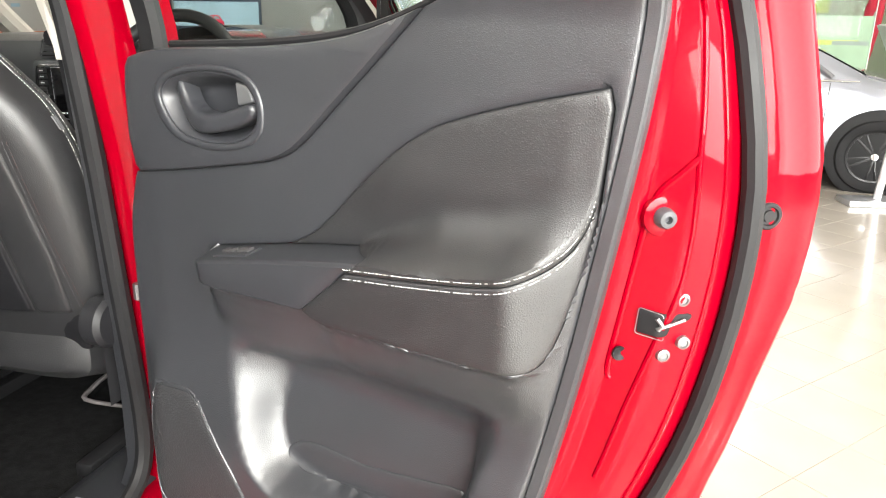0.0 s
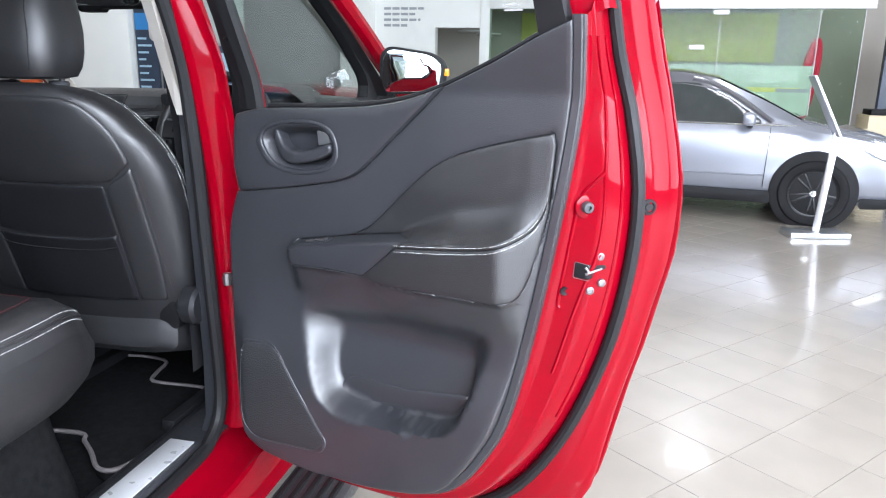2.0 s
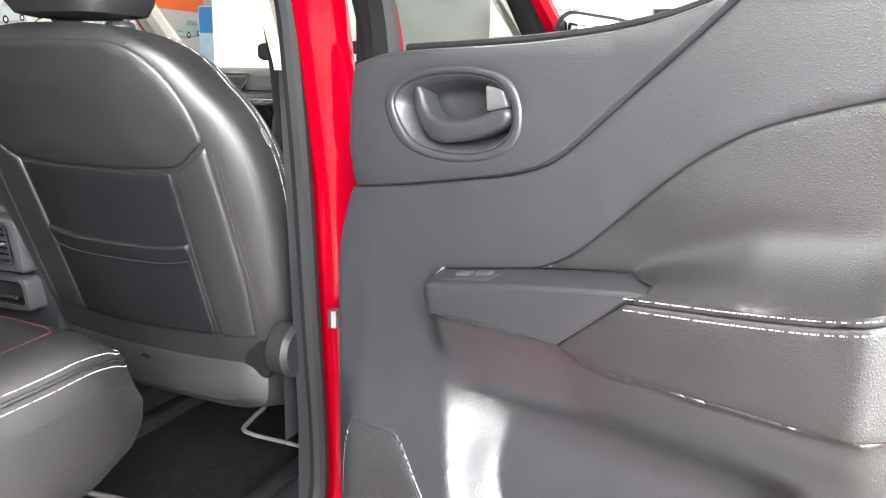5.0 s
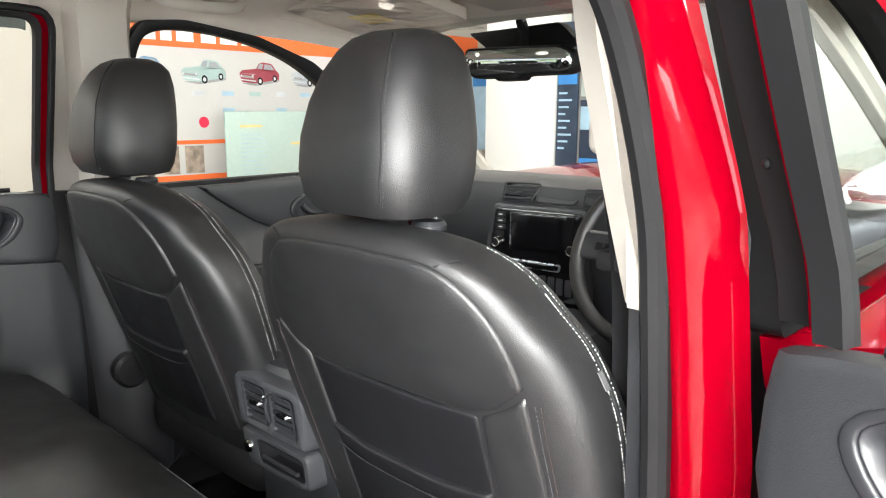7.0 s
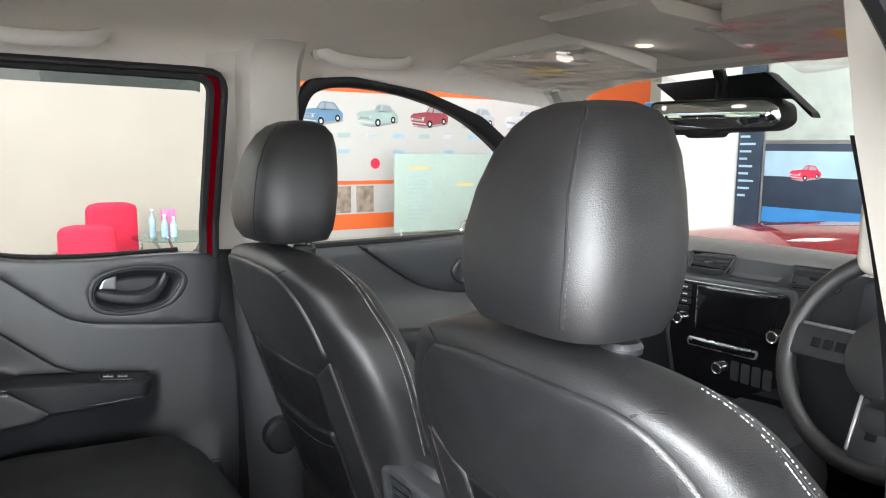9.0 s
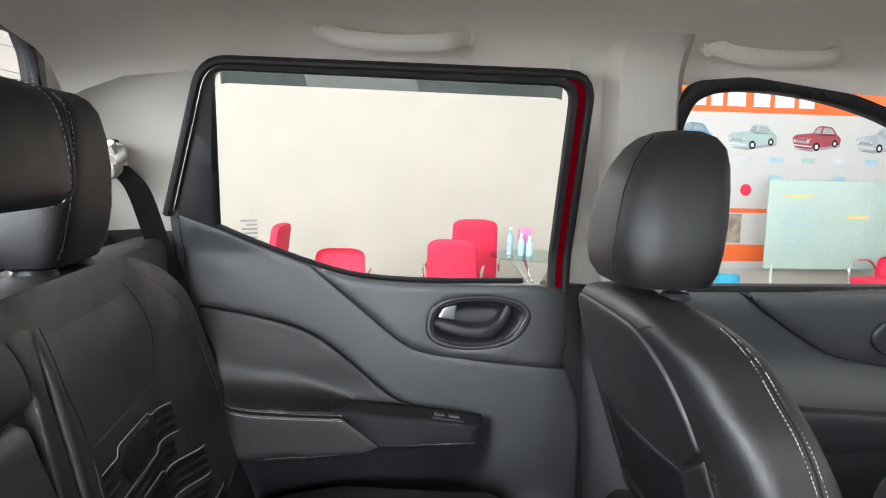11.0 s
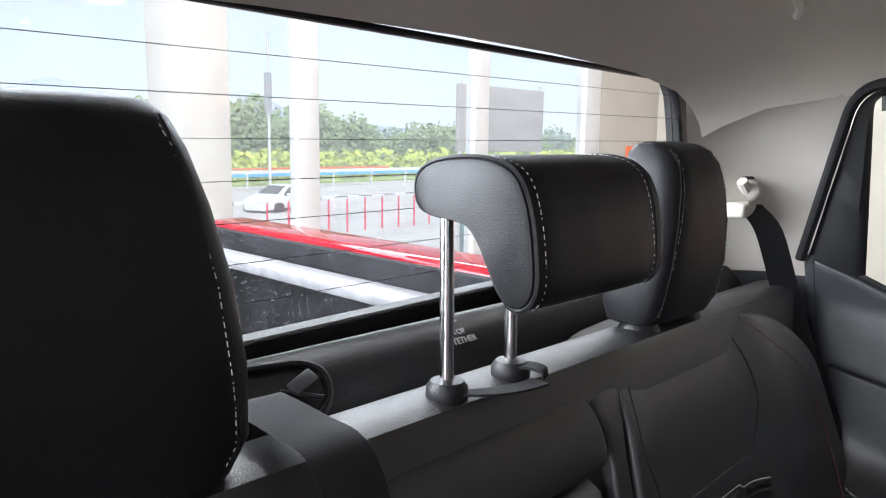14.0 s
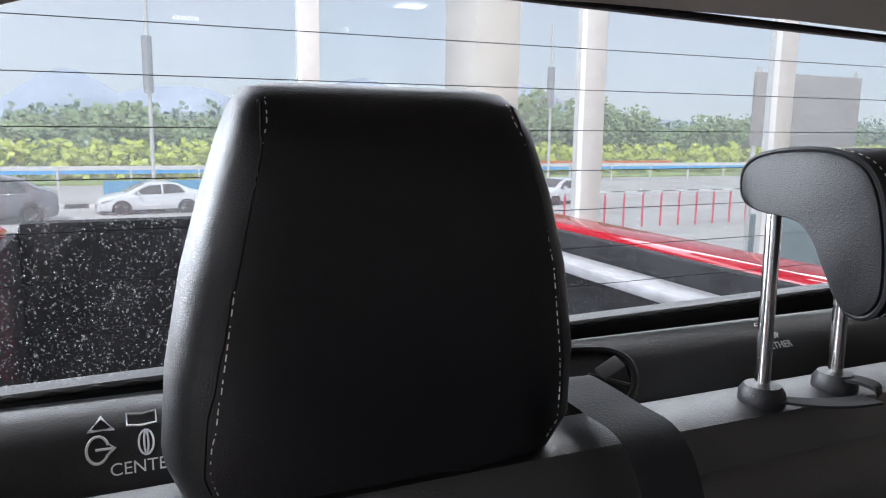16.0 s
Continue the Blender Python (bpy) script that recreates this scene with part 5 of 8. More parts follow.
part("sill_closure", box(-0.735, -0.705, 1.075, 2.4, 0.50, 0.74, 0.008), PLASTIC_DARK, cab, "dark lower closure by the driver footwell")
part("pillar_filler", box(-0.76, -0.705, 0.885, 1.08, 0.60, 1.36, 0.01), RUBBER, cab)
# back wall, parcel ledge and back window
ledge = [(0.080, 1.474), (0.095, 1.476), (0.110, 1.473), (0.124, 1.464), (0.137, 1.449), (0.146, 1.428), (0.15, 1.38), (0.15, 0.9)]
part("back_ledge", loft([[(x, y, z) for y, z in ledge] for x in (-0.62, -0.3, 0, 0.3, 0.72)], False, False), PLASTIC_DARK, cab, "black moulded ledge under the back window")
WIN = round_poly([(-0.55, 1.4985), (0.72, 1.474), (0.69, 1.762), (-0.49, 1.746)], [0.02, 0.02, 0.04, 0.05])


def back_wall(x, z, d=0.0):
    return Vector((x, 0.082 + d, z))


outer = [(-0.72, 0.7), (0.77, 0.7), (0.76, 1.5), (0.74, 1.82), (-0.6, 1.82), (-0.70, 1.5)]
part("back_wall", sheet(outer, back_wall, -0.03, 0.1, 0, 0, 0.01, [[(x * 1.04, 1.62 + (z - 1.62) * (1.10 if z > 1.62 else 1.0)) for x, z in WIN]]), RUBBER, cab)
wi = [tuple(np.array((0.03, 1.62)) + (np.array(p) - (0.03, 1.62)) * (0.985, 0.955)) for p in WIN]
part("window_seal", sheet(WIN, back_wall, 0.0, 0.03, 0.003, 0.003, 0.009, [wi]), RUBBER, cab, "black back window surround")
part("back_window", sheet(WIN, back_wall, -0.008, 0.1, 0, 0, 0), GLASS_DUSTY, cab).visible_shadow = False
for k in range(7):
    z = 1.7135 - k * 0.0327
    part("heater_line", tube([(-0.5 - 0.006 * k, 0.078, z + 0.008), (0.68, 0.078, z)], 0.00032, 4), PLASTIC_GREY, cab)

# bed behind the cab
LINER = material("dusty_bed_liner", (0.011, 0.011, 0.013), 0.65, vary=0.5, vscale=9, bump=0.6, bscale=240, spec=0.06)
RAIL_GREY = material("dusty_aluminium", (0.17, 0.17, 0.18), 0.5, vary=0.2, vscale=20)
BX = 0.07
part("bed_floor", box(BX - 0.76, BX + 0.76, -1.75, -0.02, 0.82, 0.86, 0.01), LINER, cab)
for s_ in (-1, 1):
    part("bed_side", box(BX + s_ * 0.865 - 0.085, BX + s_ * 0.865 + 0.085, -1.8, 0.0, 0.6, 1.368, 0.025, 4), RED, cab)
    part("bed_liner", box(BX + s_ * 0.765 - 0.015, BX + s_ * 0.765 + 0.015, -1.75, -0.02, 0.85, 1.352, 0.006), LINER, cab, "black bed liner")
    if s_ < 0:
        part("bed_rail", box(BX + s_ * 0.675 - 0.05, BX + s_ * 0.675 + 0.05, -1.70, -0.1, 1.27, 1.30, 0.006), RAIL_GREY, cab, "pale aluminium cargo rail")
part("tailgate", box(BX - 0.76, BX + 0.76, -1.82, -1.74, 0.8, 1.362, 0.02), RED, cab)
part("tailgate_liner", box(BX - 0.75, BX + 0.75, -1.745, -1.705, 0.84, 1.385, 0.02), LINER, cab, "dusty black tailgate liner")

# windscreen, front pillars, bonnet
for s_ in (-1, 1):
    pil = spline([(0.56, 1.78, 1.765), (0.62, 1.98, 1.62), (0.68, 2.22, 1.44), (0.72, 2.42, 1.30)], 4)
    part("front_pillar", tube([(s_ * x, y, z) for x, y, z in pil], 0.04, 10), TRIM_PALE, cab, "pale grey front pillar trim")
    part("front_pillar_skin", tube([(s_ * (x + 0.06), y + 0.03, z + 0.01) for x, y, z in pil], 0.035, 10), RED, cab)
    part("wing", loft([[(s_ * x, y, z) for x, z in [(0.90, 0.55), (0.92, 0.9), (0.88, 1.12), (0.78, 1.20), (0.7, 1.23)]] for y in (2.1, 3.0, 3.6)], False, False), RED, cab)
ws = [[(x, 1.80 - 0.10 * (abs(x) / 0.56) ** 2, 1.765) for x in np.linspace(-0.56, 0.56, 9)], [(x, 2.46 - 0.14 * (abs(x) / 0.74) ** 2, 1.29) for x in np.linspace(-0.74, 0.74, 9)]]
part("windscreen", loft(ws, False, False), GLASS, cab).visible_shadow = False
part("bonnet", loft([[(x, y, z - 0.06 * (x / 0.8) ** 2) for x in np.linspace(-0.82, 0.82, 11)] for y, z in [(2.42, 1.32), (2.6, 1.355), (3.0, 1.365), (3.4, 1.31), (3.6, 1.18)]], False, False), RED, cab)

# wheels
for x in (-0.72, 0.86):
    for y in (-0.95, 3.0):
        wm = pose(x, y, 0.375, 0, 90, 0)
        tyre = part("wheel", moved(lathe([(0.225, 0.10), (0.25, 0.125), (0.30, 0.13), (0.355, 0.118), (0.374, 0.09), (0.375, 0.0), (0.374, -0.09), (0.355, -0.118), (0.30, -0.13), (0.25, -0.125), (0.225, -0.10)], 40), wm), RUBBER, cab)
        part("rim", moved(lathe([(0.232, 0.09), (0.225, 0.105), (0.19, 0.07), (0.08, 0.085), (0.07, 0.0), (0.08, -0.085), (0.19, -0.07), (0.225, -0.105), (0.232, -0.09)], 32), wm), SATIN, tyre)
        part("axle", tube([(x, y, 0.375), (0.07, y, 0.40)], 0.05, 10), BLACKPART, tyre)
part("chassis", box(-0.45, 0.6, -1.7, 3.4, 0.40, 0.56, 0.02), BLACKPART, cab)

# dashboard
dash = [(2.02, 0.90), (2.02, 1.05), (1.995, 1.12), (1.985, 1.28), (1.995, 1.335), (2.02, 1.352), (2.10, 1.36), (2.30, 1.335), (2.45, 1.29), (2.5, 1.1)]
db = thing("dashboard", "black dashboard with touch screen and round vents", "dashboard", (0, 2.1, 0.9))
part("dash_body", loft([[(x, y + 0.05 * (abs(x) / 0.72) ** 2, z - 0.02 * (abs(x) / 0.72) ** 3) for y, z in dash] for x in np.linspace(-0.72, 0.72, 15)]), PLASTIC, db)

# ---- dashboard details ----
def dash_face(x, z, d=0.0):
    """A place on the dashboard's face; d comes towards the seats."""
    return Vector((x, 1.985 - d + (0.02 if z > 1.30 else 0), z))


stack = part("console_face", sheet(round_poly([(-0.305, 1.278), (0.015, 1.286), (0.02, 0.98), (-0.30, 0.98), (-0.335, 1.12)], 0.02), dash_face, 0.010, 0.02, 0.008, 0.008, 0.03), PLASTIC_GREY, db, "satin grey framed centre stack")
part("gloss_surround", sheet(round_poly([(-0.293, 1.266), (0.005, 1.273), (0.01, 1.0), (-0.288, 1.0), (-0.318, 1.122)], 0.016), dash_face, 0.013, 0.02, 0.004, 0.004, 0.006), SCREEN, stack, "piano black surround")
part("screen", sheet(round_poly([(-0.231, 1.256), (-0.022, 1.263), (-0.030, 1.161), (-0.240, 1.152)], 0.004), dash_face, 0.017, 0.03, 0.002, 0.002, 0.006), SCREEN, stack, "switched-off glossy touch screen")
part("screen_edge", tube([dash_face(x, z, 0.0185) for x, z in ((-0.233, 1.151), (-0.232, 1.258), (-0.021, 1.265))], 0.0012, 6), SILVER_TRIM, stack)
for z in (1.248, 1.230, 1.212):
    key = part("button", sheet(round_poly([(-0.284, z + 0.007), (-0.252, z + 0.008), (-0.253, z - 0.006), (-0.286, z - 0.007)], 0.002), dash_face, 0.017, 0.02, 0.002, 0.002, 0.006), PLASTIC_DARK, stack)
    part("button_mark", sheet([(-0.276, z + 0.002), (-0.262, z + 0.0025), (-0.262, z - 0.001), (-0.276, z - 0.0015)], dash_face, 0.0178, 0.02, 0, 0, 0), LETTER, key)
part("button", sheet(round_poly([(-0.29, 1.199), (-0.258, 1.200), (-0.26, 1.188), (-0.292, 1.187)], 0.002), dash_face, 0.017, 0.02, 0.002, 0.002, 0.006), PLASTIC_DARK, stack)
for x, z in ((-0.281, 1.167), (-0.024, 1.174), (-0.16, 1.066)):
    knob_at = Matrix.Translation(dash_face(x, z, 0.013)) @ pose(0, 0, 0, 90, 0, 0)
    dial = part("dial", moved(lathe([(0.015, 0), (0.0155, 0.008), (0.0145, 0.014), (0.0125, 0.0155), (0.0105, 0.0145)], 24, False), knob_at), CHROME, stack, "chrome-ringed dial")
    part("dial_face", moved(lathe([(0.0108, 0.0125), (0.004, 0.0135), (0.0, 0.0135)], 20), knob_at), PLASTIC_DARK, dial)
part("climate_display", sheet(round_poly([(-0.255, 1.125), (-0.06, 1.130), (-0.065, 1.108), (-0.258, 1.103)], 0.006), dash_face, 0.018, 0.03, 0.003, 0.003, 0.006), SILVER_TRIM, stack)
part("climate_display", sheet(round_poly([(-0.25, 1.121), (-0.065, 1.126), (-0.069, 1.111), (-0.253, 1.107)], 0.004), dash_face, 0.0195, 0.03, 0.002, 0.002, 0.004), SCREEN, stack)
for k in range(4):
    part("button", sheet(round_poly([(-0.13 + k * 0.028, 1.092), (-0.108 + k * 0.028, 1.092), (-0.108 + k * 0.028, 1.045), (-0.13 + k * 0.028, 1.045)], 0.003), dash_face, 0.016, 0.02, 0.002, 0.002, 0.006), PLASTIC_SMOOTH, stack)
for x0, x1 in ((-0.278, -0.152), (-0.008, 0.118)):
    v = part("air_vent", sheet(round_poly([(x0, 1.337), (x1, 1.340), (x1 - 0.016, 1.293), (x0 + 0.006, 1.288)], 0.006), dash_face, 0.004, 0.02, 0.003, 0.003, 0.008), RECESS_SHADE, db, "black louvred air vent")
    part("vent_rim", tube([dash_face(*q, 0.008) for q in round_poly([(x0, 1.337), (x1, 1.340), (x1 - 0.016, 1.293), (x0 + 0.006, 1.288)], 0.006)], 0.0022, 6, True), PLASTIC_SMOOTH, v)
    for k in range(4):
        part("slat", tube([dash_face(x0 + 0.008, 1.297 + k * 0.0095, 0.012), dash_face(x1 - 0.014, 1.30 + k * 0.0095, 0.012)], 0.0014, 6, ry=0.005), PLASTIC_SMOOTH, v)
    part("vane", sheet([((x0 + x1) / 2 - 0.015, 1.318), ((x0 + x1) / 2 + 0.012, 1.319), ((x0 + x1) / 2 + 0.012, 1.313), ((x0 + x1) / 2 - 0.015, 1.312)], dash_face, 0.022, 0.02, 0, 0, 0.004), CHROME, v)
part("hazard_panel", sheet(round_poly([(-0.140, 1.334), (-0.018, 1.336), (-0.030, 1.294), (-0.155, 1.291)], 0.004), dash_face, 0.006, 0.02, 0.002, 0.002, 0.004), PLASTIC_GREY, db)
part("hazard_button", sheet(round_poly([(-0.115, 1.324), (-0.058, 1.325), (-0.062, 1.303), (-0.12, 1.302)], 0.003), dash_face, 0.008, 0.02, 0.002, 0.002, 0.004), PLASTIC_DARK, db)
part("instrument_hood", loft([[(0.37 + x, y, z) for x, z in [(-0.2, 1.24), (-0.19, 1.33), (-0.12, 1.38), (0, 1.392), (0.12, 1.38), (0.19, 1.33), (0.2, 1.24)]] for y in (1.93, 1.97, 2.15)], False, False), PLASTIC, db)

# steering wheel
wheel = thing("steering_wheel", "black leather steering wheel with silver spoke trim", "steering wheel", (0.37, 1.76, 1.19))
WM = Matrix.Translation((0.335, 1.74, 1.245)) @ pose(0, 0, 0, 65, 0, 0)
part("rim", moved(tube([(0.187 * math.cos(a), 0.187 * math.sin(a), 0) for a in [2 * math.pi * k / 48 for k in range(48)]], 0.0165, 12, True), WM), LEATHER, wheel)
part("hub", moved(lathe([(0.0, 0.035), (0.05, 0.033), (0.075, 0.02), (0.08, 0), (0.07, -0.04), (0.0, -0.06)], 28), WM), PLASTIC, wheel)
for a in (180, 0, 270):
    sp = part("spoke", moved(box(0.06, 0.178, -0.03, 0.03, -0.008, 0.012, 0.006), WM @ pose(0, 0, 0, 0, 0, a)), PLASTIC_SMOOTH, wheel)
    part("spoke_trim", moved(box(0.07, 0.165, -0.034, -0.028, 0.004, 0.014, 0.002), WM @ pose(0, 0, 0, 0, 0, a)), SATIN, sp)
    for k in range(3):
        part("button", moved(box(0.08 + k * 0.022, 0.096 + k * 0.022, -0.008, 0.010, 0.011, 0.0145, 0.0015), WM @ pose(0, 0, 0, 0, 0, a)), BLACKPART, sp)
part("column", tube([(0.37, 1.78, 1.185), (0.37, 2.05, 1.06)], 0.055, 14), PLASTIC, wheel)
part("stalk", tube([(0.37, 1.85, 1.19), (0.16, 1.83, 1.225)], 0.008, 8), PLASTIC, wheel)

# centre console with rear vents
con = thing("centre_console", "black centre console with rear air vents and tray", "car console", (0, 1.3, 0.6))


def con_face(x, z, d=0.0):
    return Vector((x, 1.035 + (z - 1.0) * -0.12 - d, z))


prof = [(-0.105, 0.62), (-0.115, 0.9), (-0.115, 1.03), (-0.108, 1.075), (-0.085, 1.098), (0, 1.105), (0.085, 1.098), (0.108, 1.075), (0.115, 1.03), (0.115, 0.9), (0.105, 0.62)]
part("console_body", loft([[(x, y + (0.0 if z > 0.9 else 0.03), z - dz * smooth(0.9, 1.0, z)) for x, z in prof] for y, dz in [(1.04, 0.03), (1.055, 0.012), (1.10, 0.0), (1.45, 0.02), (1.55, 0.1), (1.95, 0.08)]]), PLASTIC, con)
part("armrest_lid", loft([[(x, y, z + h) for x, z in [(-0.10, 1.085), (-0.098, 1.108), (-0.08, 1.12), (0, 1.124), (0.08, 1.12), (0.098, 1.108), (0.10, 1.085)]] for y, h in [(1.075, -0.012), (1.085, 0), (1.42, 0.0), (1.44, -0.012)]]), LEATHER, con, "stitched leather armrest lid")
part("stitching", stitches([(x, 1.092, z) for x, z in spline([(-0.098, 1.111), (-0.08, 1.1225), (0, 1.1265), (0.08, 1.1225), (0.098, 1.111)], 6)], 0.005, 0.003, 0.0009), THREAD_WHITE, con)
vent_holes = [round_poly([(x0, 1.060), (x1, 1.062), (x1, 0.992), (x0, 0.989)], 0.006) for x0, x1 in ((-0.086, -0.018), (0.0, 0.068))]
bezel = part("vent_bezel", sheet(round_poly([(-0.118, 1.078), (0.098, 1.083), (0.093, 0.974), (-0.118, 0.968)], [0.03, 0.03, 0.012, 0.012]), con_face, 0.014, 0.012, 0.010, 0.012, 0.03, vent_holes), PLASTIC_GREY, con, "satin grey vent surround")
for (x0, x1), hole_ in zip(((-0.086, -0.018), (0.0, 0.068)), vent_holes):
    v = part("air_vent", sheet(hole_, con_face, -0.012, 0.02, 0, 0, 0.0), RECESS_SHADE, bezel, "black louvred air vent")
    part("vent_rim", tube([con_face(*q, 0.013) for q in hole_], 0.0016, 6, True), PLASTIC_SMOOTH, v)
    for k in range(5):
        part("slat", tube([con_face(x0 + 0.002, 1.001 + k * 0.0122, 0.009), con_face(x1 - 0.002, 1.0025 + k * 0.0122, 0.009)], 0.0013, 6, ry=0.0045), PLASTIC_SMOOTH, v)
    for k in range(3):
        part("fin", tube([con_face(x0 + 0.017 + k * 0.017, 0.993, 0.0), con_face(x0 + 0.017 + k * 0.017, 1.059, 0.0)], 0.001, 6), PLASTIC_SMOOTH, v)
    part("vane", sheet(round_poly([((x0 + x1) / 2 - 0.013, 1.030), ((x0 + x1) / 2 + 0.013, 1.031), ((x0 + x1) / 2 + 0.013, 1.0235), ((x0 + x1) / 2 - 0.013, 1.0225)], 0.002), con_face, 0.017, 0.02, 0.001, 0.001, 0.006), CHROME, v, "chrome vane tab")
part("thumbwheel", tube([con_face(-0.009, 1.002, 0.012), con_face(-0.009, 1.03, 0.017), con_face(-0.009, 1.05, 0.012)], 0.003, 8), PLASTIC_SMOOTH, bezel)
part("thumbwheel_tip", moved(lathe([(0.004, 0), (0.004, 0.005), (0.002, 0.007)], 12), Matrix.Translation(con_face(-0.009, 1.051, 0.013)) @ pose(0, 0, 0, 90, 0, 0)), CHROME, bezel)
tray_hole = round_poly([(-0.066, 0.950), (0.075, 0.953), (0.074, 0.910), (-0.062, 0.905)], 0.010)
tray = part("tray_bezel", sheet(round_poly([(-0.120, 0.962), (0.092, 0.966), (0.090, 0.896), (-0.106, 0.888)], 0.018), con_face, 0.014, 0.012, 0.008, 0.009, 0.03, [tray_hole]), PLASTIC_GREY, con, "grey framed open tray")
part("tray_wall", loft([[con_face(x, z, 0.012) for x, z in tray_hole], [con_face(x * 0.97, 0.93 + (z - 0.93) * 0.9, -0.04) for x, z in tray_hole]], False), PLASTIC_DARK, tray)
part("tray_back", sheet(tray_hole, con_face, -0.038, 0.03, 0, 0, 0), RECESS_SHADE, tray)
part("tray_lip", tube([con_face(x, z, 0.014) for x, z in ((-0.05, 0.921), (0.06, 0.924))], 0.004, 8), PLASTIC_SMOOTH, tray)
part("socket_cover", moved(lathe([(0.012, 0), (0.0125, 0.005), (0.010, 0.009), (0.0, 0.009)], 18), Matrix.Translation(con_face(-0.092, 0.928, 0.012)) @ pose(0, 0, 0, 90, 0, 0)), CHROME, tray, "chrome socket cover")

# rear-view mirror, visors, overhead console, grab handles
mir = thing("rear_view_mirror", "black-framed rear-view mirror under the windscreen top", "mirror", (-0.13, 1.92, 1.66))
mface = lambda u, v, d=0.0: Vector((u, 1.91 - d + 0.42 * (u + 0.18) - 0.07 * (v - 1.665), v))
part("mirror_housing", sheet(round_poly([(-0.312, 1.701), (-0.072, 1.706), (-0.040, 1.688), (-0.036, 1.650), (-0.06, 1.632), (-0.17, 1.628), (-0.175, 1.617), (-0.235, 1.615), (-0.24, 1.624), (-0.295, 1.622), (-0.318, 1.648)], 0.012), mface, 0.0, 0.02, 0.008, 0.012, 0.035), BLACKPART, mir)
part("mirror_pane", sheet(round_poly([(-0.306, 1.694), (-0.076, 1.699), (-0.048, 1.684), (-0.044, 1.652), (-0.065, 1.640), (-0.288, 1.631), (-0.310, 1.650)], 0.01), mface, 0.003, 0.03, 0.002, 0.002, 0.003), MIRROR, mir)
part("stem", tube([(-0.18, 1.94, 1.67), (-0.17, 1.93, 1.74), (-0.16, 1.90, 1.765)], 0.014, 10), BLACKPART, mir)
part("sensor_box", sheet(round_poly([(-0.39, 1.752), (-0.05, 1.755), (0.015, 1.665), (0.01, 1.655), (-0.02, 1.70), (-0.345, 1.705)], 0.006), lambda u, v, d=0.0: Vector((u, 1.955 - d - 0.12 * u + (1.70 - v) * 0.9, v)), 0.0, 0.04, 0.004, 0.004, 0.03), BLACKPART, mir, "black sensor shroud on the windscreen")
FILM = glass("clear_plastic_film", (0.97, 0.97, 0.97), 0.05, gloss=0.12)
nz = FILM.node_tree
tc, nn, bb = nz.nodes.new("ShaderNodeTexCoord"), nz.nodes.new("ShaderNodeTexNoise"), nz.nodes.new("ShaderNodeBump")
nn.inputs["Scale"].default_value = 11
nz.links.new(tc.outputs["Object"], nn.inputs["Vector"])
nz.links.new(nn.outputs[0], bb.inputs["Height"])
bb.inputs["Strength"].default_value, bb.inputs["Distance"].default_value = 0.35, 0.02
for n_ in nz.nodes:
    if n_.type in ("BSDF_GLOSSY", "LAYER_WEIGHT"):
        nz.links.new(bb.outputs[0], n_.inputs["Normal"])
for x0, x1 in ((-0.56, -0.15), (0.15, 0.56)):
    v = thing("sun_visor", "pale grey sun visor still in clear plastic film", "sun visor", ((x0 + x1) / 2, 1.62, 1.74), "sun visors")

    def vis(u, w, d=0.0):
        return Vector((u, w, 1.792 - (w - 1.45) * 0.17 - d - 0.35 * max(0, abs(u) - 0.42) ** 2))

    part("visor_board", sheet(round_poly([(x0, 1.46), (x1, 1.46), (x1, 1.70), (x0, 1.72)], 0.03), vis, 0.006, 0.03, 0.01, 0.01, 0.018), TRIM_PALE, v)
    bag = part("film", sheet(round_poly([(x0 - 0.03, 1.445), (x1 + 0.02, 1.45), (x1 + 0.02, 1.73), (x0 - 0.02, 1.75)], 0.01), vis, lambda u, w: 0.013 + 0.006 * noise.noise((u * 9, w * 15, 1.3)) + 0.0012 * noise.noise((u * 30, w * 30, 4)), 0.010, 0, 0, 0), FILM, v, "crinkled clear protective film")
    bag.visible_shadow = False
    part("tag", sheet([(x0 + 0.12, 1.56), (x0 + 0.22, 1.56), (x0 + 0.22, 1.63), (x0 + 0.12, 1.63)], vis, 0.0075, 0.05, 0, 0, 0.001), material("yellow_label", (0.62, 0.50, 0.12), 0.5), v, "yellow warning label")
oc = thing("overhead_console", "pale grey overhead console with two map lamps", "roof console", (0, 1.5, 1.80))
part("console_shell", loft([[(x, y, z + h) for x, z in [(-0.13, 1.815), (-0.12, 1.795), (-0.09, 1.785), (0.09, 1.785), (0.12, 1.795), (0.13, 1.815)]] for y, h in [(1.34, 0.02), (1.37, 0), (1.62, -0.012), (1.72, -0.02), (1.76, 0.01)]]), TRIM_PALE, oc)
MAP_LAMP = glowing("map_lamp_lens", (1.0, 0.82, 0.6), 0.7)
for x in (-0.27, -0.053):
    part("map_lamp", moved(lathe([(0.0, -0.004), (0.014, -0.003), (0.018, 0), (0.018, 0.006)], 18), pose(x, 1.535, 1.778)), MAP_LAMP, oc, "small warm lit lamp lens")


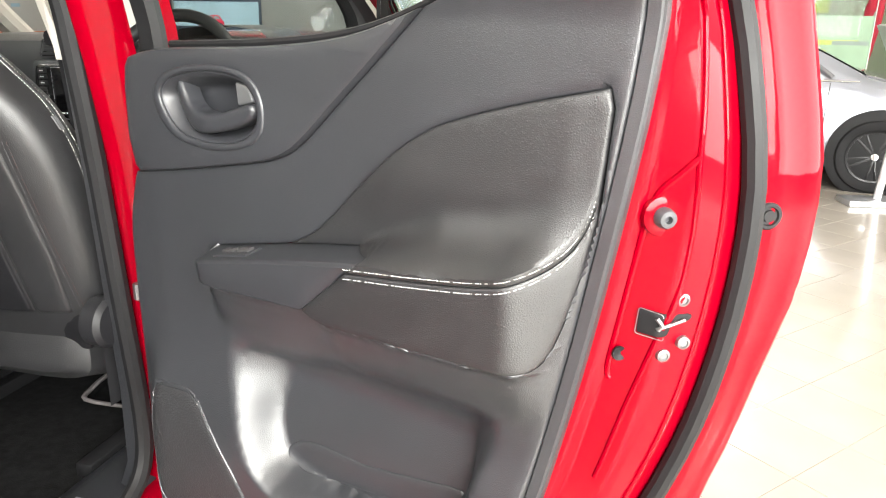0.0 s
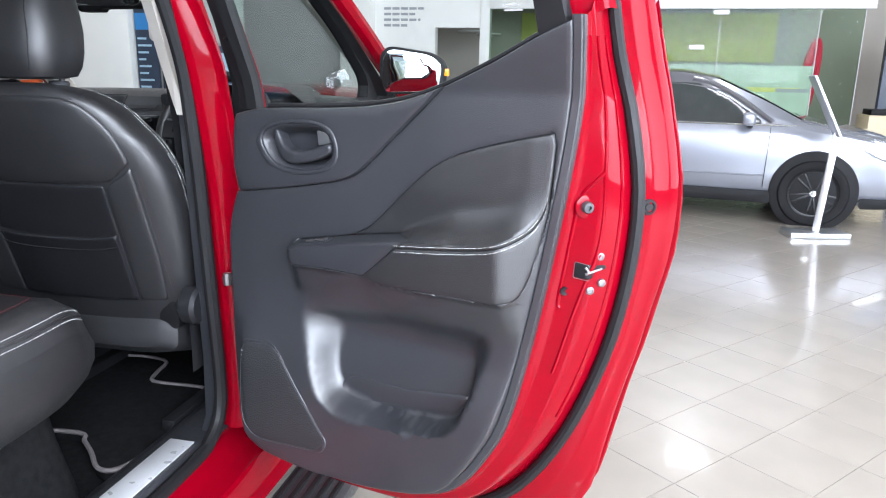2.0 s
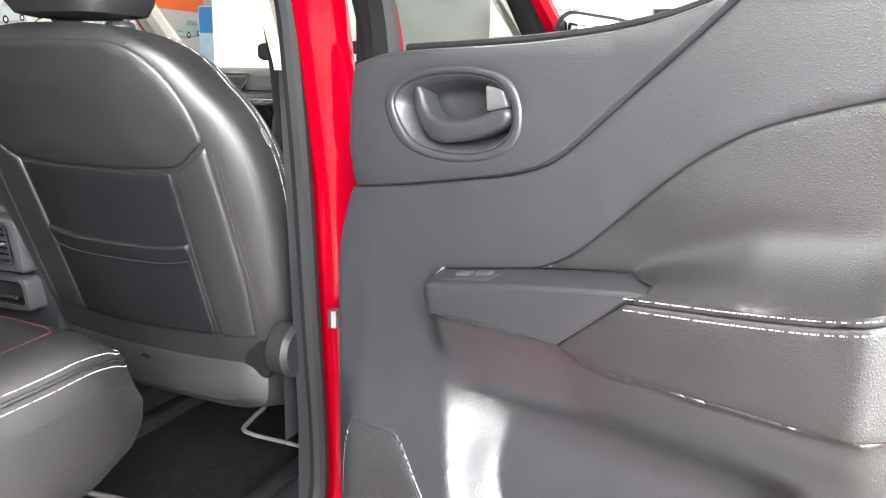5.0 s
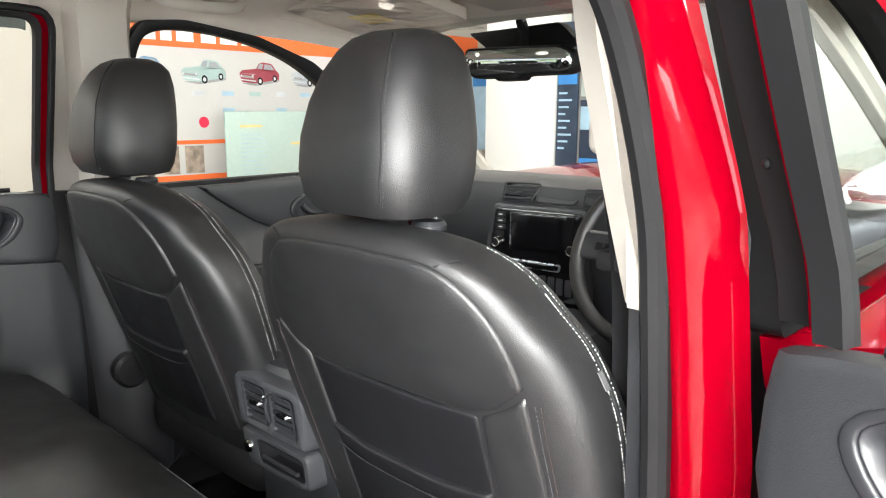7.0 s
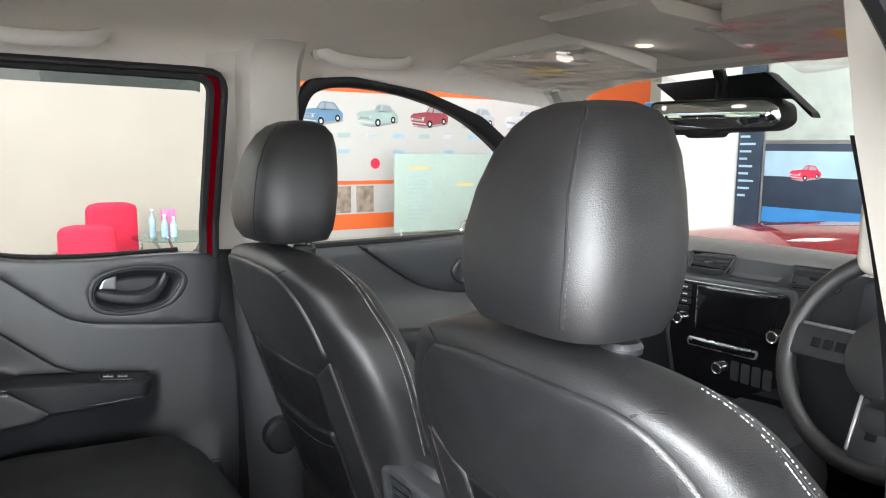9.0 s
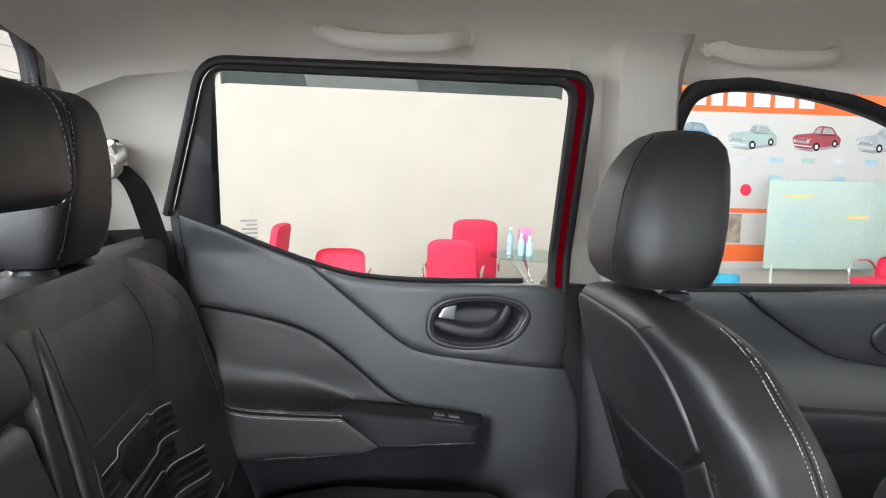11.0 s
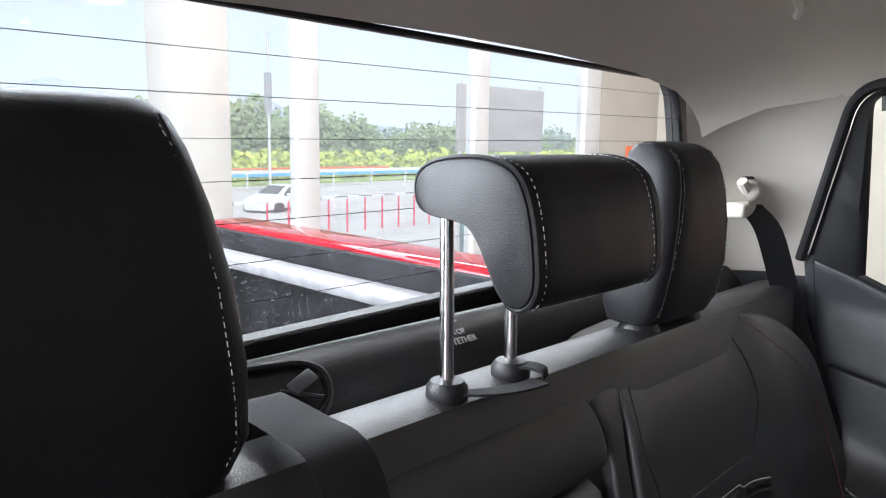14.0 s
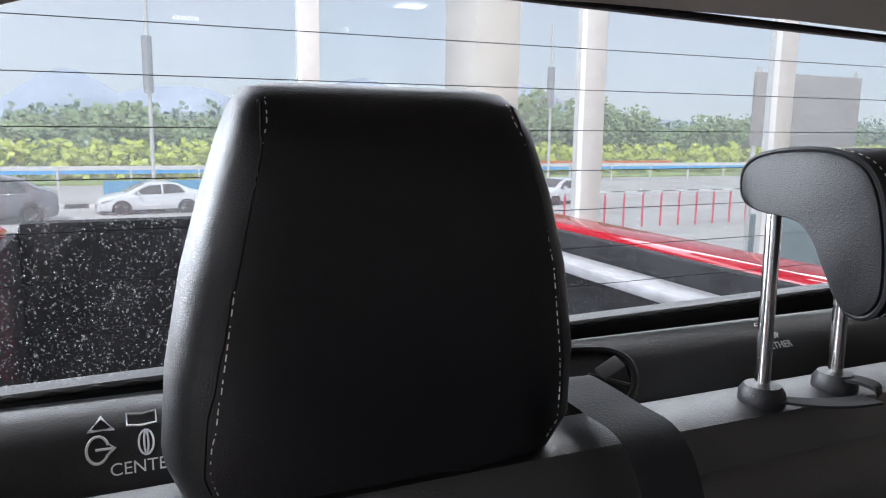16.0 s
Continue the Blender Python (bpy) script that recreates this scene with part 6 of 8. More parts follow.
def grab_handle(side, y0, y1):
    g = thing("grab_handle", "pale grey moulded roof grab handle", "grab handle", (side * 0.56, (y0 + y1) / 2, 1.76), "grab handles")
    c = (y0 + y1) / 2
    arc = spline([(side * 0.583, y0, 1.790), (side * 0.570, y0 + 0.012, 1.784), (side * 0.554, y0 + 0.04, 1.772), (side * 0.548, c, 1.767), (side * 0.554, y1 - 0.04, 1.772), (side * 0.570, y1 - 0.012, 1.784), (side * 0.583, y1, 1.790)], 6)
    part("grip", tube(arc, 0.009, 10, ry=0.014), TRIM_PALE, g)
    for y in (y0, y1):
        part("mount", tube([(side * 0.60, y, 1.797), (side * 0.575, y, 1.786)], 0.013, 10, ry=0.018), TRIM_PALE, g)
    return g


grab_handle(-1, 0.475, 0.71)
grab_handle(-1, 1.12, 1.35)
part("hook_cover", box(-0.632, -0.614, 1.005, 1.04, 1.665, 1.70, 0.004), TRIM_PALE, cab)
part("roof_hook", tube([(-0.30, 0.30, 1.806), (-0.30, 0.305, 1.79), (-0.305, 0.30, 1.785)], 0.005, 8), TRIM_PALE, cab)


# ---- front left door ----
def fl(y, z, d=0.0):
    return Vector((-(0.69 - d - lean(z)), y, z))


fd = thing("front_door", "closed front door with black trim and clear window", "car door", (-0.69, 1.5, 0.7))
wo = spline([(1.10, 1.352), (1.105, 1.55), (1.115, 1.67), (1.15, 1.712), (1.25, 1.72), (1.40, 1.70), (1.55, 1.65), (1.70, 1.555), (1.80, 1.455), (1.84, 1.395)], 5)
win = wo + [(1.83, 1.36), (1.60, 1.352), (1.30, 1.35)]
part("door_skin", sheet([(1.06, 0.62), (2.08, 0.66), (2.10, 1.0), (2.06, 1.30), (1.07, 1.325)], fl, -0.08, 0.06, 0.004, 0.004, 0.02), RED, fd)
part("window_frame", sheet(round_poly([(1.075, 1.34), (1.075, 1.66), (1.115, 1.735), (1.22, 1.745), (1.42, 1.722), (1.60, 1.668), (1.78, 1.56), (1.97, 1.395), (1.97, 1.345)], 0.02), fl, -0.012, 0.03, 0.006, 0.006, 0.02, [wo + [(1.83, 1.375), (1.60, 1.362), (1.12, 1.36)]]), RUBBER, fd, "black window frame")
part("window_pane", sheet(win, fl, -0.03, 0.06, 0, 0, 0), GLASS, fd).visible_shadow = False
part("door_panel", sheet(round_poly([(1.055, 1.352), (1.4, 1.354), (1.84, 1.366), (1.98, 1.33), (2.04, 1.0), (2.0, 0.68), (1.07, 0.66)], 0.02), fl, lambda y, z: -0.01 + 0.03 * smooth(1.22, 1.10, z) * smooth(0.86, 1.0, z), 0.03, 0.01, 0.01, 0.03), PLASTIC, fd)
part("upper_panel", sheet(spline([(1.27, 1.348), (1.35, 1.29), (1.447, 1.232), (1.55, 1.205), (1.746, 1.185), (1.9, 1.18), (1.93, 1.34)], 5, False) + [(1.80, 1.352), (1.5, 1.349)], fl, 0.004, 0.025, 0.006, 0.006, 0.02), PLASTIC, fd)
part("armrest", sheet(round_poly([(1.15, 1.09), (1.3, 1.135), (1.52, 1.118), (1.80, 1.10), (1.82, 1.05), (1.3, 1.03), (1.15, 1.03)], 0.02), fl, 0.045, 0.02, 0.012, 0.012, 0.05), PLASTIC_SMOOTH, fd)
bz = part("handle_bezel", sheet([(1.622 + 0.085 * math.cos(a), 1.262 + 0.045 * math.sin(a)) for a in np.linspace(0, 2 * math.pi, 33)[:-1]], fl, 0.012, 0.012, 0.006, 0.006, 0.01, [[(1.622 + 0.062 * math.cos(a), 1.262 + 0.030 * math.sin(a)) for a in np.linspace(0, 2 * math.pi, 33)[:-1]]]), PLASTIC_SMOOTH, fd)
part("cup", sheet([(1.622 + 0.066 * math.cos(a), 1.262 + 0.034 * math.sin(a)) for a in np.linspace(0, 2 * math.pi, 33)[:-1]], fl, 0.001, 0.012, 0.006, -0.008, 0.0), BLACKPART, bz)
part("lever", tube([fl(*q) for q in spline([(1.58, 1.27, 0.006), (1.60, 1.252, 0.014), (1.63, 1.247, 0.016), (1.67, 1.262, 0.012)], 5)], 0.008, 10), PLASTIC_SMOOTH, bz)


# ---- door mirrors ----
def door_mirror(side):
    m = thing("door_mirror", "black door mirror with amber indicator", "wing mirror", (side * 0.85, 2.02, 1.35), "door mirrors")
    c = Vector((side * 0.895, 2.05 if side > 0 else 1.90, 1.437))

    def face(u, v, d=0.0):
        return Vector((c.x + side * u, c.y - d + 0.24 * u, c.z + v))

    shell = round_poly([(-0.108, -0.075), (-0.105, 0.055), (-0.08, 0.082), (0.06, 0.062), (0.105, 0.03), (0.098, -0.055), (0.04, -0.07)], 0.025)
    if side < 0:
        shell = shell[::-1]
    rings = [[face(u * q, v * q, d) for u, v in shell] for d, q in [(0.0, 1.0), (-0.03, 1.02), (-0.07, 0.95), (-0.10, 0.78), (-0.115, 0.5)]]
    part("housing", loft([[face(u * 0.93, v * 0.93, 0.004) for u, v in shell], *rings]), BLACKPART, m)
    part("mirror_pane", sheet([(u * 0.9, v * 0.9) for u, v in shell], face, 0.006, 0.05, 0.002, 0.002, 0.002), MIRROR, m)
    part("indicator", moved(box(-0.008, 0.008, -0.01, 0.02, -0.012, 0.012, 0.003), Matrix.Translation(face(0.105, 0.0, -0.012))), material("amber_lens", (0.95, 0.35, 0.03), 0.2), m, "amber indicator lens")
    part("arm", tube([(side * 0.77, c.y + 0.01, 1.345), (side * 0.82, c.y + 0.02, 1.375)], 0.03, 10), BLACKPART, m)
    return m


door_mirror(1)
door_mirror(-1)

# front right door, closed, seen from the back through the gap
rd = thing("front_door", "closed red front door with clear window", "car door", (0.75, 1.5, 0.6))
frd = lambda y, z, d=0.0: Vector((0.775 - lean(z) - d, y, z))
part("door_skin", sheet([(1.07, 0.60), (2.15, 0.62), (2.18, 1.1), (2.10, 1.31), (1.9, 1.33), (1.08, 1.325)], frd, lambda y, z: -0.07 * smooth(1.33, 1.15, z), 0.06, 0.01, 0.01, 0.05), RED, rd)
part("window_frame", sheet(round_poly([(1.06, 1.33), (1.06, 1.66), (1.10, 1.755), (1.22, 1.765), (1.42, 1.74), (1.60, 1.68), (1.78, 1.565), (2.05, 1.345), (2.05, 1.32)], 0.02), frd, 0.0, 0.03, 0.006, 0.006, 0.03, [wo + [(1.83, 1.36), (1.60, 1.35), (1.12, 1.348)]]), RUBBER, rd)
part("window_pane", sheet(win, frd, -0.01, 0.06, 0, 0, 0), GLASS, rd).visible_shadow = False
part("door_panel", sheet([(1.08, 0.66), (2.04, 0.68), (2.05, 1.32), (1.08, 1.33)], frd, 0.06, 0.06, 0.01, 0.01, 0.02), PLASTIC, rd)

# ---- belts ----
belt = thing("seat_belt", "black woven seat belt on the centre pillar", "seat belt", (0.62, 1.05, 0.9), "seat belts")
bl = spline([(0.615, 1.02, 1.60), (0.625, 1.05, 1.50), (0.632, 1.075, 1.38), (0.635, 1.085, 1.25), (0.635, 1.09, 1.0), (0.635, 1.09, 0.75)], 5)
part("webbing", loft([[(x, y - 0.022, z), (x - 0.0015, y, z), (x, y + 0.024, z), (x + 0.0015, y, z)] for x, y, z in bl]), WEBBING, belt)
part("anchor", box(0.604, 0.632, 1.035, 1.085, 1.495, 1.56, 0.013, 4), TRIM_PALE, belt, "pale plastic belt guide")
part("height_stop", box(0.606, 0.64, 1.06, 1.12, 1.365, 1.39, 0.008), BLACKPART, belt)
b2 = thing("seat_belt", "black rear seat belt over a pale guide", "seat belt", (-0.56, 0.16, 1.0), "seat belts")
bl = spline([(-0.578, 0.155, 1.565), (-0.585, 0.185, 1.53), (-0.595, 0.21, 1.45), (-0.61, 0.24, 1.35), (-0.635, 0.285, 1.22), (-0.655, 0.32, 1.10)], 5)
part("webbing", loft([[(x + 0.022, y - 0.012, z), (x, y + 0.001, z), (x - 0.018, y + 0.014, z), (x, y - 0.001, z)] for x, y, z in bl]), WEBBING, b2)
gd = part("guide", join(box(-0.612, -0.545, 0.13, 0.165, 1.545, 1.568, 0.008, 3), tube(spline([(-0.612, 0.155, 1.54), (-0.615, 0.158, 1.575), (-0.595, 0.16, 1.592), (-0.57, 0.158, 1.585), (-0.552, 0.155, 1.60)], 5), 0.008, 8)), TRIM_PALE, b2, "pale grey belt guide")
part("guide_cap", moved(lathe([(0.0, 0.016), (0.012, 0.013), (0.017, 0.004), (0.017, -0.006)], 16), pose(-0.578, 0.158, 1.583, -70, 0, 20)), TRIM_PALE, b2)
part("guide_button", moved(lathe([(0.0, 0.005), (0.008, 0.004), (0.010, 0)], 12), pose(-0.585, 0.15, 1.602, 0, 0, 0)), BLACKPART, b2)
b3 = thing("seat_belt", "black centre belt drawn from the ledge over the bench", "seat belt", (0.25, 0.2, 1.45), "seat belts")
bl = spline([(0.240, 0.120, 1.455), (0.245, 0.138, 1.464), (0.25, 0.160, 1.468), (0.25, 0.205, 1.466), (0.25, 0.245, 1.462), (0.25, 0.27, 1.43), (0.248, 0.285, 1.36), (0.245, 0.30, 1.25), (0.24, 0.33, 1.05)], 5)
part("webbing", loft([[(x - 0.023, y, z), (x, y + 0.001, z + 0.001), (x + 0.023, y, z), (x, y - 0.001, z - 0.001)] for x, y, z in bl]), WEBBING, b3)
rim_line = spline([(0.285, 0.112, 1.474), (0.205, 0.110, 1.475), (0.178, 0.118, 1.470), (0.172, 0.130, 1.459), (0.182, 0.141, 1.443), (0.215, 0.147, 1.428), (0.285, 0.148, 1.426)], 5, True)
slot = part("slot_frame", tube(rim_line, 0.0035, 8), PLASTIC_DARK, b3)
part("slot_well", loft([[Vector(p) for p in rim_line], [Vector(p).lerp(Vector((0.235, 0.120, 1.448)), 0.35) for p in rim_line], [Vector((0.235, 0.120, 1.448)) for p in rim_line]], False), RECESS_SHADE, b3, "dark belt slot in the ledge")
part("slot_clip", moved(box(-0.014, 0.014, -0.006, 0.006, -0.002, 0.002, 0.0015), Matrix.Translation((0.196, 0.130, 1.464)) @ pose(0, 0, 0, -38, 12, 20)), PLASTIC_GREY, slot, "small grey belt clip")
part("slot_bar", tube([(0.215, 0.128, 1.460), (0.185, 0.142, 1.452)], 0.002, 6), PLASTIC_SMOOTH, slot)

# lettering moulded on the ledge


def words(text, m, size, parent, name="lettering"):
    cu = bpy.data.curves.new(name, "FONT")
    cu.body, cu.size, cu.align_x, cu.extrude = text, size, "CENTER", 0.0002
    cu.materials.append(LETTER)
    ob = new(name, cu)
    ob.parent = parent
    ob.matrix_parent_inverse = Matrix.Translation(-Vector(parent.location))
    ob.matrix_basis = m
    return ob


def on_ledge(x, z):
    """The pose of a mark on the moulded ledge, facing the cab."""
    for (y0, z0), (y1, z1) in zip(ledge, ledge[1:]):
        if z1 <= z <= z0:
            t = (z0 - z) / (z0 - z1)
            tilt = math.degrees(math.atan2(z0 - z1, y1 - y0))
            return Matrix.Translation((x, y0 + (y1 - y0) * t + 0.0008, z)) @ pose(0, 0, 0, tilt, 0, 180)
    return Matrix.Translation((x, 0.15, z)) @ pose(0, 0, 0, 90, 0, 180)


words("TOP", on_ledge(0.0065, 1.4665), 0.0092, cab)
words("TETHER", on_ledge(0.0065, 1.4595), 0.0092, cab)
words("CENTER", on_ledge(0.5416, 1.4448), 0.0104, cab)


def ledge_mark(x, h, pts, w=0.0007, closed=True):
    return part("pictogram", moved(tube([(a * 0.6, b * 0.6, 0.0006) for a, b in pts], w, 5, closed), on_ledge(x, h)), LETTER, cab)


ledge_mark(0.0055, 1.4745, [(-0.016, -0.004), (-0.008, 0.004), (0.006, 0.004), (0.016, -0.003), (0.01, -0.005)])
ledge_mark(0.565, 1.4685, [(-0.011, -0.006), (0.011, -0.006), (0, 0.010)], 0.0014)
ledge_mark(0.542, 1.4694, [(-0.014, -0.007), (0, -0.009), (0.014, -0.007), (0.014, 0.008), (0, 0.006), (-0.014, 0.008)])
ledge_mark(0.540, 1.4588, [(0.007 * math.cos(a), 0.013 * math.sin(a)) for a in np.linspace(0, 6.28, 16)[:-1]])
ledge_mark(0.540, 1.4588, [(0.002 * math.cos(a), 0.012 * math.sin(a)) for a in np.linspace(0, 6.28, 16)[:-1]])
ledge_mark(0.567, 1.4581, [(0.010 * math.cos(a), 0.014 * math.sin(a)) for a in np.linspace(0.3, 5.9, 16)], 0.0009, False)
ledge_mark(0.567, 1.4581, [(-0.002, 0.0), (0.016, 0.0), (0.010, 0.005), (0.016, 0.0), (0.010, -0.005)], 0.0009, False)

# floor mat in the right footwell
mat_ = thing("floor_mat", "black carpet floor mat with grey bound edge", "floor mat", (0.35, 1.15, 0.57))
mo = spline([(0.14, 1.42), (0.30, 1.44), (0.33, 1.36), (0.36, 1.30), (0.50, 1.30), (0.575, 1.27), (0.585, 1.15), (0.575, 0.98), (0.555, 0.885), (0.51, 0.875), (0.45, 0.93), (0.40, 0.97), (0.36, 1.0), (0.16, 1.0), (0.13, 1.2)], 4, True)
part("carpet_face", sheet(mo, lambda u, v, d=0.0: Vector((u, v, 0.592 + d)), 0.0, 0.04, 0.006, 0.006, 0.018), CARPET, mat_)
part("binding", tube([(x, y, 0.592) for x, y in mo], 0.0055, 6, True), material("grey_binding", (0.16, 0.145, 0.145), 0.9, vary=0.2, vscale=80), mat_, "grey woven edge binding")

# ---- showroom lights ----
LAMP_GLOW = glowing("lamp_diffuser", (1.0, 0.97, 0.92), 6.0)
for lx in (-5.0, -1.0, 3.0, 7.0):
    for ly in (-2.0, 2.0, 6.0, 10.0):
        c = thing("ceiling_light", "white square recessed ceiling light, lit", "ceiling light", (lx, ly, 4.2), "ceiling lights")
        part("frame", box(lx - 0.33, lx + 0.33, ly - 0.33, ly + 0.33, 4.17, 4.2, 0.004), WHITE, c)
        part("diffuser", box(lx - 0.29, lx + 0.29, ly - 0.29, ly + 0.29, 4.16, 4.172, 0.002), LAMP_GLOW, c)
# ---- floor tiles ----
TA, TB, TS = Vector((0.652, 0.758, 0)), Vector((-0.758, 0.652, 0)), 0.338
TO = Vector((2.085, 2.398, 0))
q = TS / 2 - 0.0012
tile_mesh = bpy.data.meshes.new("floor_tile")
tv, tf = [], []
for h, r in ((-0.004, q), (-0.0008, q), (0.0, q - 0.0012)):
    tv += [tuple(TA * (sx * r) + TB * (sy * r) + Vector((0, 0, h))) for sx, sy in ((-1, -1), (1, -1), (1, 1), (-1, 1))]
for k in (0, 4):
    tf += [[k + j, k + (j + 1) % 4, k + 4 + (j + 1) % 4, k + 4 + j] for j in range(4)]
tf.append([8, 9, 10, 11])
tile_mesh.from_pydata(tv, [], tf)
tile_mesh.materials.append(TILE)
rest, count = [], 0
for i in range(-60, 60):
    for j in range(-60, 60):
        c = TO + TA * (TS * (i + 0.5)) + TB * (TS * (j + 0.5))
        if not (-7.4 < c.x < 9.8 and SOUTH + 0.15 < c.y < 12.85):
            continue
        if 0.9 < c.x < 4.6 and 0.9 < c.y < 7.6 and c.x < 1.6 + 0.5 * c.y and count < 290:
            count += 1
            t_ = new("tile", tile_mesh)
            t_.location, t_.parent = c, floor
        else:
            rest.append(([tuple(Vector(v) + c) for v in tv], tf))
tagged(part("tile_field", join(*rest), TILE, floor, angle=20), kind="stuff")

# ---- south glazing ----
facade = thing("glazed_front", "white-framed glazed showroom front", "window wall", (0, SOUTH, 0), kind="structure")
for x0, x1 in ((-4.525, -4.34), (-2.655, -2.475), (-0.575, -0.455), (1.3, 1.42), (3.2, 3.32), (5.2, 5.32), (7.2, 7.32), (9.2, 9.32), (-6.35, -6.07)):
    part("mullion", box(x0, x1, SOUTH - 0.12, SOUTH, -0.2, 4.2, 0.006), ALU, facade)
part("transom", box(-6.1, 10, SOUTH - 0.11, SOUTH - 0.01, 3.3, 3.42, 0.006), ALU, facade)
part("bottom_rail", box(-6.1, 10, SOUTH - 0.11, SOUTH - 0.01, -0.2, 0.05, 0.006), ALU, facade)
for x0, x1 in ((-6.07, -4.525), (-4.34, -2.655), (-2.475, -0.575), (-0.455, 1.3), (1.42, 3.2), (3.32, 5.2), (5.32, 7.2), (7.32, 9.2)):
    part("pane", box(x0, x1, SOUTH - 0.062, SOUTH - 0.055, 0.05, 4.2, 0), GLASS_ROOM, facade).visible_shadow = False
tagged(part("column", box(-2.03, -1.685, SOUTH - 0.66, SOUTH - 0.15, -0.3, 4.4, 0.01), STONE), "pale rendered column outside the glazing", "column", kind="structure")

sign = thing("orange_notice", "orange notice with a pale symbol on the wall", "notice", (-7.05, SOUTH, 1.5))
part("notice_board", box(-7.22, -6.90, SOUTH + 0.002, SOUTH + 0.012, 1.33, 1.63, 0.002), ORANGE, sign)
part("symbol", box(-7.14, -6.98, SOUTH + 0.012, SOUTH + 0.015, 1.38, 1.56, 0.001), material("yellow_print", (0.8, 0.5, 0.08), 0.5), sign)
part("symbol_hole", box(-7.10, -7.02, SOUTH + 0.015, SOUTH + 0.017, 1.43, 1.56, 0.001), ORANGE, sign)

# ---- outdoors ----
board = thing("sign_board", "grey sign board on posts beside the forecourt", "sign board", (-7.6, -6.2, 0))
SB = material("grey_board", (0.36, 0.33, 0.32), 0.7, vary=0.08)
part("board", box(-8.58, -6.70, -6.3, -6.24, 1.52, 2.43, 0.008), SB, board)
for x in (-8.52, -6.76):
    part("post", tube([(x, -6.28, -0.3), (x, -6.28, 2.5)], 0.03, 8), ALU, board)
part("lower_panel", box(-8.3, -6.82, -6.3, -6.25, -0.15, 0.66, 0.008), material("teal_panel", (0.10, 0.2, 0.22), 0.6, vary=0.15), board, "dark teal lower panel")

GRASS = material("grass", (0.26, 0.34, 0.10), 0.95, vary=0.35, vscale=0.8, bump=1.0, bscale=8)
KERB_W = material("kerb_white", (0.7, 0.7, 0.68), 0.8, vary=0.1)
KERB_B = material("kerb_black", (0.04, 0.04, 0.04), 0.8, vary=0.1)
kerb = thing("painted_kerb", "black and white painted kerb along the road", "kerb", (0, -36, -2.2))
for k in range(-40, 26):
    part("kerb_stone", box(k * 1.0, k * 1.0 + 0.985, -36.3, -36.0, -2.25, -1.85, 0.03), KERB_W if k % 2 else KERB_B, kerb)
tagged(part("verge", box(-140, 120, -150, -52, -2.3, -2.0, 0), GRASS), "green roadside verge", "grass verge", kind="structure")
fence = thing("boundary_wall", "low boundary wall with white, blue and red bands", "wall", (0, -48, -2.2))
for y, z0, z1, m_ in ((-48.3, -0.95, -0.70, KERB_W), (-48.32, -1.18, -0.95, material("bright_blue_band", (0.06, 0.40, 0.80), 0.5))):
    part("band", box(-120, 90, y, y + 0.2, z0, z1, 0), m_, fence)
part("band", box(-42, -24, -48.36, -48.08, -0.66, -0.52, 0), ORANGE, fence)
for k in range(-30, 23):
    part("post", box(k * 4, k * 4 + 0.12, -48.2, -48.05, -2.2, -0.7, 0), ALU, fence)
hoarding = thing("blue_hoarding", "blue sheet hoarding beside the road", "hoarding", (2, -42, -2.2))
part("sheet", box(-4.2, 1.5, -42.1, -42, -2.2, -1.2, 0), material("blue_sheet", (0.05, 0.32, 0.55), 0.6, vary=0.1), hoarding)
rail = thing("red_railing", "pale railing with red posts", "railing", (-20, -24, -2))
for k in range(16):
    part("post", box(-27 + k * 0.9, -26.94 + k * 0.9, -22.05, -22, -2.1, -0.55, 0), PINK_RED, rail)
part("rail", box(-27, -13, -22.05, -22, -0.62, -0.55, 0), ALU, rail)

LEAF = [material("foliage_light", (0.52, 0.58, 0.11), 0.85, vary=0.4, vscale=1.5, spec=0.1), material("foliage_dark", (0.25, 0.33, 0.16), 0.9, vary=0.4, vscale=1.5, spec=0.1)]
BARK = material("bark", (0.12, 0.09, 0.06), 0.95, vary=0.2)
rng = random.Random(5)


def clumps(cx, cy, cz, rx, rz, n, size):
    """Many small tilted leaf patches in an uneven crown."""
    vs, fs = [], []
    for _ in range(n):
        while True:
            p = Vector((rng.uniform(-1, 1), rng.uniform(-1, 1), rng.uniform(-1, 1)))
            if 0.25 < p.length < 1:
                break
        w = 0.8 + 0.35 * noise.noise(p * 2.3 + Vector((cx, cy, 0)))
        c = Vector((cx + p.x * rx * w, cy + p.y * rx * w, cz + p.z * rz * w))
        w_ = Vector((rng.gauss(0, 0.6), rng.gauss(0.55, 0.5), rng.gauss(0.75, 0.5))).normalized()
        u = w_.orthogonal().normalized()
        v = w_.cross(u)
        s_ = size * rng.uniform(0.6, 1.4)
        k = len(vs)
        for a in range(5):
            vs.append(tuple(c + (u * math.cos(a * 1.2566) + v * math.sin(a * 1.2566)) * s_ * rng.uniform(0.7, 1.2)))
        fs.append([k, k + 1, k + 2, k + 3, k + 4])
    return vs, fs


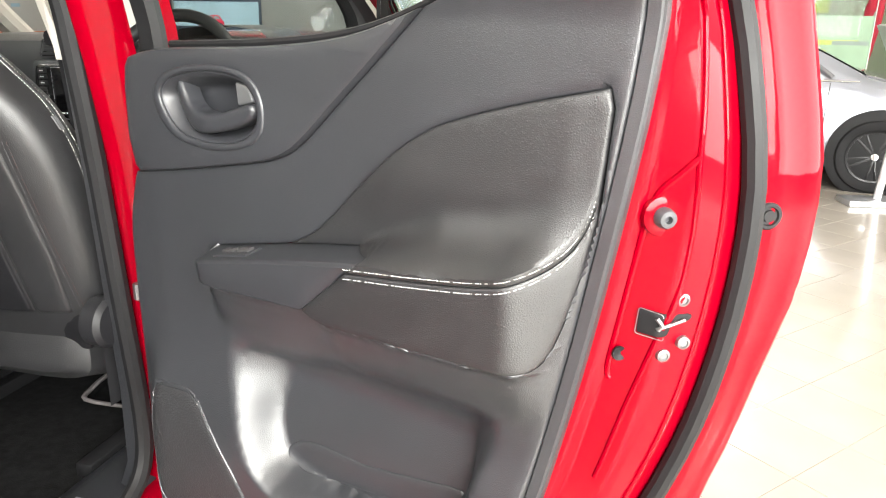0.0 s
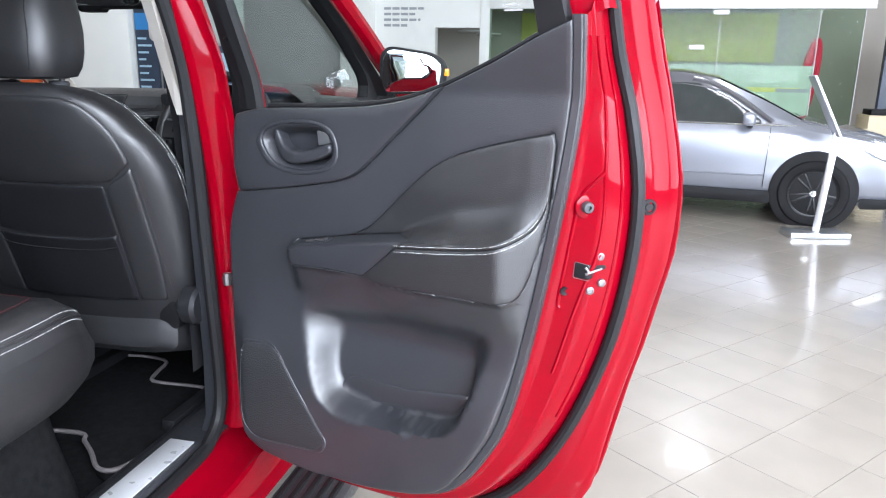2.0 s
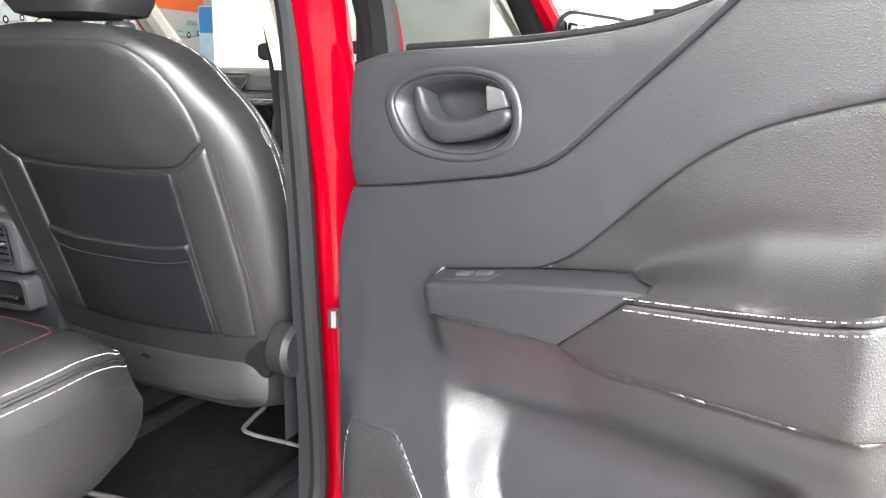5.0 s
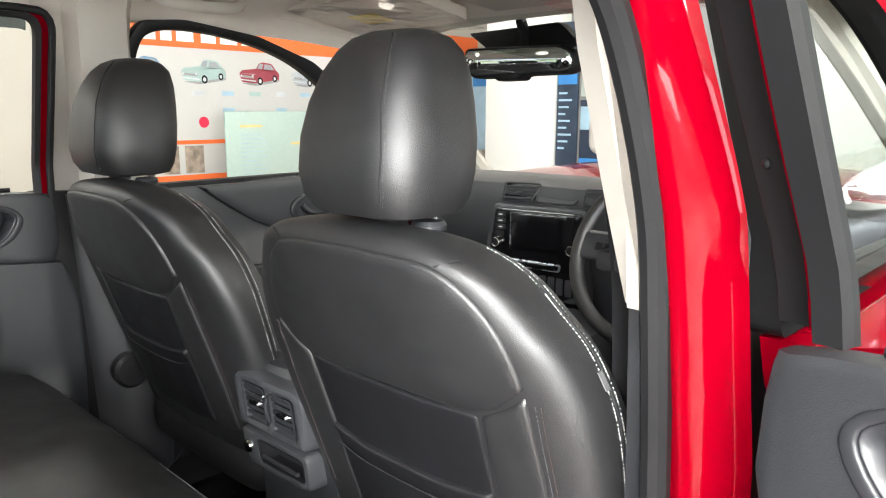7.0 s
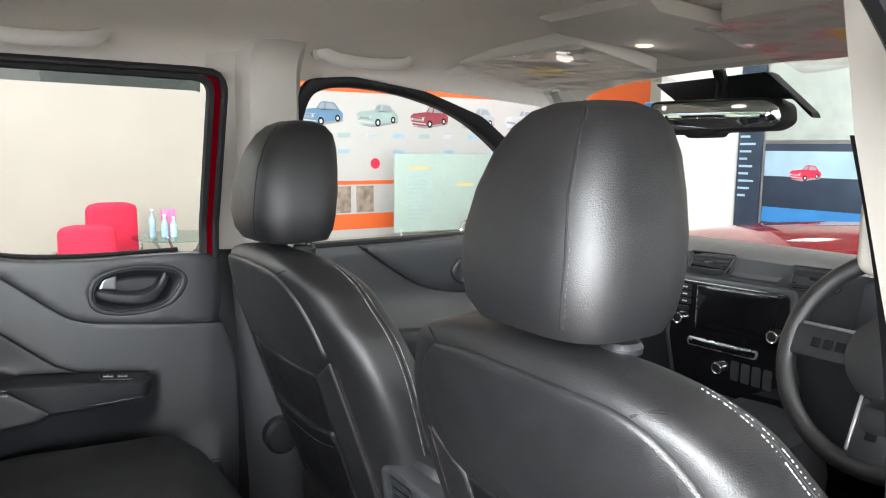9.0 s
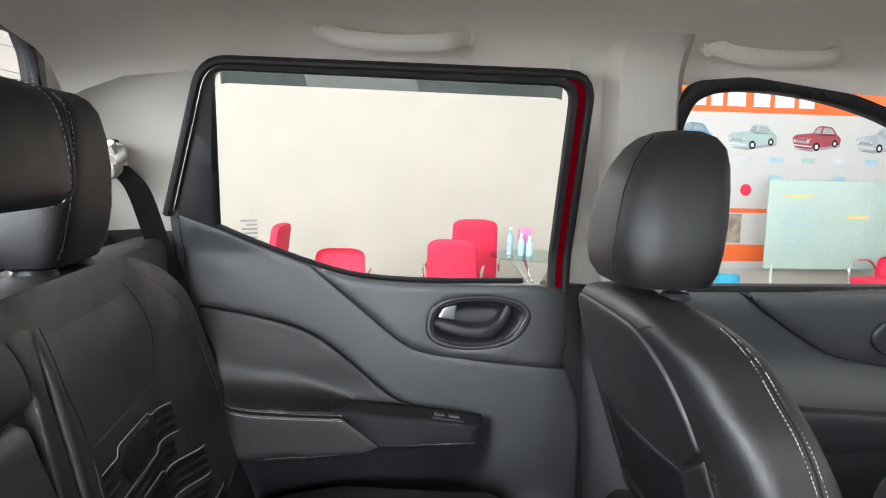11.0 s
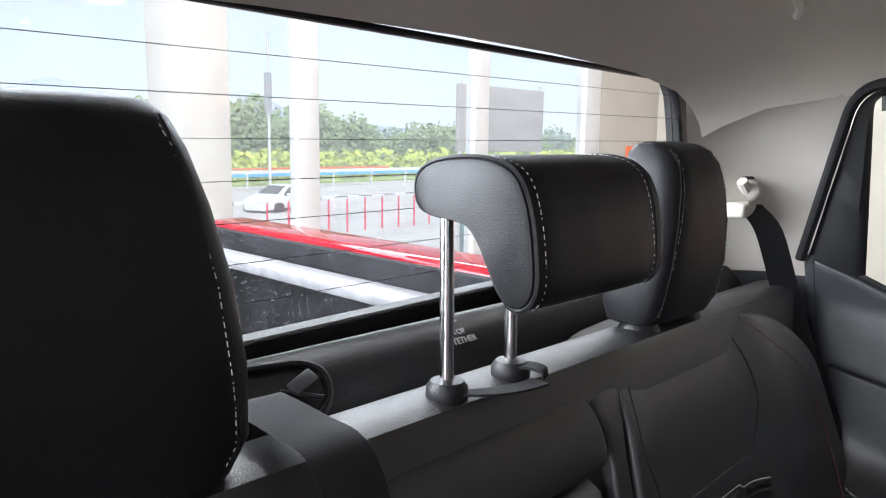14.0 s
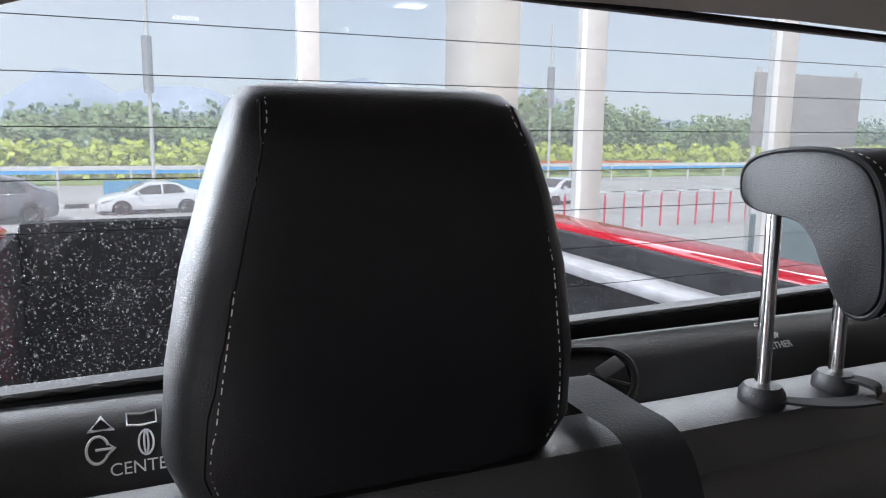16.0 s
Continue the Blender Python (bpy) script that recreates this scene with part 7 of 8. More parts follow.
def tree(x, y, h, r, mat_):
    t = thing("tree", "leafy roadside tree with an uneven crown", "tree", (x, y, -2.2), "roadside trees")
    part("trunk", join(tube([(x, y, -2.3), (x + 0.1, y, -2.2 + h * 0.35), (x - 0.1, y, -2.2 + h * 0.7)], [0.28, 0.2, 0.08], 8), *[tube([(x, y, -2.2 + h * 0.4), (x + r * 0.5 * math.cos(a), y + r * 0.5 * math.sin(a), -2.2 + h * 0.7)], [0.12, 0.03], 6) for a in (0.4, 2.2, 4.1, 5.3)]), BARK, t)
    part("crown", clumps(x, y, -2.2 + h * 0.5, r * 1.15, h * 0.52, 2000, 0.22), mat_, t, angle=180)


for k in range(44):
    x = -105 + k * 3.4 + rng.uniform(-1.5, 1.5)
    tree(x, rng.uniform(-84, -62), rng.uniform(4.0, 6.5) + (2.0 if -75 < x < -18 else 0), rng.uniform(3.0, 4.6), LEAF[1])
# Distant wood: its foliage colour is paled to imitate haze.
wood = []
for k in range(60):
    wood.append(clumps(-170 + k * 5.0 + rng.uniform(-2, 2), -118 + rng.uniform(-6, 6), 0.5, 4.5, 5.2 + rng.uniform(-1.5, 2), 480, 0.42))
tagged(part("far_wood", join(*wood), material("haze_painted_foliage", (0.26, 0.34, 0.27), 0.95, vary=0.25, vscale=0.4, spec=0.0), angle=180), "far tree line behind the road, painted pale with haze", "trees", kind="stuff")
hedge = []
for k in range(110):
    hedge.append(clumps(-120 + k * 2.0, -56 + rng.uniform(-1.5, 1.5), -0.7, 1.8, 1.9, 190, 0.22))
tagged(part("hedge", join(*hedge), LEAF[0], angle=180), "bright green overgrown bushes behind the wall", "bushes", kind="stuff")
# Distance haze is painted into the hills as a pale blue colour.
HILL = material("haze_painted_hill", (0.39, 0.44, 0.54), 1.0, vary=0.12, vscale=0.01, spec=0.0)


def ridge(name, y, peaks, base):
    xs = np.linspace(-1700, 1100, 90)
    top = []
    for x in xs:
        h = base
        for c, w, a in peaks:
            h = max(h, a * math.exp(-((x - c) / w) ** 2))
        top.append((x, y, h + 7 * noise.noise((x * 0.012, y, 0)) - 2))
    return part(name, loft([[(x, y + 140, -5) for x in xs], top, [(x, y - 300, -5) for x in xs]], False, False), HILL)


tagged(ridge("hills", -1500, [(85, 120, 108), (-110, 190, 84), (-480, 200, 110), (-820, 240, 120), (600, 240, 90)], 40), "hills on the horizon with pale blue haze in their colour", "hills", kind="structure")

pole = thing("lamp_post", "tall pale roadside lamp post", "street lamp", (0.4, -40, -2.2))
part("pole", tube([(-0.95, -40, -2.2), (-0.95, -40, 9)], 0.10, 10), ALU, pole)
part("banner_box", tube([(-0.92, -40, 3.4), (-0.92, -40, 6.2)], 0.26, 10), material("grey_box", (0.3, 0.31, 0.33), 0.6), pole)
pole2 = copy_thing(pole, Matrix.Translation((-26.0, -44, -2.2)))


# ---- cars ----
TYRE = material("tyre_rubber", (0.012, 0.012, 0.013), 0.75, spec=0.2, vary=0.1)
RIM = material("dark_alloy", (0.012, 0.012, 0.013), 0.3, metal=0.3, rvary=0.0)
CAR_GLASS = material("dark_car_glass", (0.03, 0.036, 0.036), 0.06, coat=0.5)


def car(label, body_mat, roof_mat, m, L=4.5, H=1.46, fine=True):
    """A saloon: x forward, y to its left, z up."""
    e = thing("car", label, "car", tuple(m.translation))
    f = lambda p: m @ Vector(p)
    low, belt, W = 0.22, 0.93, 0.87
    # x, lower height, belt height, top height, top half width, body half width
    st = [(-2.25, 0.42, 0.80, 0.82, 0.60, 0.66), (-2.18, 0.30, 0.92, 0.96, 0.64, 0.76), (-1.9, 0.24, 0.98, 1.04, 0.66, 0.83), (-1.55, low, 0.98, 1.12, 0.62, W), (-1.05, low, 0.97, 1.36, 0.58, W), (-0.5, low, 0.95, H, 0.58, W), (0.0, low, belt, H, 0.58, W), (0.35, low, 0.92, 1.40, 0.58, W), (0.8, low, 0.92, 1.20, 0.62, W), (1.15, low, 0.92, 1.02, 0.68, W), (1.5, low, 0.88, 0.95, 0.70, 0.87), (1.9, 0.22, 0.80, 0.87, 0.66, 0.83), (2.12, 0.22, 0.68, 0.77, 0.58, 0.74), (2.24, 0.28, 0.56, 0.62, 0.48, 0.6)]
    rings = []
    for x, z0, zb, zt, tw, w in st:
        half = [(w * 0.90, z0), (w * 0.985, z0 + 0.12), (w, (z0 + zb) / 2 + 0.02), (w * 0.985, zb - 0.10), (w * 0.955, zb), (tw + (w * 0.955 - tw) * 0.45, zb + (zt - zb) * 0.55), (tw, zt - 0.015), (tw * 0.75, zt), (0, zt + 0.012)]
        rings.append([f((x, y, z)) for y, z in half] + [f((x, -y, z)) for y, z in half[-2::-1]])
    part("body", loft(rings), body_mat, e)
    top = []
    for x, z0, zb, zt, tw, w in st[3:9]:
        h = zt - zb
        half = [(tw + (w * 0.955 - tw) * 0.26 + 0.016, zt - 0.24 * h), (tw + 0.012, zt - 0.012), (tw * 0.75, zt + 0.008), (0, zt + 0.02)]
        top.append([f((x, y, z)) for y, z in half] + [f((x, -y, z)) for y, z in half[-2::-1]])
    part("roof", loft(top[:5], False, False), roof_mat, e)
    part("windscreen", loft([[f((x, y, z + 0.006)) for y, z in [(tw * 0.96, zt - 0.005), (tw * 0.5, zt + 0.006), (-tw * 0.5, zt + 0.006), (-tw * 0.96, zt - 0.005)]] for x, z0, zb, zt, tw, w in st[7:10]], False, False), CAR_GLASS, e)

    part("bonnet", loft([[f((x, y, z)) for y, z in [(tw * 1.02, zt - 0.03), (tw, zt - 0.004), (tw * 0.75, zt + 0.010), (0, zt + 0.022), (-tw * 0.75, zt + 0.010), (-tw, zt - 0.004), (-tw * 1.02, zt - 0.03)]] for x, z0, zb, zt, tw, w in st[9:13]], False, False), roof_mat, e)

    def side(s_):
        def g(x, z, d=0.0):
            zb = float(np.interp(x, [q[0] for q in st], [q[2] for q in st]))
            zt = float(np.interp(x, [q[0] for q in st], [q[3] for q in st]))
            tw = float(np.interp(x, [q[0] for q in st], [q[4] for q in st]))
            w = float(np.interp(x, [q[0] for q in st], [q[5] for q in st]))
            k = max(0, min(1, (z - zb) / max(0.05, zt - zb)))
            y = w * 0.955 + (tw - w * 0.955) * k if z > zb else w * (0.985 if z > 0.75 else 1.0)
            return f((x, s_ * (y + 0.006 + d), z))
        return g

    for s_ in (1, -1):
        g = side(s_)
        part("front_window", sheet(round_poly([(-0.28, 0.965), (-0.28, 1.355), (0.16, 1.345), (0.48, 1.20), (0.78, 1.0), (0.78, 0.965)], 0.02), g, 0.014, 0.025, 0.004, 0.004, 0.03), CAR_GLASS, e)
        part("rear_window", sheet(round_poly([(-1.28, 1.01), (-1.05, 1.27), (-0.8, 1.36), (-0.36, 1.375), (-0.36, 0.97)], 0.02), g, 0.022, 0.05, 0.004, 0.004, 0.01), CAR_GLASS, e)
        part("front_pillar", tube([g(x, z, 0.004) for x, z in spline([(0.10, 1.385), (0.30, 1.335), (0.55, 1.21), (0.88, 0.985)], 6)], 0.026, 8), roof_mat, e)
        part("corner_pane", sheet([(0.80, 0.965), (0.83, 0.985), (1.02, 0.955), (1.02, 0.945)], g, 0.008, 0.05, 0, 0, 0.01), roof_mat, e)
        part("window_line", tube([g(x, 0.957, 0.004) for x in np.linspace(-1.3, 1.1, 18)], 0.007, 6), CHROME, e)
        part("side_skirt", sheet(round_poly([(-0.92, 0.20), (-0.92, 0.32), (0.92, 0.32), (0.94, 0.20)], 0.02), g, 0.012, 0.15, 0.01, 0.01, 0.03), BLACKPART, e)
        for x in (-0.32, 0.86):
            part("door_gap", tube([g(x + 0.03 * (z - 0.6), z, -0.002) for z in np.linspace(0.36, 0.94, 8)], 0.004, 5), BLACKPART, e)
        part("crease", tube([g(x, 0.50 - 0.03 * (x > 0), 0.001) for x in np.linspace(-0.9, 0.85, 14)], 0.010, 6), body_mat, e)
        hm = part("door_handle", tube([g(-0.18, 0.83, 0.012), g(-0.02, 0.83, 0.02), g(0.02, 0.83, 0.01)], 0.012, 8), body_mat, e)
        mirror_ = part("wing_mirror", moved(box(-0.06, 0.06, -0.10, 0.10, -0.06, 0.06, 0.03, 3), m @ Matrix.Translation((0.66, s_ * 0.97, 1.02))), body_mat, e)
        part("mirror_foot", tube([f((0.68, s_ * 0.85, 0.95)), f((0.67, s_ * 0.94, 0.97))], 0.03, 8), BLACKPART, mirror_)
        part("headlight", sheet(round_poly([(1.62, 0.80), (1.95, 0.735), (2.12, 0.66), (2.05, 0.60), (1.80, 0.70)], 0.02), g, 0.008, 0.06, 0.01, 0.01, 0.02), CHROME, e, "clear wraparound headlight")
        part("front_lip", sheet(round_poly([(1.72, 0.20), (1.72, 0.30), (2.15, 0.30), (2.2, 0.22)], 0.02), g, 0.012, 0.1, 0.01, 0.01, 0.03), BLACKPART, e)
        for x in (-1.32, 1.31):
            part("wheel_arch", moved(lathe([(0.0, 0.0), (0.372, 0.0), (0.395, -0.006), (0.40, -0.05)], 40), m @ Matrix.Translation((x, s_ * 0.878, 0.34)) @ pose(0, 0, 0, -90 * s_, 0, 0)), BLACKPART, e)
            wm = m @ Matrix.Translation((x, s_ * 0.80, 0.325)) @ pose(0, 0, 0, -90 * s_, 0, 0)
            wh = part("wheel", moved(lathe([(0.215, 0.06), (0.235, 0.088), (0.275, 0.102), (0.305, 0.098), (0.322, 0.075), (0.325, 0.0), (0.322, -0.08), (0.2, -0.1)], 44), wm), TYRE, e)
            if fine:
                part("rim", moved(lathe([(0.222, 0.07), (0.228, 0.088), (0.213, 0.084), (0.2, 0.03), (0.06, 0.02), (0.0, 0.02)], 40), wm), RIM, wh)
                for k in range(10):
                    part("spoke", moved(box(0.03, 0.21, -0.012 + 0.004 * (k % 2), 0.012, 0.045, 0.08, 0.005), wm @ pose(0, 0, 0, 0, 0, 36 * k + (7 if k % 2 else -7))), RIM, wh)
                part("hub_cap", moved(lathe([(0.0, 0.092), (0.03, 0.09), (0.034, 0.078)], 18), wm), CHROME, wh)
    return e


SILVER = material("silver_grey_paint", (0.30, 0.315, 0.36), 0.27, metal=0.6, coat=0.8, vary=0.0, rvary=0.0)
GREY_ROOF = material("dark_grey_paint", (0.10, 0.10, 0.11), 0.25, coat=0.9, vary=0.0, rvary=0.0)
CAR_WHITE = material("white_car_paint", (0.75, 0.76, 0.78), 0.3, coat=0.8, vary=0.02)
CAR_DARK = material("dark_car_paint", (0.10, 0.09, 0.11), 0.3, coat=0.8, vary=0.05)
car("silver saloon with dark grey roof and black wheels", SILVER, GREY_ROOF, Matrix.Translation((2.33, 8.29, 0.0)) @ pose(0, 0, 0, 0, 0, -8))
car("white saloon parked by the road", CAR_WHITE, CAR_WHITE, Matrix.Translation((-0.6, -33.5, -2.12)) @ pose(0, 0, 0, 0, 0, 6), fine=False)
car("dark purple-grey car parked by the road", CAR_DARK, CAR_DARK, Matrix.Translation((5.1, -31.0, -2.08)) @ pose(0, 0, 0, 0, 0, 4) @ Matrix.Diagonal((1, 1, 1.28, 1)), fine=False)
car("dark car parked on the forecourt edge", CAR_DARK, CAR_DARK, Matrix.Translation((-15.5, -33.5, -2.12)) @ pose(0, 0, 0, 0, 0, 30), fine=False)
car("white car parked on the forecourt edge", CAR_WHITE, CAR_WHITE, Matrix.Translation((-20.5, -32, -2.12)) @ pose(0, 0, 0, 0, 0, 20), fine=False)

# ---- display stand ----
stand = thing("display_stand", "brushed steel information stand with slanted top", "display stand", (3.45, 6.78, 0))
part("base_plate", moved(box(-0.27, 0.27, -0.13, 0.13, 0.0, 0.05, 0.006), Matrix.Translation((3.45, 6.78, 0)) @ pose(0, 0, 0, 0, 0, 12)), SATIN, stand)
part("upright", moved(box(-0.03, 0.03, -0.03, 0.03, 0.05, 0.95, 0.004), Matrix.Translation((3.45, 6.78, 0)) @ pose(0, 0, 0, 0, 4, -13)), SATIN, stand)
part("sign_plate", moved(box(-0.012, 0.012, -0.20, 0.20, 0.0, 0.58, 0.005), Matrix.Translation((3.52, 6.78, 0.92)) @ pose(0, 0, 0, 0, -27, -6)), SATIN, stand)

# ---- offices at the north end ----
NY = 10.5
tagged(part("wall_office", box(-2.0, -1.07, NY, NY + 0.15, -0.2, 4.2, 0), WHITE_PAINT), "white office partition wall", "wall", kind="structure")
tagged(part("wall_lintel", box(-1.07, -0.40, NY, NY + 0.15, 2.02, 4.2, 0), WHITE_PAINT), "white wall over the office opening", "wall", kind="structure")
tagged(part("wall_jamb", box(-0.40, -0.26, NY - 0.03, NY + 0.18, -0.2, 4.2, 0.005), WHITE_PAINT), "white jamb beside the office opening", "wall", kind="structure")
tagged(part("column_north", box(-2.47, -2.0, NY - 0.25, NY + 0.2, -0.2, 4.2, 0.008), WHITE_PAINT), "white square column", "column", kind="structure")
tagged(part("wall_recess", box(-7.6, -2.47, NY + 0.8, NY + 0.95, -0.2, 4.2, 0), material("grey_wall_paint", (0.42, 0.42, 0.42), 0.7, vary=0.04)), "grey recessed wall", "wall", kind="structure")
tagged(part("office_cupboard", box(-0.95, -0.62, 12.6, 12.9, 0.0, 1.25, 0.01), material("dark_cupboard", (0.12, 0.115, 0.11), 0.6)), "dark grey office cupboard", "cupboard")
ol = thing("office_light", "round white ceiling lamp, lit, in the office", "ceiling light", (-0.6, 11.6, 2.2))
for x, y, z in ((-0.75, 11.6, 2.02), (-0.55, 12.2, 2.0)):
    part("disc", moved(lathe([(0.0, -0.02), (0.2, -0.015), (0.22, 0.0), (0.2, 0.02), (0, 0.03)], 24), pose(x, y, z)), WHITE_PAINT, ol)
part("rod", tube([(-0.65, 11.9, 2.03), (-0.65, 11.9, 4.2)], 0.01, 8), ALU, ol)
wl = thing("wall_lettering", "small grey lines of lettering on the white wall", "lettering", (-1.6, NY, 2.2))
DARK_INK = material("grey_ink", (0.30, 0.31, 0.33), 0.6)
for k, (x1, z) in enumerate(((-1.25, 2.27), (-1.38, 2.19), (-1.3, 2.11), (-1.5, 2.03))):
    for j in range(5):
        xa = -1.86 + j * 0.13
        if xa < x1:
            part("bar", box(xa, min(xa + 0.11, x1), NY - 0.004, NY - 0.001, z, z + 0.035, 0), DARK_INK, wl)
part_glass = thing("glass_partition", "green-tinted frameless glass office partition", "glass partition", (3, NY, 0), kind="structure")
GREEN_GLASS = glass("green_partition_glass", (0.74, 0.83, 0.75), gloss=0.008)
for x0, x1 in ((-0.26, 0.9), (0.91, 2.02), (2.03, 2.90), (2.91, 4.14), (4.15, 4.68)):
    part("pane", box(x0, x1, NY, NY + 0.012, 0, 2.28, 0), GREEN_GLASS, part_glass).visible_shadow = False
    part("edge", box(x1 - 0.004, x1 + 0.004, NY - 0.006, NY + 0.018, 0, 2.28, 0), ALU, part_glass)
part("fascia", box(-0.26, 4.78, NY - 0.06, NY + 0.1, 2.28, 4.2, 0.005), WHITE_PAINT, part_glass)
for x, z in ((2.62, 1.78), (2.9, 2.24)):
    part("clamp", box(x - 0.10, x + 0.10, NY - 0.02, NY + 0.03, z - 0.03, z + 0.03, 0.005), WHITE, part_glass)
part("film_band", box(2.03, 4.14, NY + 0.014, NY + 0.018, 0.9, 1.55, 0), material("frosted_film", (0.60, 0.63, 0.58), 0.6), part_glass, "frosted film band")
part("film_stripe", box(2.95, 4.0, NY + 0.012, NY + 0.02, 1.20, 1.26, 0), material("lime_film", (0.62, 0.60, 0.2), 0.6), part_glass)
part("film_bars", box(3.70, 4.12, NY + 0.008, NY + 0.011, 1.20, 1.25, 0), DARK_INK, part_glass)
# Yellow-green panels added to imitate a reflection in the partition glass.
YEL = material("yellow_green_reflection", (0.62, 0.62, 0.16), 0.7, vary=0.1)
tagged(part("reflection_panel", box(2.2, 4.1, 12.96, 12.998, 1.62, 2.4, 0.002), YEL), "yellow-green panel painted as a reflection in the office glass", "blind")
tagged(part("reflection_panel", box(-0.1, 0.6, 12.96, 12.998, 1.2, 2.4, 0.002), YEL), "narrow yellow-green panel, a painted reflection", "blind")
drape = thing("red_drape", "red cloth draped over a stand in the office", "cloth", (4.25, NY + 0.4, 0))
vs = spline([(4.12, 1.35), (4.10, 1.6), (4.16, 1.85), (4.24, 1.93), (4.30, 1.85), (4.31, 1.5), (4.25, 1.05), (4.20, 1.04), (4.24, 1.5), (4.22, 1.62), (4.16, 1.38)], 4, True)
part("cloth", sheet(vs, lambda u, v, d=0.0: Vector((u, NY + 0.35 - d, v)), lambda u, v: 0.015 * math.sin(u * 70), 0.03, 0.01, 0.01, 0.04), PINK_RED, drape)
part("stand_pole", tube([(4.23, NY + 0.42, 0), (4.23, NY + 0.42, 1.85)], 0.015, 8), ALU, drape)
kiosk = thing("display_wall", "dark display wall with small posters", "display wall", (5.3, NY, 0))
part("panel", box(4.95, 6.4, NY - 0.1, NY, 0, 2.1, 0.01), NAVY_PRINT, kiosk)
part("poster", box(5.02, 5.5, NY - 0.106, NY - 0.1, 1.5, 1.95, 0.002), BLUE_PRINT, kiosk)
part("poster", box(5.05, 5.35, NY - 0.106, NY - 0.1, 1.22, 1.4, 0.002), WHITE, kiosk)
part("desk", box(4.75, 5.1, NY - 0.5, NY, 0, 0.95, 0.01), material("cream_desk", (0.6, 0.5, 0.33), 0.5), kiosk)
part("tray", box(4.78, 5.05, NY - 0.45, NY - 0.1, 0.95, 1.02, 0.01), BLACKPART, kiosk)

# ---- poster column at the north-west ----
tagged(part("white_column", box(-5.50, -4.42, 8.0, 8.4, -0.2, 4.2, 0.01), WHITE_PAINT), "broad white column", "column", kind="structure")
pp = thing("poster_panel", "dark blue poster panel with text lines and a red car picture", "poster", (-3.8, 8.1, 0))
part("panel", box(-4.40, -4.10, 8.1, 8.14, 0.3, 2.6, 0.004), NAVY_PRINT, pp)
part("header", box(-4.39, -4.11, 8.094, 8.1, 1.85, 2.05, 0), BLUE_PRINT, pp)
PALE_BLUE = material("pale_blue_print", (0.35, 0.5, 0.62), 0.5)
for k in range(9):
    part("bar", box(-4.37, -4.37 + 0.10 + 0.12 * ((k * 7) % 5) / 5, 8.095, 8.099, 1.05 + k * 0.085, 1.075 + k * 0.085, 0), PALE_BLUE, pp)
part("picture", box(-4.05, -2.9, 8.1, 8.14, 0.75, 1.66, 0.004), NAVY_PRINT, pp)
part("picture_sky", box(-4.04, -2.92, 8.094, 8.1, 1.30, 1.58, 0), PALE_BLUE, pp)
part("picture_base", box(-4.04, -2.92, 8.094, 8.1, 0.78, 0.95, 0), BLUE_PRINT, pp)
part("upper_panel", box(-4.05, -2.9, 8.1, 8.14, 1.70, 2.9, 0.004), material("grey_green_panel", (0.42, 0.46, 0.43), 0.6), pp)


PRINT_SHADOW = material("print_shadow", (0.30, 0.29, 0.29), 0.6)
PRINT_LIGHT = material("print_bright_metal", (0.56, 0.57, 0.58), 0.5)


def car_picture(cx, cz, w, mat_, parent, place):
    """A small printed car seen three-quarters from the front: flat layers of ink."""
    def ink(name, pts, d, m, r=0.012):
        part(name, sheet(round_poly([(cx + u * w, cz + v * w) for u, v in pts], r * w, 3), place, d, 0.012, 0, 0, 0), m, parent)

    def disc(name, u, v, q, d, m):
        part(name, sheet([(cx + (u + 0.8 * q * math.cos(a)) * w, cz + (v + q * math.sin(a)) * w) for a in np.linspace(0, 6.28, 13)[:-1]], place, d, 0.006, 0, 0, 0), m, parent)

    ink("picture_shadow", [(-0.44, -0.22), (-0.1, -0.265), (0.46, -0.17), (0.50, -0.12), (0.1, -0.15)], 0.002, PRINT_SHADOW)
    ink("picture_side", [(-0.13, -0.02), (-0.06, 0.075), (0.42, 0.065), (0.49, 0.0), (0.475, -0.125), (0.36, -0.135), (-0.10, -0.21)], 0.003, mat_, 0.03)
    ink("picture_front", [(-0.50, -0.01), (-0.12, -0.03), (-0.09, -0.215), (-0.44, -0.19)], 0.0034, mat_, 0.03)
    ink("picture_bonnet", [(-0.50, -0.01), (-0.42, 0.055), (-0.08, 0.095), (0.04, 0.07), (-0.12, -0.02)], 0.0038, mat_, 0.02)
    ink("picture_grille", [(-0.47, -0.045), (-0.15, -0.065), (-0.15, -0.115), (-0.455, -0.09)], 0.0042, PRINT_SHADOW, 0.02)
    ink("picture_bumper", [(-0.47, -0.125), (-0.10, -0.155), (-0.10, -0.18), (-0.46, -0.15)], 0.0042, PRINT_LIGHT, 0.01)
    ink("picture_cabin", [(-0.10, 0.08), (-0.02, 0.205), (0.08, 0.235), (0.30, 0.21), (0.42, 0.06), (0.05, 0.05)], 0.0030, mat_, 0.03)
    ink("picture_windscreen", [(-0.07, 0.092), (0.0, 0.195), (0.085, 0.205), (0.055, 0.085)], 0.0046, DARK_INK, 0.01)
    ink("picture_window", [(0.095, 0.085), (0.125, 0.195), (0.28, 0.185), (0.355, 0.08)], 0.0046, DARK_INK, 0.01)
    for u, v, q in ((0.0, -0.165, 0.085), (0.365, -0.10, 0.072)):
        disc("picture_wheel", u, v, q, 0.005, BLACKPART)
        disc("picture_hub", u, v, q * 0.5, 0.0055, PRINT_LIGHT)
    for u in (-0.45, -0.18):
        disc("picture_lamp", u, -0.06, 0.028, 0.005, PRINT_LIGHT)


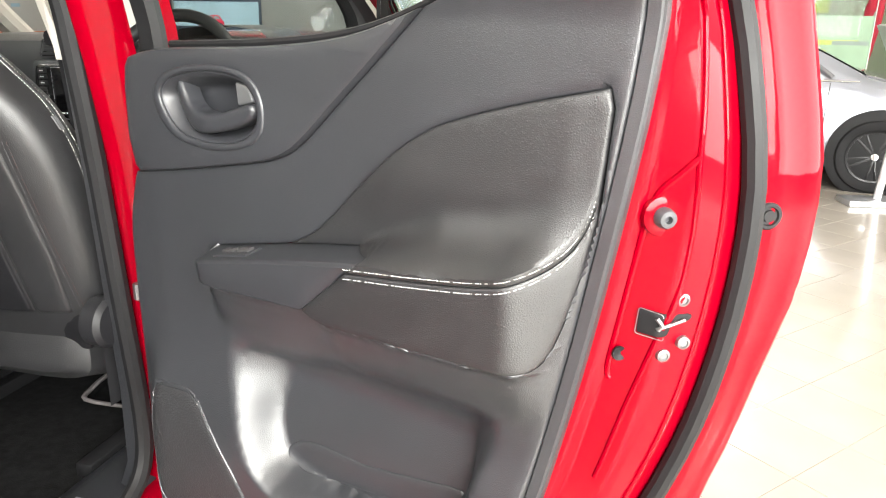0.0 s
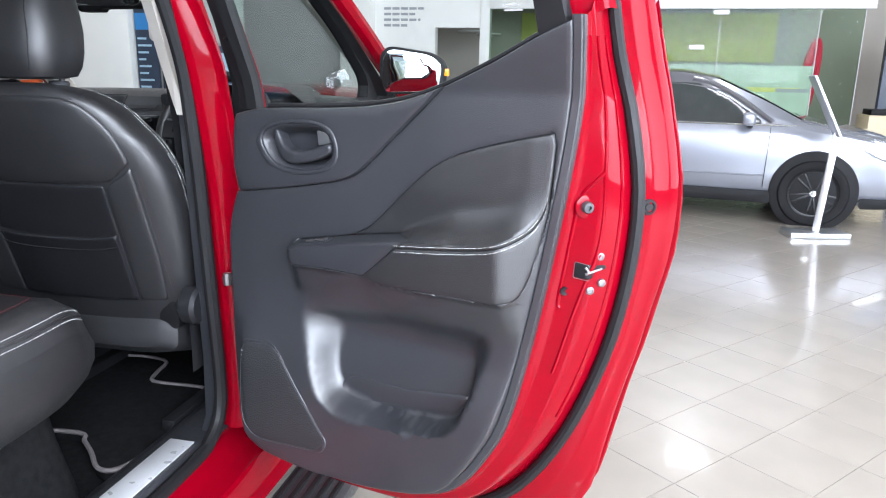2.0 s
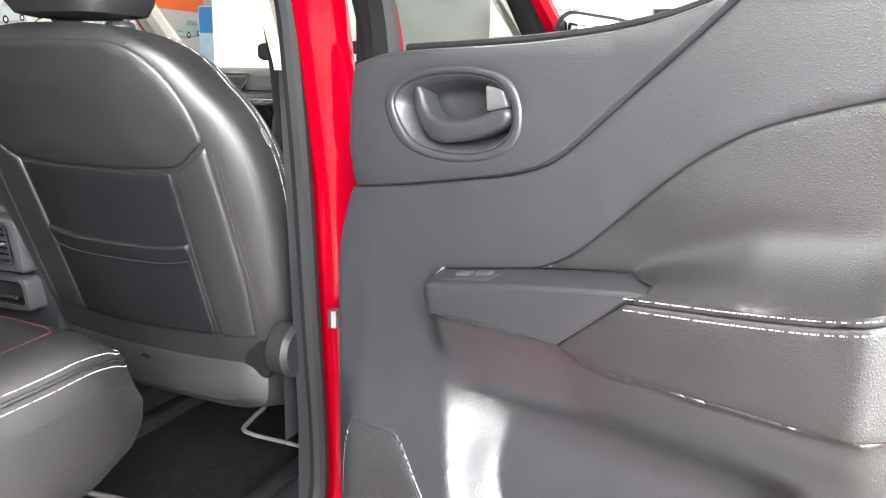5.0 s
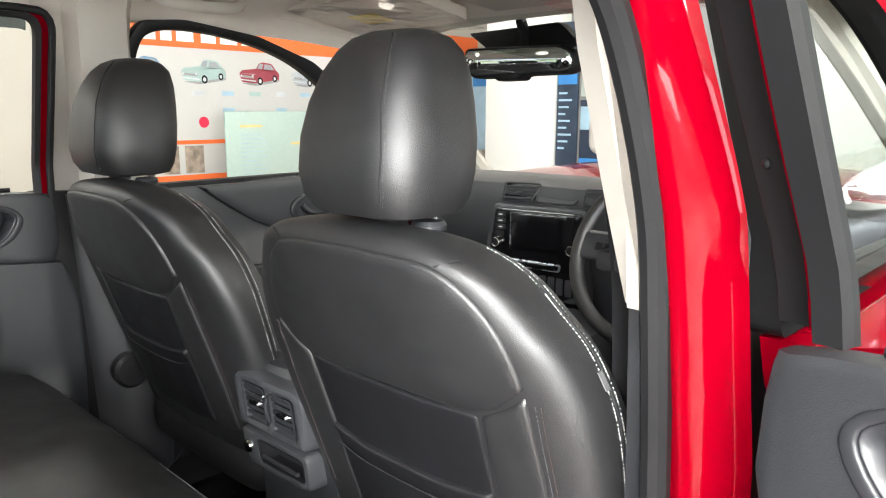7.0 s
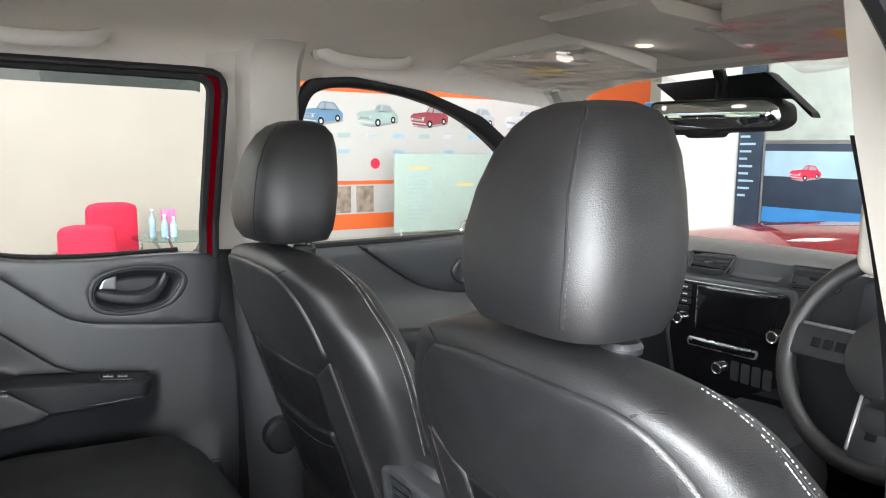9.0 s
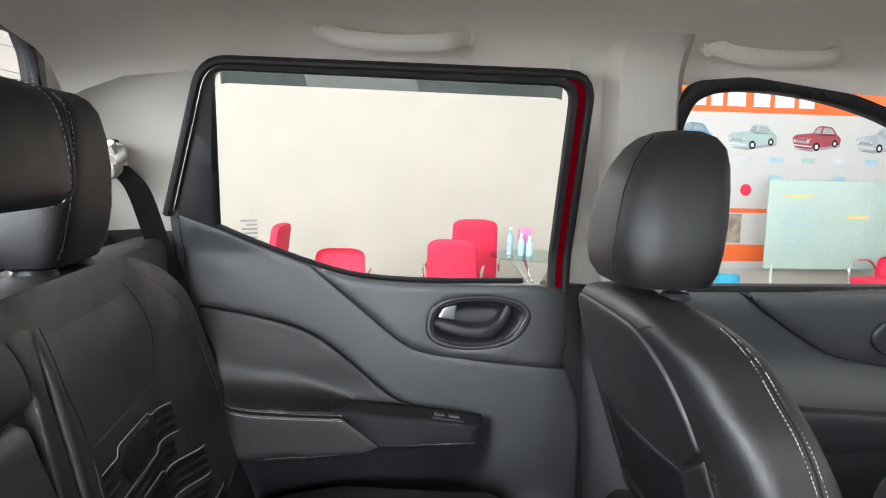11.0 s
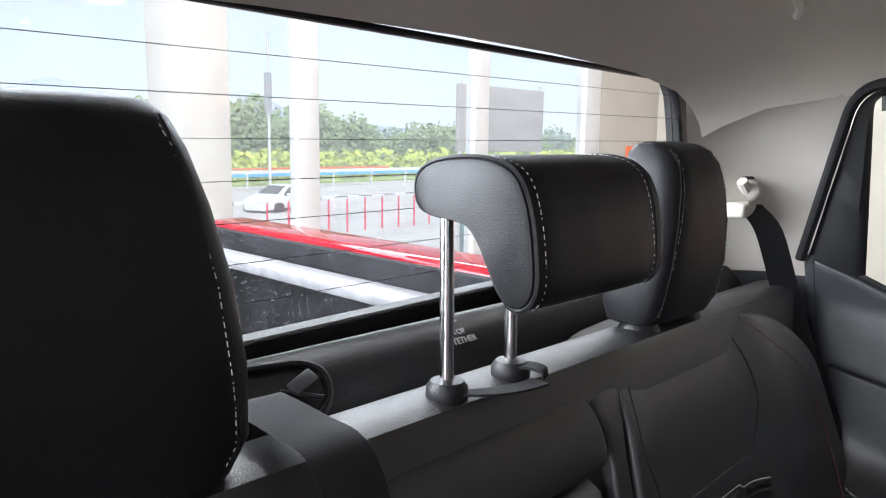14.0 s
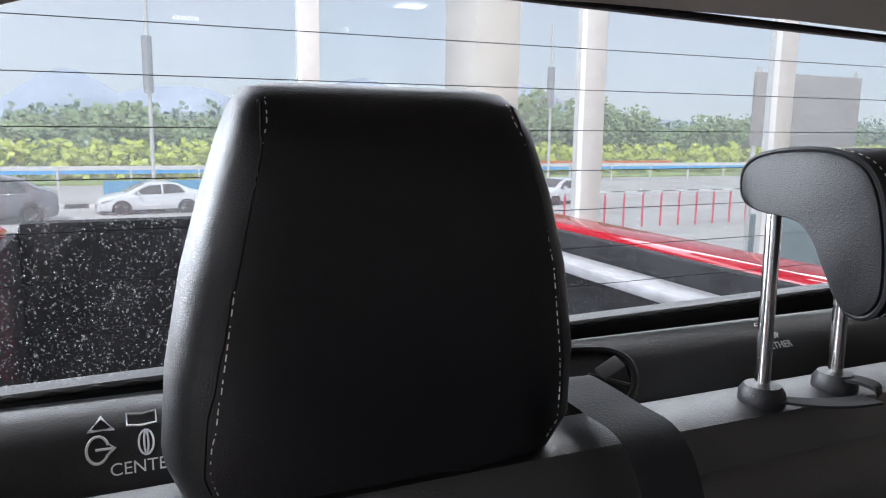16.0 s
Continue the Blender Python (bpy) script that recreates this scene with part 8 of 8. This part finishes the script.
car_picture(-3.55, 1.35, 0.36, PINK_RED, pp, lambda u, v, d=0.0: Vector((u, 8.094 - d, v)))
lp = thing("light_blue_poster", "light blue poster on the far wall", "poster", (-6.4, 9, 0))
part("sheet", box(-6.9, -6.1, 9.3, 9.32, 0.9, 2.3, 0.002), PALE_BLUE, lp)
part("stand", box(-6.55, -6.45, 9.3, 9.34, 0.0, 0.9, 0.004), ALU, lp)
part("header", box(-6.88, -6.12, 9.294, 9.3, 1.9, 2.28, 0), BLUE_PRINT, lp)

# ---- west wall: history poster, glass board, chairs ----
WX = -7.6
west = lambda y, z, d=0.0: Vector((WX + 0.012 + d, y, z))
hp = thing("history_poster", "large white and orange wall poster with rows of car pictures", "poster", (WX, 6.5, 1.4))
part("sheet", box(WX, WX + 0.012, 3.70, 10.2, 0.42, 2.75, 0.002), material("white_print", (0.52, 0.50, 0.485), 0.5, vary=0.02), hp)
part("top_band", box(WX + 0.012, WX + 0.016, 3.70, 10.2, 2.27, 2.75, 0), ORANGE, hp)
part("lower_band", box(WX + 0.012, WX + 0.016, 3.70, 10.2, 0.52, 0.72, 0), ORANGE, hp)
part("frame_band", box(WX + 0.012, WX + 0.016, 3.70, 10.2, 1.10, 1.15, 0), ORANGE, hp)
for k, (a, b) in enumerate(((4.2, 4.42), (4.48, 4.62), (4.68, 4.9), (5.0, 5.2), (5.26, 5.5), (5.56, 5.75))):
    part("logo_block", box(WX + 0.016, WX + 0.02, a, b, 2.34, 2.60, 0), WHITE, hp)
PRINT_COLS = [material("print_blue_car", (0.13, 0.25, 0.40), 0.5), material("print_mint_car", (0.36, 0.47, 0.45), 0.5), material("print_maroon_car", (0.32, 0.05, 0.07), 0.5), material("print_grey_car", (0.4, 0.43, 0.47), 0.5), material("print_silver_car", (0.55, 0.57, 0.6), 0.5), material("print_teal_car", (0.15, 0.3, 0.33), 0.5)]
for k in range(8):
    car_picture(4.22 + k * 0.80, 2.0, 0.62, PRINT_COLS[k % 6], hp, west)
for k in range(15):
    part("caption", box(WX + 0.012, WX + 0.015, 4.05 + k * 0.4, 4.22 + k * 0.4, 1.70, 1.76, 0), (PALE_BLUE, PRINT_COLS[1], PRINT_COLS[4])[k % 3], hp)
    if k % 2:
        part("caption", box(WX + 0.012, WX + 0.015, 4.05 + k * 0.4, 4.22 + k * 0.4, 1.50, 1.55, 0), PALE_BLUE, hp)
part("red_dot", sheet([(4.98 + 0.07 * math.cos(a), 1.37 + 0.07 * math.sin(a)) for a in np.linspace(0, 6.28, 17)[:-1]], west, 0.003, 0.1, 0, 0, 0), PINK_RED, hp)
for a, b in ((3.9, 4.3), (4.42, 4.62), (4.70, 4.95), (6.8, 7.4)):
    part("photo", box(WX + 0.016, WX + 0.02, a, b, 0.74, 1.08, 0), material("sepia_photo", (0.32, 0.25, 0.2), 0.5, vary=0.5, vscale=9), hp)

gb = thing("glass_board", "pale green glass notice board on legs", "notice board", (-7.2, 5.8, 0))
part("board", box(-7.13, -7.11, 5.0, 6.5, 0.50, 1.50, 0.003), material("frosted_green_glass", (0.42, 0.52, 0.47), 0.25, vary=0.03), gb)
part("edge", tube([(-7.12, 5.0, 0.5), (-7.12, 6.5, 0.5), (-7.12, 6.5, 1.5), (-7.12, 5.0, 1.5)], 0.008, 6, True), material("glass_edge", (0.3, 0.42, 0.38), 0.3), gb)
YEL2 = material("amber_bar", (0.72, 0.52, 0.2), 0.6)
part("bar", box(-7.108, -7.106, 5.2, 5.52, 1.31, 1.34, 0), YEL2, gb)
part("bar", box(-7.108, -7.106, 5.95, 6.22, 1.08, 1.11, 0), YEL2, gb)
for k in range(11):
    part("bar", box(-7.108, -7.106, 5.2, 5.5 + 0.04 * (k % 3), 1.22 - k * 0.055, 1.228 - k * 0.055, 0), PALE_BLUE, gb)
for y in (5.1, 6.4):
    part("leg", tube([(-7.12, y, 0), (-7.12, y, 0.55)], 0.015, 8), ALU, gb)
bk = thing("bucket", "blue and pink plastic waste bin", "bin", (-7.2, 4.72, 0))
part("bin_body", moved(lathe([(0.10, 0), (0.13, 0.33), (0.135, 0.34)], 20), pose(-7.2, 4.62, 0)), material("pink_plastic", (0.6, 0.12, 0.2), 0.5), bk)
part("bin_rim", moved(lathe([(0.137, 0.30), (0.145, 0.41), (0.135, 0.41), (0.125, 0.31)], 20), pose(-7.2, 4.62, 0)), material("blue_plastic", (0.05, 0.4, 0.6), 0.4), bk)


def office_chair(x, y, turn, h):
    """A red visitor chair with chrome arms; h is the height of its back."""
    m = Matrix.Translation((x, y, 0)) @ pose(0, 0, 0, 0, 0, turn)
    e = thing("visitor_chair", "red upholstered visitor chair with chrome arms", "chair", (x, y, 0), "visitor chairs")
    bk_ = round_poly([(-0.23, 0.48), (0.23, 0.48), (0.215, h - 0.03), (0.12, h), (-0.12, h), (-0.215, h - 0.03)], 0.05)
    part("backrest", sheet(bk_, lambda u, v, d=0.0: m @ Vector((u, -0.22 - 0.12 * (v - 0.48) - d + 0.3 * u * u, v)), 0.02, 0.05, 0.025, 0.02, 0.05), PINK_RED, e)
    part("seat", moved(box(-0.24, 0.24, -0.22, 0.24, 0.42, 0.50, 0.03, 3), m), PINK_RED, e)
    for s_ in (-1, 1):
        part("arm", tube([m @ Vector(p) for p in spline([(s_ * 0.25, -0.22, 0.55), (s_ * 0.27, -0.1, 0.66), (s_ * 0.27, 0.15, 0.66), (s_ * 0.26, 0.22, 0.58), (s_ * 0.25, 0.22, 0.45)], 5)], 0.014, 8), CHROME, e)
        for y_ in (-0.2, 0.2):
            part("leg", tube([m @ Vector((s_ * 0.22, y_, 0.44)), m @ Vector((s_ * 0.26, y_ * 1.15, 0.0))], 0.014, 8), CHROME, e)
    return e


office_chair(-6.6, 1.58, 90, 1.06)
office_chair(-5.9, 1.32, 80, 0.93)
office_chair(-5.6, 0.30, -90, 0.82)
office_chair(-6.4, -0.52, 170, 0.99)
office_chair(-6.4, 5.95, 200, 0.72)
tb = thing("glass_table", "round glass table on crossed chrome legs", "table", (-6.1, 2.1, 0))
part("table_top", moved(lathe([(0.0, 0.735), (0.45, 0.735), (0.455, 0.741), (0.45, 0.747), (0.0, 0.747)], 40), pose(-6.1, 2.15, 0)), glass("table_glass", (0.78, 0.9, 0.86), gloss=0.1), tb)
for a in (0.3, 1.87, 3.44, 5.0):
    part("leg", tube([(-6.1 + 0.3 * math.cos(a), 2.15 + 0.3 * math.sin(a), 0.73), (-6.1 - 0.3 * math.cos(a), 2.15 - 0.3 * math.sin(a), 0.0)], 0.014, 8), CHROME, tb)
for k, (y, hgt, col) in enumerate(((1.88, 0.24, (0.3, 0.42, 0.5)), (1.98, 0.19, (0.35, 0.55, 0.62)), (2.05, 0.17, (0.4, 0.6, 0.66)))):
    bt = thing("bottle", "clear blue-labelled water bottle on the glass table", "bottle", (-6.1, y, 0.747), "water bottles")
    part("bottle_body", moved(lathe([(0.03, 0), (0.033, 0.01), (0.033, hgt * 0.7), (0.014, hgt * 0.86), (0.013, hgt)], 16), pose(-6.1 + 0.04 * k, y, 0.747)), material("bottle_tint", col, 0.2, vary=0.2, vscale=40), bt)
    part("cap", moved(lathe([(0.015, hgt), (0.015, hgt + 0.018), (0.0, hgt + 0.02)], 12), pose(-6.1 + 0.04 * k, y, 0.747)), WHITE, bt)
nb = thing("note_block", "pink card box standing on the table", "box", (-6.0, 2.0, 0.747))
part("box", box(-6.22, -6.14, 1.98, 2.10, 0.747, 0.99, 0.004), material("pink_card", (0.75, 0.2, 0.42), 0.6), nb)
